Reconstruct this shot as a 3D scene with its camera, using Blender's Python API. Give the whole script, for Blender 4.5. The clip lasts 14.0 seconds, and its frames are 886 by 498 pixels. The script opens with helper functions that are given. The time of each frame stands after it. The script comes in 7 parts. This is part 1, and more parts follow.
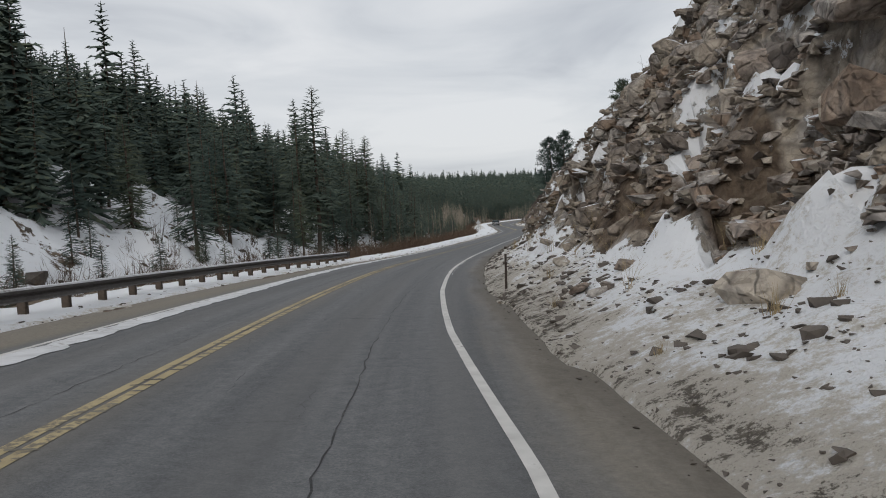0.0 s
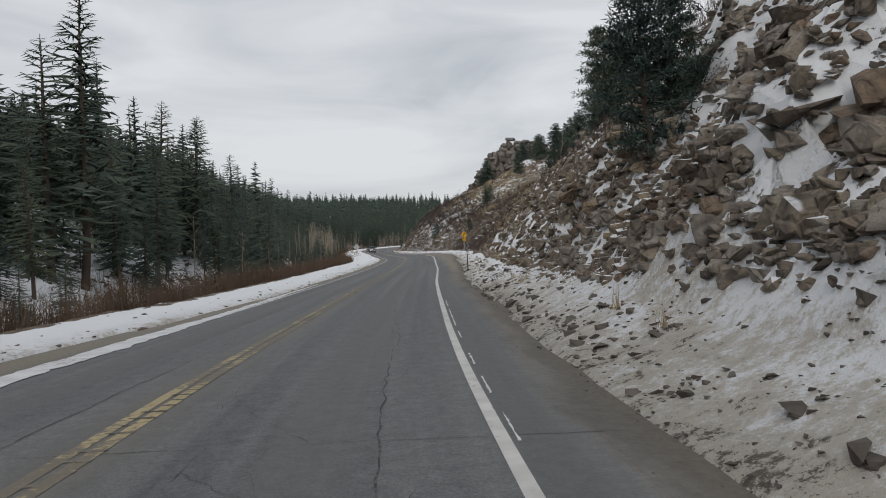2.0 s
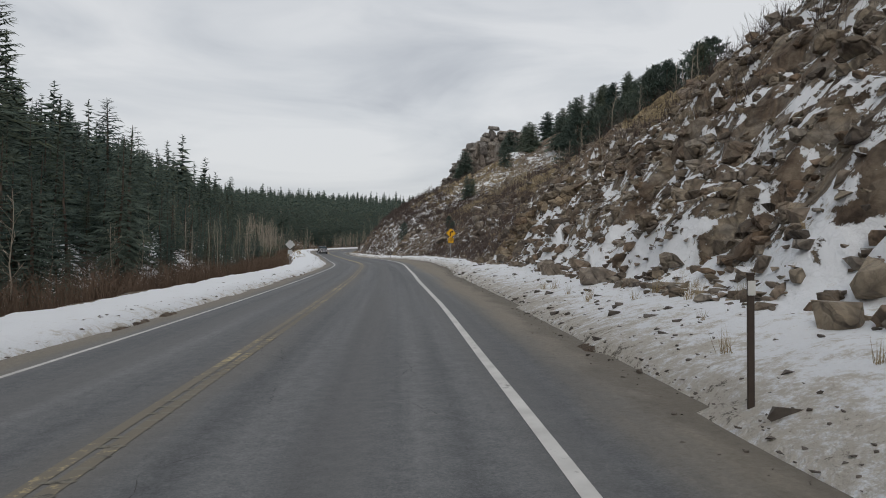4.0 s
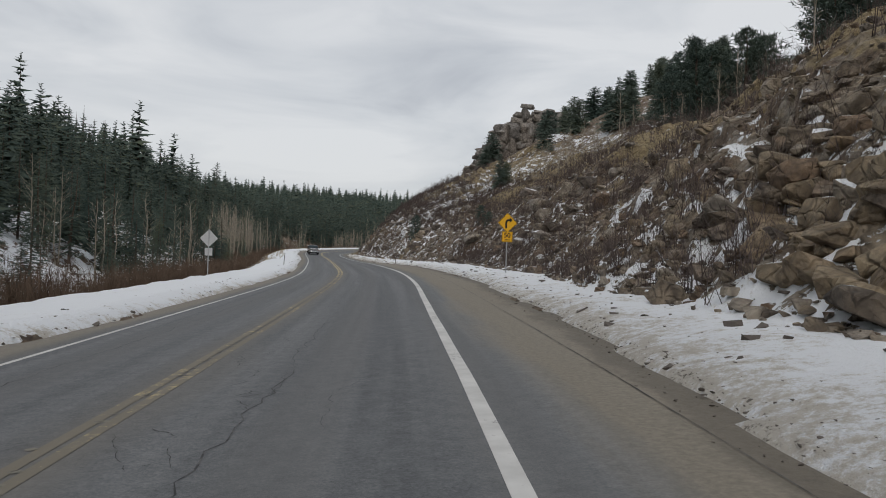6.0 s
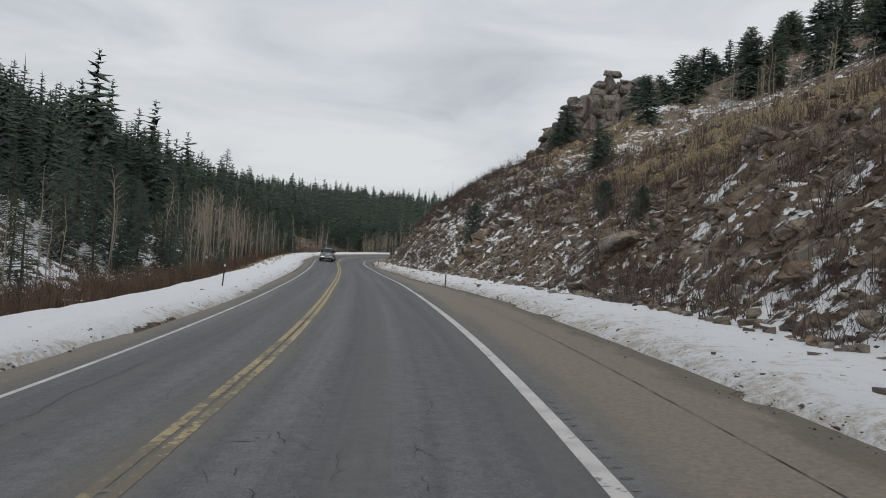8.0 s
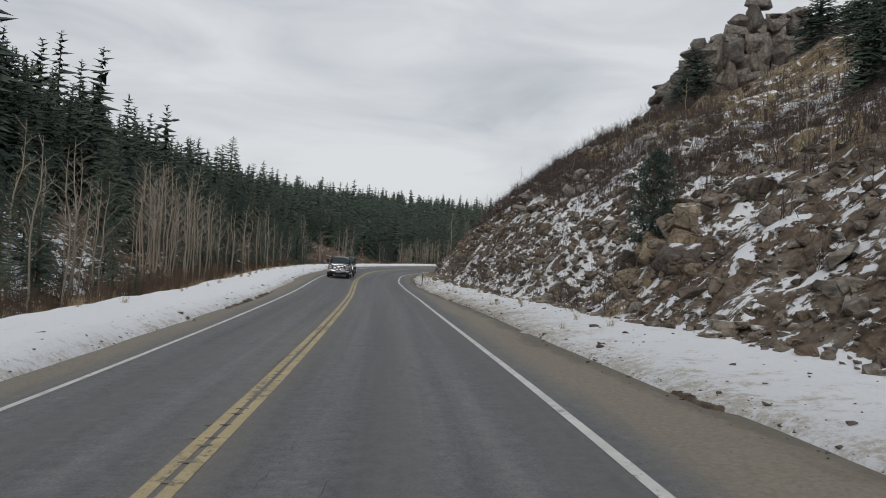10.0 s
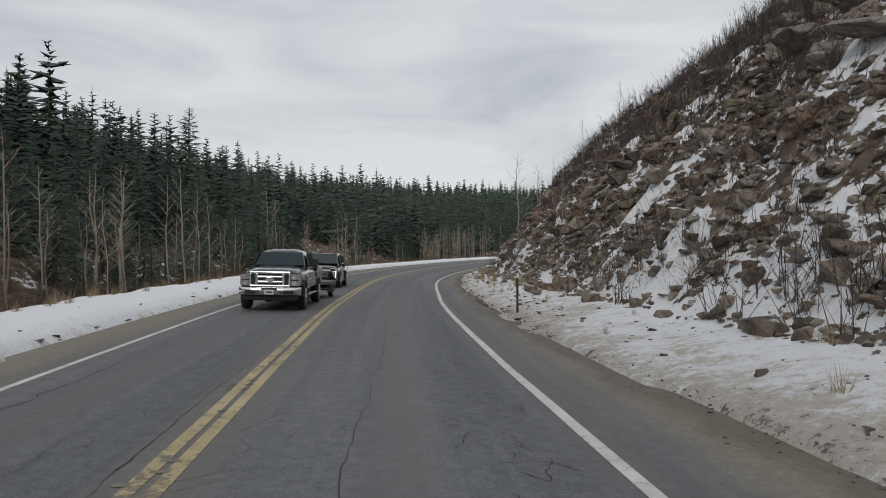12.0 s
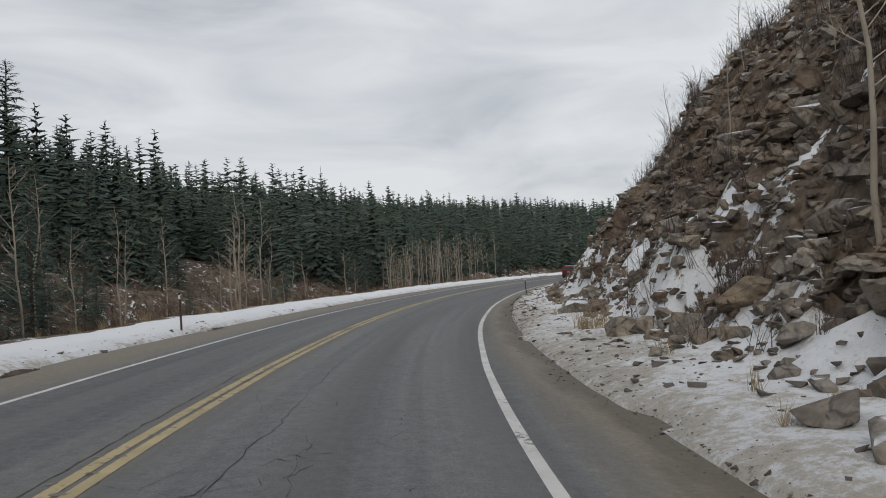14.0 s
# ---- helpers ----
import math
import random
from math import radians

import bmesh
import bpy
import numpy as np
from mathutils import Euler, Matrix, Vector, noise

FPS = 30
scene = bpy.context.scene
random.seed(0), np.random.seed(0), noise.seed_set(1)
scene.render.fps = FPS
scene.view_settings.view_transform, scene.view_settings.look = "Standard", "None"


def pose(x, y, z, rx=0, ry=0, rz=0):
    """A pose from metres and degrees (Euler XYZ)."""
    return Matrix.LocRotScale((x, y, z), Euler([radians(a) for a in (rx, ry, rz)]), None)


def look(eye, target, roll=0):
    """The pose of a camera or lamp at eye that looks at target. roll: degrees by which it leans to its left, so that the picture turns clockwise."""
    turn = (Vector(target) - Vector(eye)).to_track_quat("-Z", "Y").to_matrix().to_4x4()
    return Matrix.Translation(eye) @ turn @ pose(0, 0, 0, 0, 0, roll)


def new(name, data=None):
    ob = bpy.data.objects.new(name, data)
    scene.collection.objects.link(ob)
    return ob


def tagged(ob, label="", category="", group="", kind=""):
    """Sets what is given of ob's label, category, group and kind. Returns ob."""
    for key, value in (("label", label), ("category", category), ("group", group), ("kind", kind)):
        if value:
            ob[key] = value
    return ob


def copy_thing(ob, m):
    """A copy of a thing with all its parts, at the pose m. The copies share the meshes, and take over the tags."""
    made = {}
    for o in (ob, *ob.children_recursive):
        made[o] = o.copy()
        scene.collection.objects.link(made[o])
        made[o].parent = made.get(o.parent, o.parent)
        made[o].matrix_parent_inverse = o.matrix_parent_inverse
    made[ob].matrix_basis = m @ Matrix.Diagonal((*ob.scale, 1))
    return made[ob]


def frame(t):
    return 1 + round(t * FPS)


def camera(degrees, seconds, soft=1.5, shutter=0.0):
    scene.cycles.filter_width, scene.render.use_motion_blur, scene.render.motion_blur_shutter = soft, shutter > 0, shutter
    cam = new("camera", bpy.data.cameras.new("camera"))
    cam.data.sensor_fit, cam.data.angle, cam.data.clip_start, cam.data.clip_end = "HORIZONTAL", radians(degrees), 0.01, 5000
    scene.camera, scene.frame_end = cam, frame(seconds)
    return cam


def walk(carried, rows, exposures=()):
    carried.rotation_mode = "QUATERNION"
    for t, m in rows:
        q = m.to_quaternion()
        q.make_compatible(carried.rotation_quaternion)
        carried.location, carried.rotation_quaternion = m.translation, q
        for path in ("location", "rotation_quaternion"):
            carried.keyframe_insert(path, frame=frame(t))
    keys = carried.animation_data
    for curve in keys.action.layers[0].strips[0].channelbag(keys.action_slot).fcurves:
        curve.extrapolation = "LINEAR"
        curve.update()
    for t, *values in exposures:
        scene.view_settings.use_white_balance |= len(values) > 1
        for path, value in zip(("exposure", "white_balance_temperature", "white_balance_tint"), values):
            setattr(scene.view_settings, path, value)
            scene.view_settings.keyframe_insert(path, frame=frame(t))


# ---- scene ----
# The drive: seconds, place, heading, pitch and lean of the camera, 1.7 m over a lane of the road.
cam = camera(60.3, 14.0, soft=1.0)
ROWS = [
    (0.0, 0.556, -0.351, 1.979, -0.105, -2.174, 3.598), (0.5, -0.142, 9.418, 1.762, -2.880, -1.882, 3.606),
    (1.0, -0.360, 19.062, 1.583, -5.599, -1.450, 3.499), (1.5, -0.203, 28.735, 1.437, -8.094, -1.005, 2.970),
    (2.0, 0.468, 38.446, 1.318, -10.257, -0.552, 2.128), (2.5, 1.536, 48.129, 1.207, -11.932, -0.332, 1.221),
    (3.0, 2.832, 57.880, 1.096, -12.826, -0.371, 0.485), (3.5, 4.306, 67.700, 1.000, -13.005, -0.334, -0.134),
    (4.0, 5.851, 77.367, 0.909, -13.282, -0.177, -0.683), (4.8, 8.606, 92.468, 0.810, -13.747, -0.085, -1.247),
    (5.5, 11.015, 105.582, 0.774, -13.087, -0.057, -1.676), (6.0, 12.646, 115.027, 0.784, -12.480, 0.009, -2.024),
    (6.5, 14.155, 124.629, 0.834, -12.069, 0.091, -2.378), (7.0, 15.585, 134.568, 0.892, -11.503, 0.119, -2.876),
    (7.5, 16.843, 144.679, 0.918, -10.692, 0.190, -3.231), (8.0, 18.013, 154.655, 0.917, -9.696, 0.323, -3.308),
    (8.6, 19.125, 166.715, 0.868, -8.628, 0.520, -3.494), (9.4, 20.253, 183.077, 0.762, -7.606, 0.967, -3.574),
    (10.0, 20.917, 195.525, 0.644, -6.906, 1.044, -3.166), (10.5, 21.412, 206.022, 0.534, -6.107, 0.847, -2.406),
    (11.0, 21.973, 216.626, 0.429, -5.630, 0.562, -0.813), (11.5, 22.532, 227.404, 0.346, -5.420, 0.471, 0.443),
    (12.0, 22.936, 238.632, 0.311, -5.495, 0.663, 1.195), (12.5, 23.463, 249.983, 0.319, -5.771, 1.060, 1.728),
    (13.0, 24.096, 261.180, 0.343, -6.321, 1.471, 2.373), (13.5, 24.836, 272.141, 0.399, -7.197, 1.926, 2.904),
    (14.0, 25.652, 283.135, 0.487, -8.545, 2.358, 3.488),
]
walk(cam, [(t, pose(x, y, z, 0, 0, yaw) @ pose(0, 0, 0, 90 + pitch) @ pose(0, 0, 0, 0, 0, -lean)) for t, x, y, z, yaw, pitch, lean in ROWS],
     exposures=[(0.0, 0.08), (3.5, 0.0), (12.3, 0.0), (12.9, 0.2), (13.6, 0.2), (14.0, 0.05)])

# ---- sky and sun: a high overcast with soft grey folds ----
SUN_UP, SUN_TURN = 32, 200
world = bpy.data.worlds.new("overcast_sky")
scene.world = world
world.use_nodes = True
wt = world.node_tree
wt.nodes.clear()
w_out = wt.nodes.new("ShaderNodeOutputWorld")
w_bg = wt.nodes.new("ShaderNodeBackground")
w_sky = wt.nodes.new("ShaderNodeTexSky")
w_sky.sky_type = "NISHITA"
w_sky.sun_disc = False
w_sky.sun_elevation, w_sky.sun_rotation = radians(SUN_UP), radians(SUN_TURN)
w_sky.dust_density = 3.0
w_tc = wt.nodes.new("ShaderNodeTexCoord")
w_map = wt.nodes.new("ShaderNodeMapping")
w_map.inputs["Scale"].default_value = (1.6, 1.6, 6.5)
w_no = wt.nodes.new("ShaderNodeTexNoise")
w_no.inputs["Scale"].default_value = 1.9
w_no.inputs["Detail"].default_value = 5.0
w_no.inputs["Roughness"].default_value = 0.52
w_no.inputs["Distortion"].default_value = 0.5
w_ramp = wt.nodes.new("ShaderNodeValToRGB")
for k, (at, col) in enumerate(((0.28, (5.0, 5.2, 5.6, 1)), (0.44, (6.36, 6.58, 6.88, 1)), (0.62, (7.56, 7.68, 7.85, 1)))):
    el = w_ramp.color_ramp.elements[k] if k < 2 else w_ramp.color_ramp.elements.new(at)
    el.position, el.color = at, col
w_mix = wt.nodes.new("ShaderNodeMix")
w_mix.data_type = "RGBA"
w_mix.inputs["Factor"].default_value = 0.9
wt.links.new(w_tc.outputs["Generated"], w_map.inputs["Vector"])
wt.links.new(w_map.outputs["Vector"], w_no.inputs["Vector"])
wt.links.new(w_no.outputs["Fac"], w_ramp.inputs["Fac"])


def w_calc(op, a, b=0.0):
    n = wt.nodes.new("ShaderNodeMath")
    n.operation = op
    for sock, val in zip(n.inputs, (a, b)):
        if isinstance(val, bpy.types.NodeSocket):
            wt.links.new(val, sock)
        else:
            sock.default_value = val
    return n.outputs["Value"]


def w_along(way):
    n = wt.nodes.new("ShaderNodeVectorMath")
    n.operation = "DOT_PRODUCT"
    n.inputs[1].default_value = way
    wt.links.new(w_tc.outputs["Generated"], n.inputs[0])
    return n.outputs["Value"]


# a darker fold of cloud low over the valley
c_az, c_up = radians(11.5), radians(14.0)
c_side = w_calc("DIVIDE", w_along((math.cos(c_az), -math.sin(c_az), 0)), 0.13)
c_rise = w_calc("DIVIDE", w_along((-math.sin(c_up) * math.sin(c_az), -math.sin(c_up) * math.cos(c_az), math.cos(c_up))), 0.05)
c_far = w_calc("SQRT", w_calc("ADD", w_calc("MULTIPLY", c_side, c_side), w_calc("MULTIPLY", c_rise, c_rise)))
c_far = w_calc("ADD", c_far, w_calc("MULTIPLY", w_calc("SUBTRACT", w_no.outputs["Fac"], 0.5), 2.2))
c_fold = wt.nodes.new("ShaderNodeMapRange")
c_fold.interpolation_type = "SMOOTHSTEP"
c_fold.inputs["From Min"].default_value, c_fold.inputs["From Max"].default_value = 1.25, 0.1
c_fold.inputs["To Max"].default_value = 0.34
c_front = wt.nodes.new("ShaderNodeMapRange")
c_front.inputs["From Max"].default_value = 0.2
wt.links.new(w_along((math.sin(c_az), math.cos(c_az), 0)), c_front.inputs["Value"])
wt.links.new(c_far, c_fold.inputs["Value"])
w_fold = wt.nodes.new("ShaderNodeMix")
w_fold.data_type = "RGBA"
w_fold.inputs["B"].default_value = (4.2, 4.45, 4.9, 1)
wt.links.new(w_calc("MULTIPLY", c_fold.outputs["Result"], c_front.outputs["Result"]), w_fold.inputs["Factor"])
wt.links.new(w_ramp.outputs["Color"], w_fold.inputs["A"])
wt.links.new(w_sky.outputs["Color"], w_mix.inputs["A"])
wt.links.new(w_fold.outputs["Result"], w_mix.inputs["B"])
wt.links.new(w_mix.outputs["Result"], w_bg.inputs["Color"])
w_bg.inputs["Strength"].default_value = 0.098
wt.links.new(w_bg.outputs["Background"], w_out.inputs["Surface"])

sun_data = bpy.data.lights.new("sun", "SUN")
sun_data.energy, sun_data.angle, sun_data.color = 0.7, radians(25), (1.0, 0.95, 0.88)
sun = new("sun", sun_data)
a_up, a_turn = radians(SUN_UP), radians(SUN_TURN)
sun.matrix_world = look((0, 0, 0), (-math.sin(a_turn) * math.cos(a_up), -math.cos(a_turn) * math.cos(a_up), -math.sin(a_up)))


# ---- materials ----
def fresh(name, rough=0.8, metal=0.0):
    m = bpy.data.materials.new(name)
    m.use_nodes = True
    b = m.node_tree.nodes["Principled BSDF"]
    b.inputs["Roughness"].default_value, b.inputs["Metallic"].default_value = rough, metal
    b.inputs["Specular IOR Level"].default_value = 0.3
    return m, m.node_tree, b


def place(nt, space="world"):
    if space == "world":
        return nt.nodes.new("ShaderNodeNewGeometry").outputs["Position"]
    return nt.nodes.new("ShaderNodeTexCoord").outputs["Object"]


def grain(nt, vec, scale, detail=4.0, rough=0.55, stretch=None, distort=0.0):
    n = nt.nodes.new("ShaderNodeTexNoise")
    n.inputs["Scale"].default_value, n.inputs["Detail"].default_value = scale, detail
    n.inputs["Roughness"].default_value, n.inputs["Distortion"].default_value = rough, distort
    if stretch:
        mp = nt.nodes.new("ShaderNodeMapping")
        mp.inputs["Scale"].default_value = stretch
        nt.links.new(vec, mp.inputs["Vector"])
        vec = mp.outputs["Vector"]
    nt.links.new(vec, n.inputs["Vector"])
    return n.outputs["Fac"]


def fingers(nt, vec, scale, long, turn):
    """Noise drawn out into tongues that run down the slope, turn degrees from the north."""
    mp = nt.nodes.new("ShaderNodeMapping")
    mp.vector_type = "TEXTURE"
    mp.inputs["Rotation"].default_value = (0, 0, radians(turn))
    mp.inputs["Scale"].default_value = (1, long, 1.6)
    nt.links.new(vec, mp.inputs["Vector"])
    return grain(nt, mp.outputs["Vector"], scale, 5.0, 0.6, None, 0.4)


def ramp(nt, fac, stops):
    r = nt.nodes.new("ShaderNodeValToRGB")
    for k, (at, col) in enumerate(stops):
        el = r.color_ramp.elements[k] if k < 2 else r.color_ramp.elements.new(at)
        el.position, el.color = at, (*col, 1) if len(col) == 3 else col
    nt.links.new(fac, r.inputs["Fac"])
    return r.outputs["Color"]


def step(nt, fac, low, high):
    m = nt.nodes.new("ShaderNodeMapRange")
    m.interpolation_type = "SMOOTHSTEP"
    m.inputs["From Min"].default_value, m.inputs["From Max"].default_value = low, high
    nt.links.new(fac, m.inputs["Value"])
    return m.outputs["Result"]


def put(nt, value, socket):
    if isinstance(value, bpy.types.NodeSocket):
        nt.links.new(value, socket)
    elif isinstance(value, (tuple, list)):
        socket.default_value = (*value, 1) if len(value) == 3 else value
    else:
        socket.default_value = value


def blend(nt, fac, a, b):
    m = nt.nodes.new("ShaderNodeMix")
    m.data_type = "RGBA"
    put(nt, fac, m.inputs["Factor"]), put(nt, a, m.inputs["A"]), put(nt, b, m.inputs["B"])
    return m.outputs["Result"]


def calc(nt, op, a, b=0.0, c=0.0):
    m = nt.nodes.new("ShaderNodeMath")
    m.operation = op
    put(nt, a, m.inputs[0]), put(nt, b, m.inputs[1]), put(nt, c, m.inputs[2])
    return m.outputs["Value"]


def relief(nt, b, height, strength, distance):
    n = nt.nodes.new("ShaderNodeBump")
    n.inputs["Strength"].default_value, n.inputs["Distance"].default_value = strength, distance
    nt.links.new(height, n.inputs["Height"])
    nt.links.new(n.outputs["Normal"], b.inputs["Normal"])


def field(nt, name):
    n = nt.nodes.new("ShaderNodeAttribute")
    n.attribute_name = name
    return n.outputs["Fac"]


def luck(nt):
    return nt.nodes.new("ShaderNodeObjectInfo").outputs["Random"]


def isle(nt):
    return nt.nodes.new("ShaderNodeNewGeometry").outputs["Random Per Island"]


def upward(nt):
    n = nt.nodes.new("ShaderNodeSeparateXYZ")
    nt.links.new(nt.nodes.new("ShaderNodeNewGeometry").outputs["Normal"], n.inputs[0])
    return n.outputs["Z"]


def joints(nt, vec, scale):
    """Dark open joints between broken faces: 0 in the joint, 1 on the faces."""
    wob = nt.nodes.new("ShaderNodeTexNoise")
    wob.inputs["Scale"].default_value = scale * 1.7
    nt.links.new(vec, wob.inputs["Vector"])
    sh = nt.nodes.new("ShaderNodeVectorMath")
    sh.operation = "MULTIPLY_ADD"
    sh.inputs[1].default_value = (0.22, 0.22, 0.22)
    nt.links.new(wob.outputs["Color"], sh.inputs[0]), nt.links.new(vec, sh.inputs[2])
    n = nt.nodes.new("ShaderNodeTexVoronoi")
    n.feature = "DISTANCE_TO_EDGE"
    n.inputs["Scale"].default_value = scale
    nt.links.new(sh.outputs["Vector"], n.inputs["Vector"])
    return step(nt, n.outputs["Distance"], 0.0, 0.13)


STONE_TONES = ((0.24, (0.115, 0.1, 0.09)), (0.37, (0.22, 0.185, 0.15)), (0.47, (0.37, 0.32, 0.255)), (0.56, (0.35, 0.325, 0.295)), (0.7, (0.26, 0.195, 0.145)))
TAN_TONES = ((0.24, (0.19, 0.155, 0.115)), (0.4, (0.32, 0.265, 0.195)), (0.5, (0.41, 0.345, 0.255)), (0.6, (0.34, 0.275, 0.2)), (0.75, (0.27, 0.205, 0.14)))
GREY_TONES = ((0.24, (0.15, 0.138, 0.13)), (0.4, (0.28, 0.262, 0.245)), (0.5, (0.39, 0.37, 0.345)), (0.6, (0.34, 0.305, 0.27)), (0.75, (0.27, 0.235, 0.205)))


def rock_colour(nt, vec, chance, tones=STONE_TONES):
    """Weathered granite: grey, tan and rust brown, stained at two scales."""
    big = grain(nt, vec, 0.35, 3.0)
    mid = grain(nt, vec, 2.2, 5.0, 0.65)
    tone = calc(nt, "ADD", calc(nt, "MULTIPLY", big, 0.55), calc(nt, "MULTIPLY", chance, 0.45))
    base = ramp(nt, tone, tones)
    dark = ramp(nt, mid, ((0.32, (0.42, 0.4, 0.4)), (0.58, (1.0, 0.99, 0.97))))
    m = nt.nodes.new("ShaderNodeMix")
    m.data_type, m.blend_type = "RGBA", "MULTIPLY"
    m.inputs["Factor"].default_value = 0.9
    nt.links.new(base, m.inputs["A"]), nt.links.new(dark, m.inputs["B"])
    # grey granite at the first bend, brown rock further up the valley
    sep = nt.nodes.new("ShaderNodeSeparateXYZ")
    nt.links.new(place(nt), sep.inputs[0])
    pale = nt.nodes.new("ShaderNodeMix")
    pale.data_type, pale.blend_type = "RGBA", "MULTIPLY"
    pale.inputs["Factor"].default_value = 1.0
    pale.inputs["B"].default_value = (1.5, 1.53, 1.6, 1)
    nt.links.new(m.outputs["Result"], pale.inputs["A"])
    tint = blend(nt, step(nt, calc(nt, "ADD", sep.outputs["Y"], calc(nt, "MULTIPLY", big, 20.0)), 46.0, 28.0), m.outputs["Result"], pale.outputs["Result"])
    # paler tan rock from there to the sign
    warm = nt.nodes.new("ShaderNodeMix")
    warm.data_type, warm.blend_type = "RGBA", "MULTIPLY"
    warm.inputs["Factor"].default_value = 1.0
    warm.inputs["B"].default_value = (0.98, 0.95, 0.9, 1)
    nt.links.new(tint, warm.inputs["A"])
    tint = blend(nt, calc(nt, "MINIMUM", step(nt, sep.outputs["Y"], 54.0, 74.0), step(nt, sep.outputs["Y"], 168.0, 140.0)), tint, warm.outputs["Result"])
    seam = calc(nt, "MINIMUM", joints(nt, vec, 1.3), calc(nt, "ADD", 0.45, joints(nt, vec, 3.6)))
    return blend(nt, calc(nt, "MULTIPLY", calc(nt, "SUBTRACT", 1.0, calc(nt, "MINIMUM", seam, 1.0)), 0.42), tint, (0.04, 0.035, 0.032))


def make_plain(name, colour, rough=0.7, metal=0.0, var=0.25, scale=8.0, bump=0.15, space="object", spec=0.3, chance=0.0):
    m, nt, b = fresh(name, rough, metal)
    b.inputs["Specular IOR Level"].default_value = spec
    v = place(nt, space)
    f = grain(nt, v, scale, 5.0, 0.65)
    if chance:
        f = calc(nt, "ADD", calc(nt, "MULTIPLY", f, 1 - chance), calc(nt, "MULTIPLY", luck(nt), chance))
    col = ramp(nt, f, ((0.25, tuple(c * (1 - var) for c in colour)), (0.75, tuple(min(1, c * (1 + var)) for c in colour))))
    nt.links.new(col, b.inputs["Base Color"])
    if bump:
        relief(nt, b, grain(nt, v, scale * 4, 4.0, 0.7), bump, 0.02)
    return m


SNOW, SNOW_DIRTY = (0.80, 0.82, 0.85), (0.52, 0.485, 0.43)


def make_rock(name, snow_low, snow_high, joined, tones=STONE_TONES):
    m, nt, b = fresh(name, 0.9)
    v = place(nt)
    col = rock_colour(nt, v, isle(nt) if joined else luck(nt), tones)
    fine = grain(nt, v, 9.0, 6.0, 0.7)
    lie = calc(nt, "ADD", upward(nt), calc(nt, "MULTIPLY", calc(nt, "SUBTRACT", grain(nt, v, 0.6, 4.0), 0.5), 1.6))
    north = nt.nodes.new("ShaderNodeSeparateXYZ")
    nt.links.new(v, north.inputs[0])
    lie = calc(nt, "ADD", lie, calc(nt, "MULTIPLY", step(nt, north.outputs["Y"], 74.0, 47.0), 0.04))
    col = blend(nt, step(nt, lie, snow_low, snow_high), col, SNOW)
    nt.links.new(col, b.inputs["Base Color"])
    relief(nt, b, calc(nt, "ADD", fine, joints(nt, v, 2.2)), 0.9, 0.07)
    return m


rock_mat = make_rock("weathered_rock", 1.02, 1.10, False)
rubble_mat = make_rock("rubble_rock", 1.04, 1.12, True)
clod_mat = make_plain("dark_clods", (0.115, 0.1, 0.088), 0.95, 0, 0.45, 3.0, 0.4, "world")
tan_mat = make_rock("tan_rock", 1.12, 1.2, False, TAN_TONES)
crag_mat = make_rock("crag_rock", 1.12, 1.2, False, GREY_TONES)


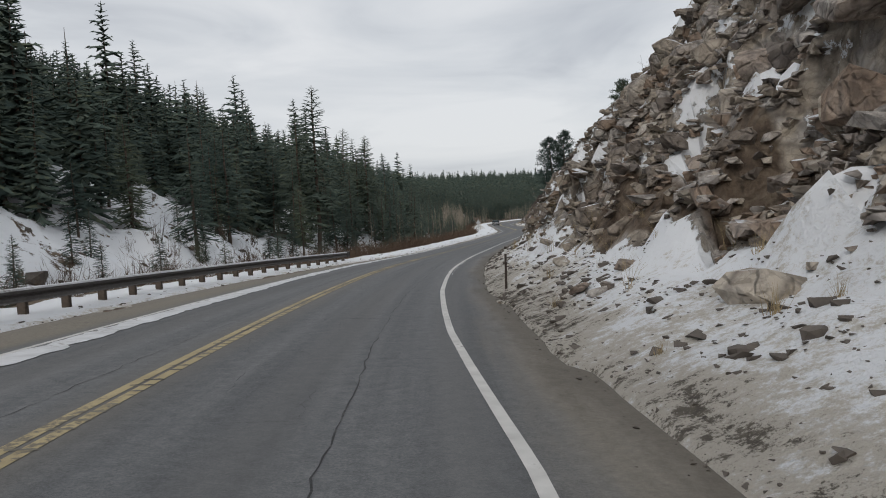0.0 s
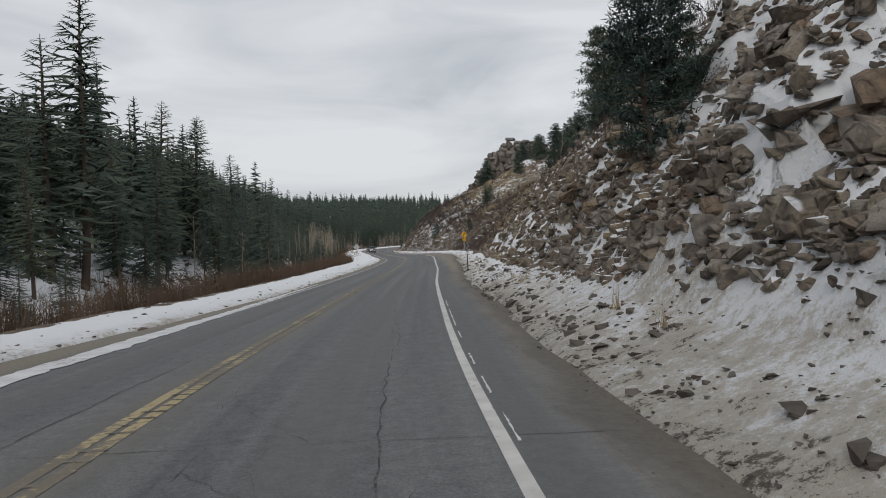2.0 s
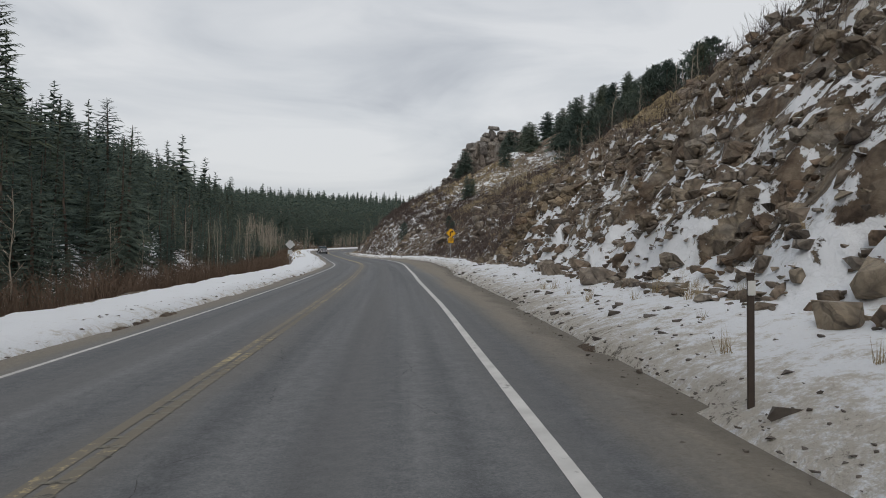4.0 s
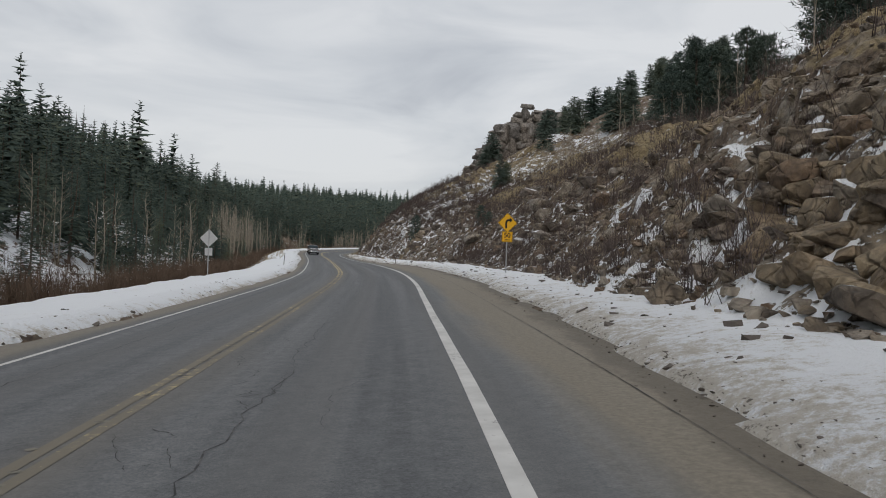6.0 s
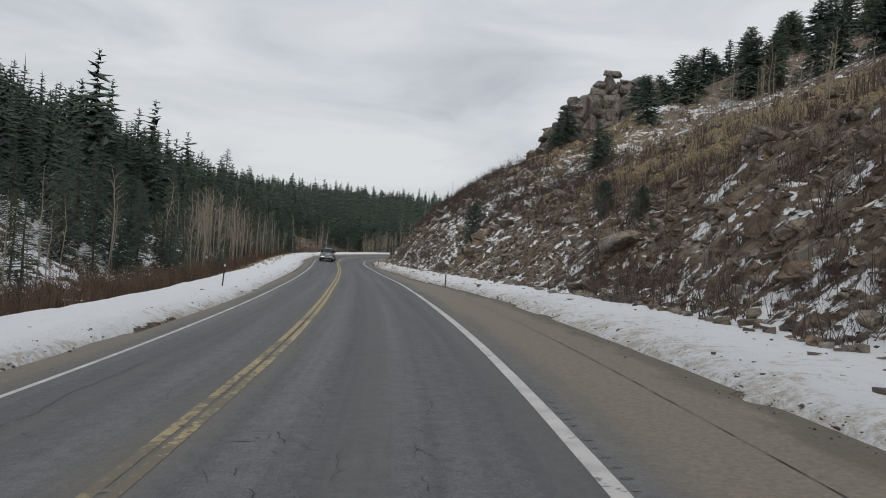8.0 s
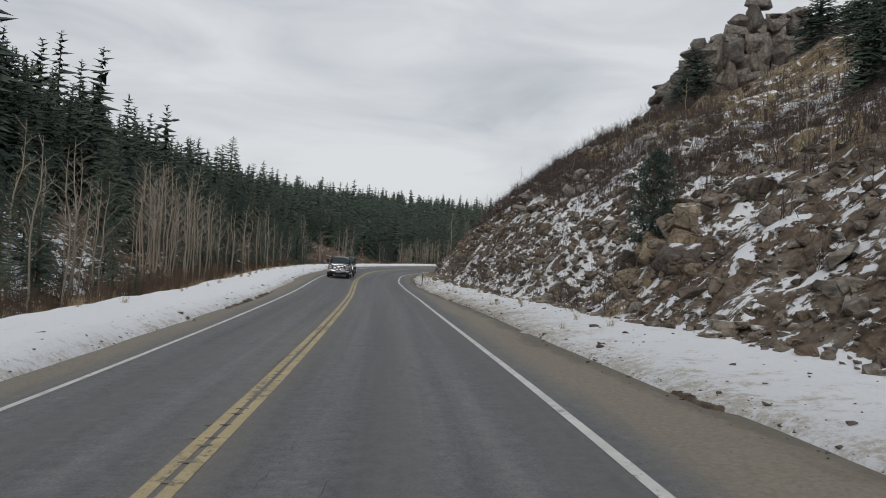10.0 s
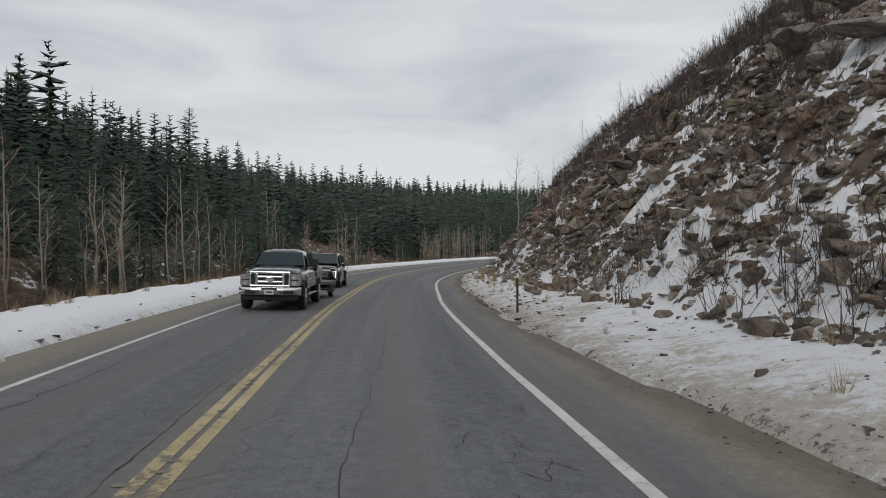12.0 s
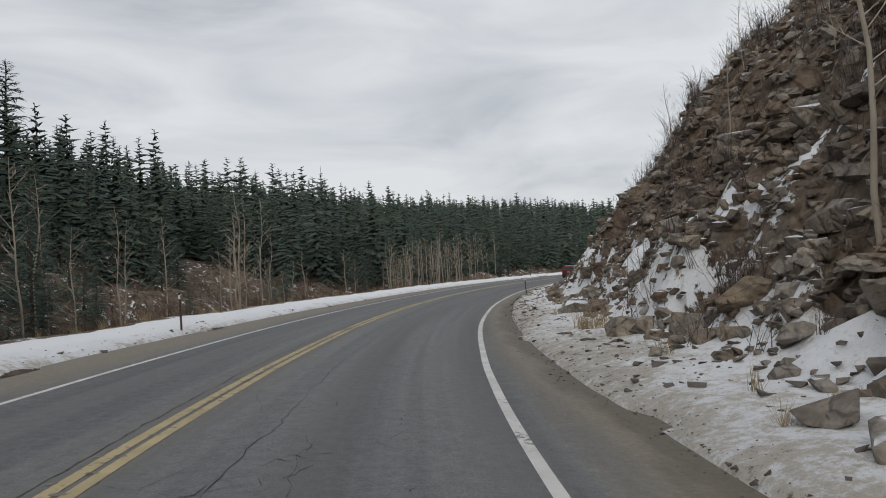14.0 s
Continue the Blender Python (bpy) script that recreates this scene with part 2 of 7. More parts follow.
def make_ground():
    m, nt, b = fresh("mountain_ground", 0.92)
    v = place(nt)
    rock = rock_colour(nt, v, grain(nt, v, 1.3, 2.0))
    fine = grain(nt, v, 6.0, 6.0, 0.7)
    soil = ramp(nt, grain(nt, v, 1.7, 6.0, 0.68), ((0.34, (0.065, 0.047, 0.035)), (0.5, (0.15, 0.112, 0.082)), (0.66, (0.25, 0.2, 0.15))))
    straw = ramp(nt, grain(nt, v, 3.0, 6.0, 0.7, (1, 1, 2.5)), ((0.3, (0.16, 0.125, 0.075)), (0.55, (0.31, 0.245, 0.145)), (0.75, (0.42, 0.34, 0.205))))
    mixed = blend(nt, step(nt, calc(nt, "ADD", field(nt, "soil"), calc(nt, "MULTIPLY", calc(nt, "SUBTRACT", grain(nt, v, 0.45, 5.0), 0.5), 1.3)), 0.4, 0.6), rock, soil)
    mixed = blend(nt, step(nt, calc(nt, "ADD", field(nt, "grass"), calc(nt, "MULTIPLY", calc(nt, "SUBTRACT", grain(nt, v, 0.6, 5.0), 0.5), 1.2)), 0.45, 0.62), mixed, straw)
    north = nt.nodes.new("ShaderNodeSeparateXYZ")
    nt.links.new(v, north.inputs[0])
    far_off = step(nt, north.outputs["Y"], 78.0, 62.0)
    lumps = calc(nt, "ADD", calc(nt, "MULTIPLY", calc(nt, "SUBTRACT", grain(nt, v, 0.42, 3.0), 0.5), 0.8),
                 calc(nt, "MULTIPLY", calc(nt, "SUBTRACT", grain(nt, v, 3.0, 6.0, 0.8), 0.5), 1.1))
    lumps = calc(nt, "ADD", lumps, calc(nt, "MULTIPLY", calc(nt, "SUBTRACT", calc(nt, "ADD", calc(nt, "MULTIPLY", fingers(nt, v, 0.9, 4.2, 48), far_off), calc(nt, "MULTIPLY", fingers(nt, v, 1.6, 1.4, 30), calc(nt, "SUBTRACT", 1.0, far_off))), 0.5), 1.9))
    cover = step(nt, calc(nt, "ADD", field(nt, "snow"), lumps), 0.49, 0.535)
    soot = calc(nt, "ADD", field(nt, "grit"), calc(nt, "ADD", calc(nt, "MULTIPLY", calc(nt, "SUBTRACT", grain(nt, v, 1.1, 6.0, 0.75), 0.5), 1.5), calc(nt, "MULTIPLY", calc(nt, "SUBTRACT", grain(nt, v, 5.0, 6.0, 0.85), 0.5), 1.9)))
    white = blend(nt, step(nt, soot, 0.2, 0.62), SNOW, SNOW_DIRTY)
    mud = ramp(nt, fine, ((0.3, (0.075, 0.066, 0.056)), (0.7, (0.19, 0.168, 0.138))))
    white = blend(nt, step(nt, soot, 0.74, 0.92), white, mud)
    nt.links.new(blend(nt, cover, mixed, white), b.inputs["Base Color"])
    rough_h = calc(nt, "MULTIPLY", fine, calc(nt, "ADD", calc(nt, "SUBTRACT", 1.3, calc(nt, "MULTIPLY", cover, 0.75)), calc(nt, "MULTIPLY", field(nt, "grit"), 1.6)))
    relief(nt, b, calc(nt, "ADD", rough_h, calc(nt, "MULTIPLY", joints(nt, v, 1.1), calc(nt, "MULTIPLY", calc(nt, "SUBTRACT", 1.0, cover), 0.9))), 0.9, 0.13)
    return m


ground_mat = make_ground()


def make_asphalt():
    m, nt, b = fresh("worn_asphalt", 0.82)
    v = place(nt)
    a = field(nt, "across")
    stone = grain(nt, v, 34.0, 4.0, 0.85)
    way = nt.nodes.new("ShaderNodeCombineXYZ")
    nt.links.new(a, way.inputs[0])
    nt.links.new(field(nt, "ahead"), way.inputs[1])
    way = way.outputs[0]
    lane = grain(nt, way, 1.7, 4.0, 0.6, (1.0, 0.012, 1.0))
    patch = grain(nt, way, 0.6, 5.0, 0.6, (1.0, 0.08, 1.0))
    mottle = grain(nt, v, 5.0, 6.0, 0.8)
    base = ramp(nt, calc(nt, "ADD", calc(nt, "ADD", calc(nt, "MULTIPLY", stone, 0.36), calc(nt, "MULTIPLY", mottle, 0.24)), calc(nt, "ADD", calc(nt, "MULTIPLY", patch, 0.14), calc(nt, "MULTIPLY", lane, 0.26))), ((0.4, (0.068, 0.072, 0.078)), (0.5, (0.129, 0.134, 0.14)), (0.6, (0.21, 0.214, 0.216))))
    # tyre paths, a little smoother and darker
    path = calc(nt, "COSINE", calc(nt, "MULTIPLY", calc(nt, "ABSOLUTE", a), 3.6))
    base = blend(nt, step(nt, calc(nt, "ADD", calc(nt, "MULTIPLY", path, 0.25), calc(nt, "MULTIPLY", patch, 0.5)), 0.2, 0.5), base, blend(nt, 0.45, base, (0.125, 0.125, 0.125)))
    # sand and grit on the shoulders and along the centre line
    dust = grain(nt, way, 0.9, 5.0, 0.65, (1.0, 0.12, 1.0))
    sand = ramp(nt, grain(nt, v, 14.0, 5.0, 0.75), ((0.3, (0.165, 0.143, 0.11)), (0.7, (0.29, 0.255, 0.2))))
    wob = calc(nt, "MULTIPLY", calc(nt, "SUBTRACT", dust, 0.5), 1.3)
    right = calc(nt, "MULTIPLY", step(nt, calc(nt, "ADD", a, wob), 3.75, 4.6), calc(nt, "ADD", 0.4, calc(nt, "MULTIPLY", field(nt, "sandy"), 0.55)))
    left = calc(nt, "MULTIPLY", step(nt, calc(nt, "SUBTRACT", wob, a), 2.7, 3.5), 0.75)
    mid = calc(nt, "MULTIPLY", step(nt, calc(nt, "SUBTRACT", 0.75, calc(nt, "ABSOLUTE", calc(nt, "ADD", a, wob))), 0.0, 0.8), 0.28)
    amount = calc(nt, "MAXIMUM", calc(nt, "MAXIMUM", right, left), mid)
    worn = blend(nt, amount, base, sand)
    # a dark, damp stain along the verge
    stain = calc(nt, "ADD", field(nt, "rim"), calc(nt, "MULTIPLY", calc(nt, "SUBTRACT", grain(nt, v, 1.4, 6.0, 0.7, (1.0, 0.3, 1.0)), 0.5), 1.5))
    mud = ramp(nt, mottle, ((0.3, (0.055, 0.046, 0.037)), (0.7, (0.12, 0.104, 0.084))))
    worn = blend(nt, calc(nt, "MULTIPLY", step(nt, stain, 0.55, 0.15), 0.55), worn, mud)
    nt.links.new(worn, b.inputs["Base Color"])
    nt.links.new(calc(nt, "ADD", 0.62, calc(nt, "MULTIPLY", patch, 0.3)), b.inputs["Roughness"])
    relief(nt, b, calc(nt, "ADD", stone, mottle), 0.5, 0.015)
    return m


asphalt_mat = make_asphalt()


def make_paint(name, colour, worn, keep, tired=0.0):
    m, nt, b = fresh(name, 0.7)
    v = place(nt)
    wear = calc(nt, "ADD", calc(nt, "MULTIPLY", grain(nt, v, 7.0, 6.0, 0.75), 0.6), calc(nt, "MULTIPLY", grain(nt, v, 0.5, 3.0), 0.4))
    if tired:
        # the paint is most worn between the first bend and the sign
        sep = nt.nodes.new("ShaderNodeSeparateXYZ")
        nt.links.new(v, sep.inputs[0])
        old = calc(nt, "MINIMUM", step(nt, sep.outputs["Y"], 22.0, 67.0), step(nt, sep.outputs["Y"], 185.0, 151.0))
        wear = calc(nt, "ADD", wear, calc(nt, "MULTIPLY", old, tired))
    shade = ramp(nt, grain(nt, v, 2.0, 4.0), ((0.3, tuple(c * 0.72 for c in colour)), (0.7, colour)))
    nt.links.new(blend(nt, step(nt, wear, keep, keep + 0.08), shade, worn), b.inputs["Base Color"])
    relief(nt, b, wear, 0.3, 0.01)
    return m


white_paint = make_paint("white_road_paint", (0.66, 0.65, 0.63), (0.16, 0.155, 0.15), 0.56)
yellow_paint = make_paint("yellow_road_paint", (0.47, 0.385, 0.22), (0.17, 0.15, 0.115), 0.52, 0.13)
groove_mat = make_paint("milled_groove", (0.105, 0.098, 0.085), (0.19, 0.175, 0.14), 0.45)
crack_mat = make_paint("crack_filler", (0.034, 0.034, 0.036), (0.1, 0.1, 0.1), 0.5)
slush_mat = make_paint("thin_snow", (0.72, 0.73, 0.75), (0.3, 0.28, 0.26), 0.55)


def make_needles(name, dark, light, joined):
    m, nt, b = fresh(name, 0.9)
    b.inputs["Specular IOR Level"].default_value = 0.12
    v = place(nt)
    f = calc(nt, "ADD", calc(nt, "MULTIPLY", grain(nt, v, 1.2, 4.0, 0.7), 0.6), calc(nt, "MULTIPLY", isle(nt) if joined else luck(nt), 0.4))
    olive = (light[0] * 1.35, light[1] * 1.15, light[2] * 0.85)
    nt.links.new(ramp(nt, f, ((0.25, dark), (0.62, light), (0.8, olive))), b.inputs["Base Color"])
    relief(nt, b, grain(nt, v, 12.0, 3.0), 0.4, 0.06)
    return m


needle_mat = make_needles("spruce_needles", (0.05, 0.075, 0.068), (0.1, 0.128, 0.104), False)
needle_far = make_needles("forest_needles", (0.05, 0.075, 0.068), (0.098, 0.125, 0.102), True)
bark_mat = make_plain("grey_brown_bark", (0.11, 0.085, 0.068), 0.95, 0, 0.4, 5.0, 0.6)
aspen_mat = make_plain("pale_aspen_bark", (0.33, 0.29, 0.235), 0.9, 0, 0.35, 6.0, 0.4)
twig_mat = make_plain("bare_twigs", (0.09, 0.07, 0.065), 0.95, 0, 0.4, 1.2, 0.0, "world")
willow_mat = make_plain("red_brown_willow", (0.125, 0.088, 0.064), 0.95, 0, 0.5, 0.8, 0.0, "world")
straw_mat = make_plain("dry_grass", (0.33, 0.26, 0.155), 0.95, 0, 0.35, 2.0, 0.0, "world")

# ---- the road's line: place, height and cross fall of its yellow centre line, every 30 units from s = -180; the plan beside it is drawn in units of 1.12 m ----
UNIT = 1.12
LINE = [
    (19.66, -200.03, 3.405, 1.00), (15.74, -166.77, 2.957, 2.00), (11.82, -133.62, 2.453, 3.00), (7.90, -100.35, 1.949, 3.50), (4.01, -67.13, 1.434, 3.62), (0.10, -33.90, 0.874, 3.73),
    (-2.99, -0.19, 0.336, 3.33), (-2.60, 34.08, -0.213, 1.23), (1.67, 67.12, -0.717, -1.90), (7.27, 100.35, -0.974, -2.77), (12.70, 133.72, -1.086, -3.17), (17.08, 166.87, -1.221, -3.50),
    (19.31, 200.13, -1.422, -2.94), (20.91, 233.84, -1.467, 0.71), (21.90, 267.58, -1.187, 2.31), (24.77, 301.06, -1.019, 2.97), (32.51, 333.98, -0.750, 2.73), (45.24, 365.85, -0.381, 2.73),
    (62.79, 395.18, -0.045, 2.94), (84.52, 421.56, 0.280, 3.13), (110.06, 444.38, 0.605, 3.00), (137.21, 464.22, 0.896, 2.00), (165.76, 482.15, 1.120, 1.00), (195.44, 498.40, 1.344, 0.00),
    (225.68, 513.52, 1.568, 0.00),
]
S0, S1, DS = -180.0, 540.0, 0.5


def through_knots(values, at):
    """A smooth curve through evenly spaced values."""
    v = np.array(values, float)
    v = np.vstack([2 * v[0] - v[1], v, 2 * v[-1] - v[-2]])
    u = np.clip(at, 0, len(values) - 1 - 1e-6)
    i = u.astype(int)
    f = (u - i)[:, None]
    a, b, c, d = v[i], v[i + 1], v[i + 2], v[i + 3]
    return 0.5 * (2 * b + (c - a) * f + (2 * a - 5 * b + 4 * c - d) * f ** 2 + (3 * b - a - 3 * c + d) * f ** 3)


road_s = np.arange(S0, S1 + 0.01, DS)
road_p = through_knots(LINE, (road_s - S0) / 30)
road_t = np.gradient(road_p[:, :2], axis=0)
road_t /= np.linalg.norm(road_t, axis=1)[:, None]


def along(table, s):
    xs, ys = zip(*table)
    return np.interp(s, xs, ys)


def spot(s, o):
    """The place on the ground plan s units along the road and o units to the right of its yellow line, and the road's height there."""
    s, o = np.broadcast_arrays(np.asarray(s, float), np.asarray(o, float))
    x, y, z, c = [np.interp(s, road_s, road_p[:, k]) for k in range(4)]
    tx, ty = np.interp(s, road_s, road_t[:, 0]), np.interp(s, road_s, road_t[:, 1])
    n = np.hypot(tx, ty)
    tx, ty = tx / n, ty / n
    return x + UNIT * o * ty, y - UNIT * o * tx, z - UNIT * np.clip(o, -6, 7) * np.tan(np.radians(c))


def heading(s):
    tx, ty = np.interp(s, road_s, road_t[:, 0]), np.interp(s, road_s, road_t[:, 1])
    return math.degrees(math.atan2(-tx, ty))


# ---- noise on the plan ----
def rnd(ix, iy, seed):
    h = (ix.astype(np.int64) * 374761393 + iy.astype(np.int64) * 668265263 + seed * 974634777) & 0xFFFFFFFF
    h = ((h ^ (h >> 13)) * 1274126177) & 0xFFFFFFFF
    return ((h ^ (h >> 16)) & 0xFFFFFF) / 0xFFFFFF


def vnoise(x, y, seed=0):
    ix, iy = np.floor(x), np.floor(y)
    fx, fy = x - ix, y - iy
    fx, fy = fx * fx * (3 - 2 * fx), fy * fy * (3 - 2 * fy)
    a, b, c, d = rnd(ix, iy, seed), rnd(ix + 1, iy, seed), rnd(ix, iy + 1, seed), rnd(ix + 1, iy + 1, seed)
    return (a + (b - a) * fx) * (1 - fy) + (c + (d - c) * fx) * fy


def fbm(x, y, seed=0, n=4):
    out, amp, tot = 0, 1.0, 0.0
    for k in range(n):
        out, tot = out + amp * vnoise(x * 2 ** k, y * 2 ** k, seed + k), tot + amp
        amp *= 0.5
    return out / tot


def blocks(x, y, seed=0):
    """Random blocks: each point takes the value of the nearest of scattered seeds; also gives how near it is to a joint."""
    ix, iy = np.floor(x), np.floor(y)
    best = np.full(np.shape(x), 9.0)
    second, val = best.copy(), np.zeros(np.shape(x))
    tilt = np.zeros(np.shape(x))
    for dx in (-1, 0, 1):
        for dy in (-1, 0, 1):
            cx, cy = ix + dx, iy + dy
            px, py = cx + rnd(cx, cy, seed), cy + rnd(cx, cy, seed + 7)
            d = np.hypot(x - px, y - py)
            near = d < best
            second = np.where(near, best, np.minimum(second, d))
            val = np.where(near, rnd(cx, cy, seed + 13), val)
            tilt = np.where(near, (x - px) * (rnd(cx, cy, seed + 17) - 0.5) + (y - py) * (rnd(cx, cy, seed + 19) - 0.5), tilt)
            best = np.where(near, d, best)
    return val, second - best, tilt


# ---- the lie of the land, beside the road ----
EDGE_R = ((-60, 5.2), (6, 5.1), (10, 4.75), (15, 4.65), (22, 4.45), (42, 4.45), (50, 4.55), (58, 4.7), (67, 4.6), (73, 4.8), (79, 4.9), (95, 5.3), (108, 5.3), (114, 5.65), (120, 5.95), (128, 6.05), (135, 6.4), (146, 6.2), (153, 6.4), (166, 6.5), (178, 6.1), (193, 5.4), (203, 5.6), (212, 5.3), (220, 5.0), (230, 4.58), (240, 4.62), (252, 4.75), (262, 5.1), (270, 4.95), (540, 5.0))
EDGE_L = ((-60, -4.4), (35, -4.3), (50, -4.0), (66, -3.5), (110, -3.9), (117, -4.0), (120, -3.6), (134, -3.9), (150, -3.75), (168, -3.5), (196, -3.7), (210, -3.65), (217, -3.85), (230, -3.87), (255, -4.1), (270, -4.3), (300, -4.3), (540, -4.2))
TOE_R = ((-60, 7.6), (9, 7.6), (15, 7.0), (20, 6.7), (32, 6.6), (38, 6.3), (50, 6.15), (58, 6.5), (70, 6.9), (100, 7.9), (118, 8.3), (140, 9.5), (165, 9.6), (185, 9.4), (200, 8.6), (215, 7.8), (230, 7.2), (260, 7.2), (300, 7.1), (540, 7.0))
RISE_R = ((-60, 1.3), (30, 1.3), (60, 1.3), (75, 1.2), (95, 1.05), (130, 0.95), (165, 0.95), (190, 0.95), (215, 1.05), (240, 1.3), (280, 1.3), (330, 1.0), (420, 0.6), (540, 0.4))
KNEE_R = ((-60, 32), (35, 30), (60, 12), (80, 7), (100, 7), (130, 8.5), (152, 7.5), (165, 5.5), (200, 6.0), (225, 7.5), (250, 9.5), (290, 10), (340, 8), (540, 6))
EASE_R = ((-60, 0.8), (40, 0.8), (70, 0.66), (95, 0.6), (130, 0.48), (160, 0.42), (200, 0.44), (235, 0.5), (290, 0.5), (340, 0.4), (540, 0.3))
TOP_R = ((-60, 42), (40, 40), (80, 36), (120, 38), (200, 44), (260, 46), (300, 40), (360, 30), (540, 20))
ROUGH_R = ((-60, 1.15), (22, 1.05), (32, 0.6), (48, 0.6), (56, 0.8), (75, 0.6), (125, 0.7), (150, 0.35), (190, 0.35), (230, 0.4), (260, 0.6), (300, 0.7), (540, 0.5))
FOOT_L = ((-60, 13), (60, 15), (120, 17), (200, 16), (300, 14), (540, 14))
RISE_L = ((-60, 0.62), (60, 0.55), (140, 0.48), (200, 0.45), (260, 0.42), (310, 0.33), (350, 0.28), (420, 0.25), (540, 0.24))
TOP_L = ((-60, 60), (120, 46), (200, 35), (280, 28), (340, 26), (420, 31), (540, 35))


def land(s, o):
    """Height over the road's plane."""
    s, o = np.broadcast_arrays(np.asarray(s, float), np.asarray(o, float))
    er, el, toe = along(EDGE_R, s), along(EDGE_L, s), along(TOE_R, s)
    wob = (fbm(s / 5, o / 5, 3) - 0.5)
    out = np.full(s.shape, -0.22)
    # right: ploughed verge, then the rock slope
    e2 = er + (fbm(s / 1.6, s * 0 + 1.7, 5) - 0.5) * 0.5
    verge = 0.02 + 0.16 * np.clip((o - e2) / 0.5, 0, 1) + along(((-60, 0.42), (50, 0.42), (75, 0.22), (105, 0.17), (125, 0.06), (180, 0.06), (205, 0.17), (540, 0.17)), s) * np.clip(o - e2 - 0.4, 0, 1.8) + wob * 0.25 * np.clip(o - e2, 0, 1)
    verge += (fbm(s / 0.7, o / 0.7, 9) - 0.5) * 0.16 * np.clip(o - e2, 0, 1)
    out = np.where(o > e2, np.maximum(verge, -0.2), out)
    d = np.clip(o - toe - wob * 1.6, 0, None)
    top = along(TOP_R, s)
    raw = along(RISE_R, s) * d
    # steep and rocky up to a knee, then a gentler grassy slope
    knee, ease = along(KNEE_R, s), along(EASE_R, s)
    past = d - knee / along(RISE_R, s)
    bend = 0.5 * (past + np.sqrt(past * past + 9.0))
    raw = raw - (along(RISE_R, s) - ease) * np.minimum(bend, np.maximum(d, 0))
    hill = np.where(raw < 0.7 * top, raw, 0.7 * top + (top * 0.3) * (1 - np.exp(-(raw - 0.7 * top) / (0.3 * top))))
    rough = along(ROUGH_R, s) * np.clip(d / 1.2, 0, 1)
    b1, j1, t1 = blocks(s / 3.4, o / 2.6 + 0.3 * np.sin(s / 3), 21)
    b2, j2, t2 = blocks(s / 1.25, o / 0.95, 31)
    craggy = (b1 - 0.5) * 1.7 + t1 * 2.0 - 0.5 * np.exp(-j1 / 0.08) + ((b2 - 0.5) * 0.6 + t2 * 0.9 - 0.22 * np.exp(-j2 / 0.1)) * np.clip(1.4 - d / 40, 0.2, 1)
    b4, j4, t4 = blocks(s / 0.75 + 0.4 * np.sin(o), o / 0.6, 33)
    craggy = craggy + ((b4 - 0.5) * 0.34 + t4 * 0.5) * np.clip(1.3 - d / 18, 0, 1)
    swell = (fbm(s / 16, o / 16, 41) - 0.5) * 5.0 * np.clip(d / 10, 0, 1)
    out = np.where(d > 0, out + hill + rough * craggy + swell, out)
    # left: ploughed bank, ditch with willows, then the wooded slope
    e3 = el + (fbm(s / 2.5, s * 0 + 4.1, 6) - 0.5) * 0.6
    l = np.clip(e3 - o, 0, None)
    crest = along(((-60, 0.06), (40, 0.08), (60, 0.18), (120, 0.3), (190, 0.3), (215, 0.2), (260, 0.2), (540, 0.22)), s)
    bank = crest * np.clip(l / 0.7, 0, 1) + (fbm(s / 1.4, o / 1.4, 11) - 0.5) * 0.16 * np.clip(l, 0, 1) - 0.34 * np.clip(l - 3.2, 0, 4.5)
    foot = along(FOOT_L, s)
    dl = np.clip(-o - foot + wob * 4, 0, None)
    topl = along(TOP_L, s) + (fbm(s / 45, o / 60, 51) - 0.5) * 9
    rawl = along(RISE_L, s) * dl
    hill_l = topl * (1 - np.exp(-rawl / topl)) * 1.15
    b3, j3, t3 = blocks(s / 2.6, o / 2.6, 61)
    hill_l = hill_l + np.clip(dl / 3, 0, 1) * ((fbm(s / 9, o / 9, 71) - 0.5) * 2.2 + ((b3 - 0.4) * 0.9 + t3) * np.clip(1 - dl / 40, 0.1, 1))
    out = np.where(o < e3, np.maximum(bank + hill_l, -3), out)
    return out


def drift(s, o):
    """Snow lies in gullies that run down the slope: 0 to 1."""
    w = 0.6 * fbm((s + 0.9 * o) / 2.4, o / 7.0, 83) + 0.4 * fbm((s + 0.9 * o) / 0.9, o / 2.4, 89, 2)
    return np.clip((w - 0.54) / 0.06, 0, 1)


def dirt(s, o):
    """Bare patches of brown soil on the first slopes: 0 to 1."""
    out = 0
    for cs, co, ws, wo in ((13.6, 8.8, 2.2, 1.1), (17.5, 7.6, 2.2, 0.6), (36.0, 7.9, 5.0, 0.8), (278, 11.0, 9.0, 1.8), (262, 9.6, 4.0, 1.0)):
        out = out + np.exp(-((s - cs + 1.2 * (o - co)) / ws) ** 2 - ((o - co) / wo) ** 2)
    return np.clip(out * 1.5 - 0.25 + (fbm(s / 2, o / 2, 87) - 0.5) * 0.7, 0, 1)


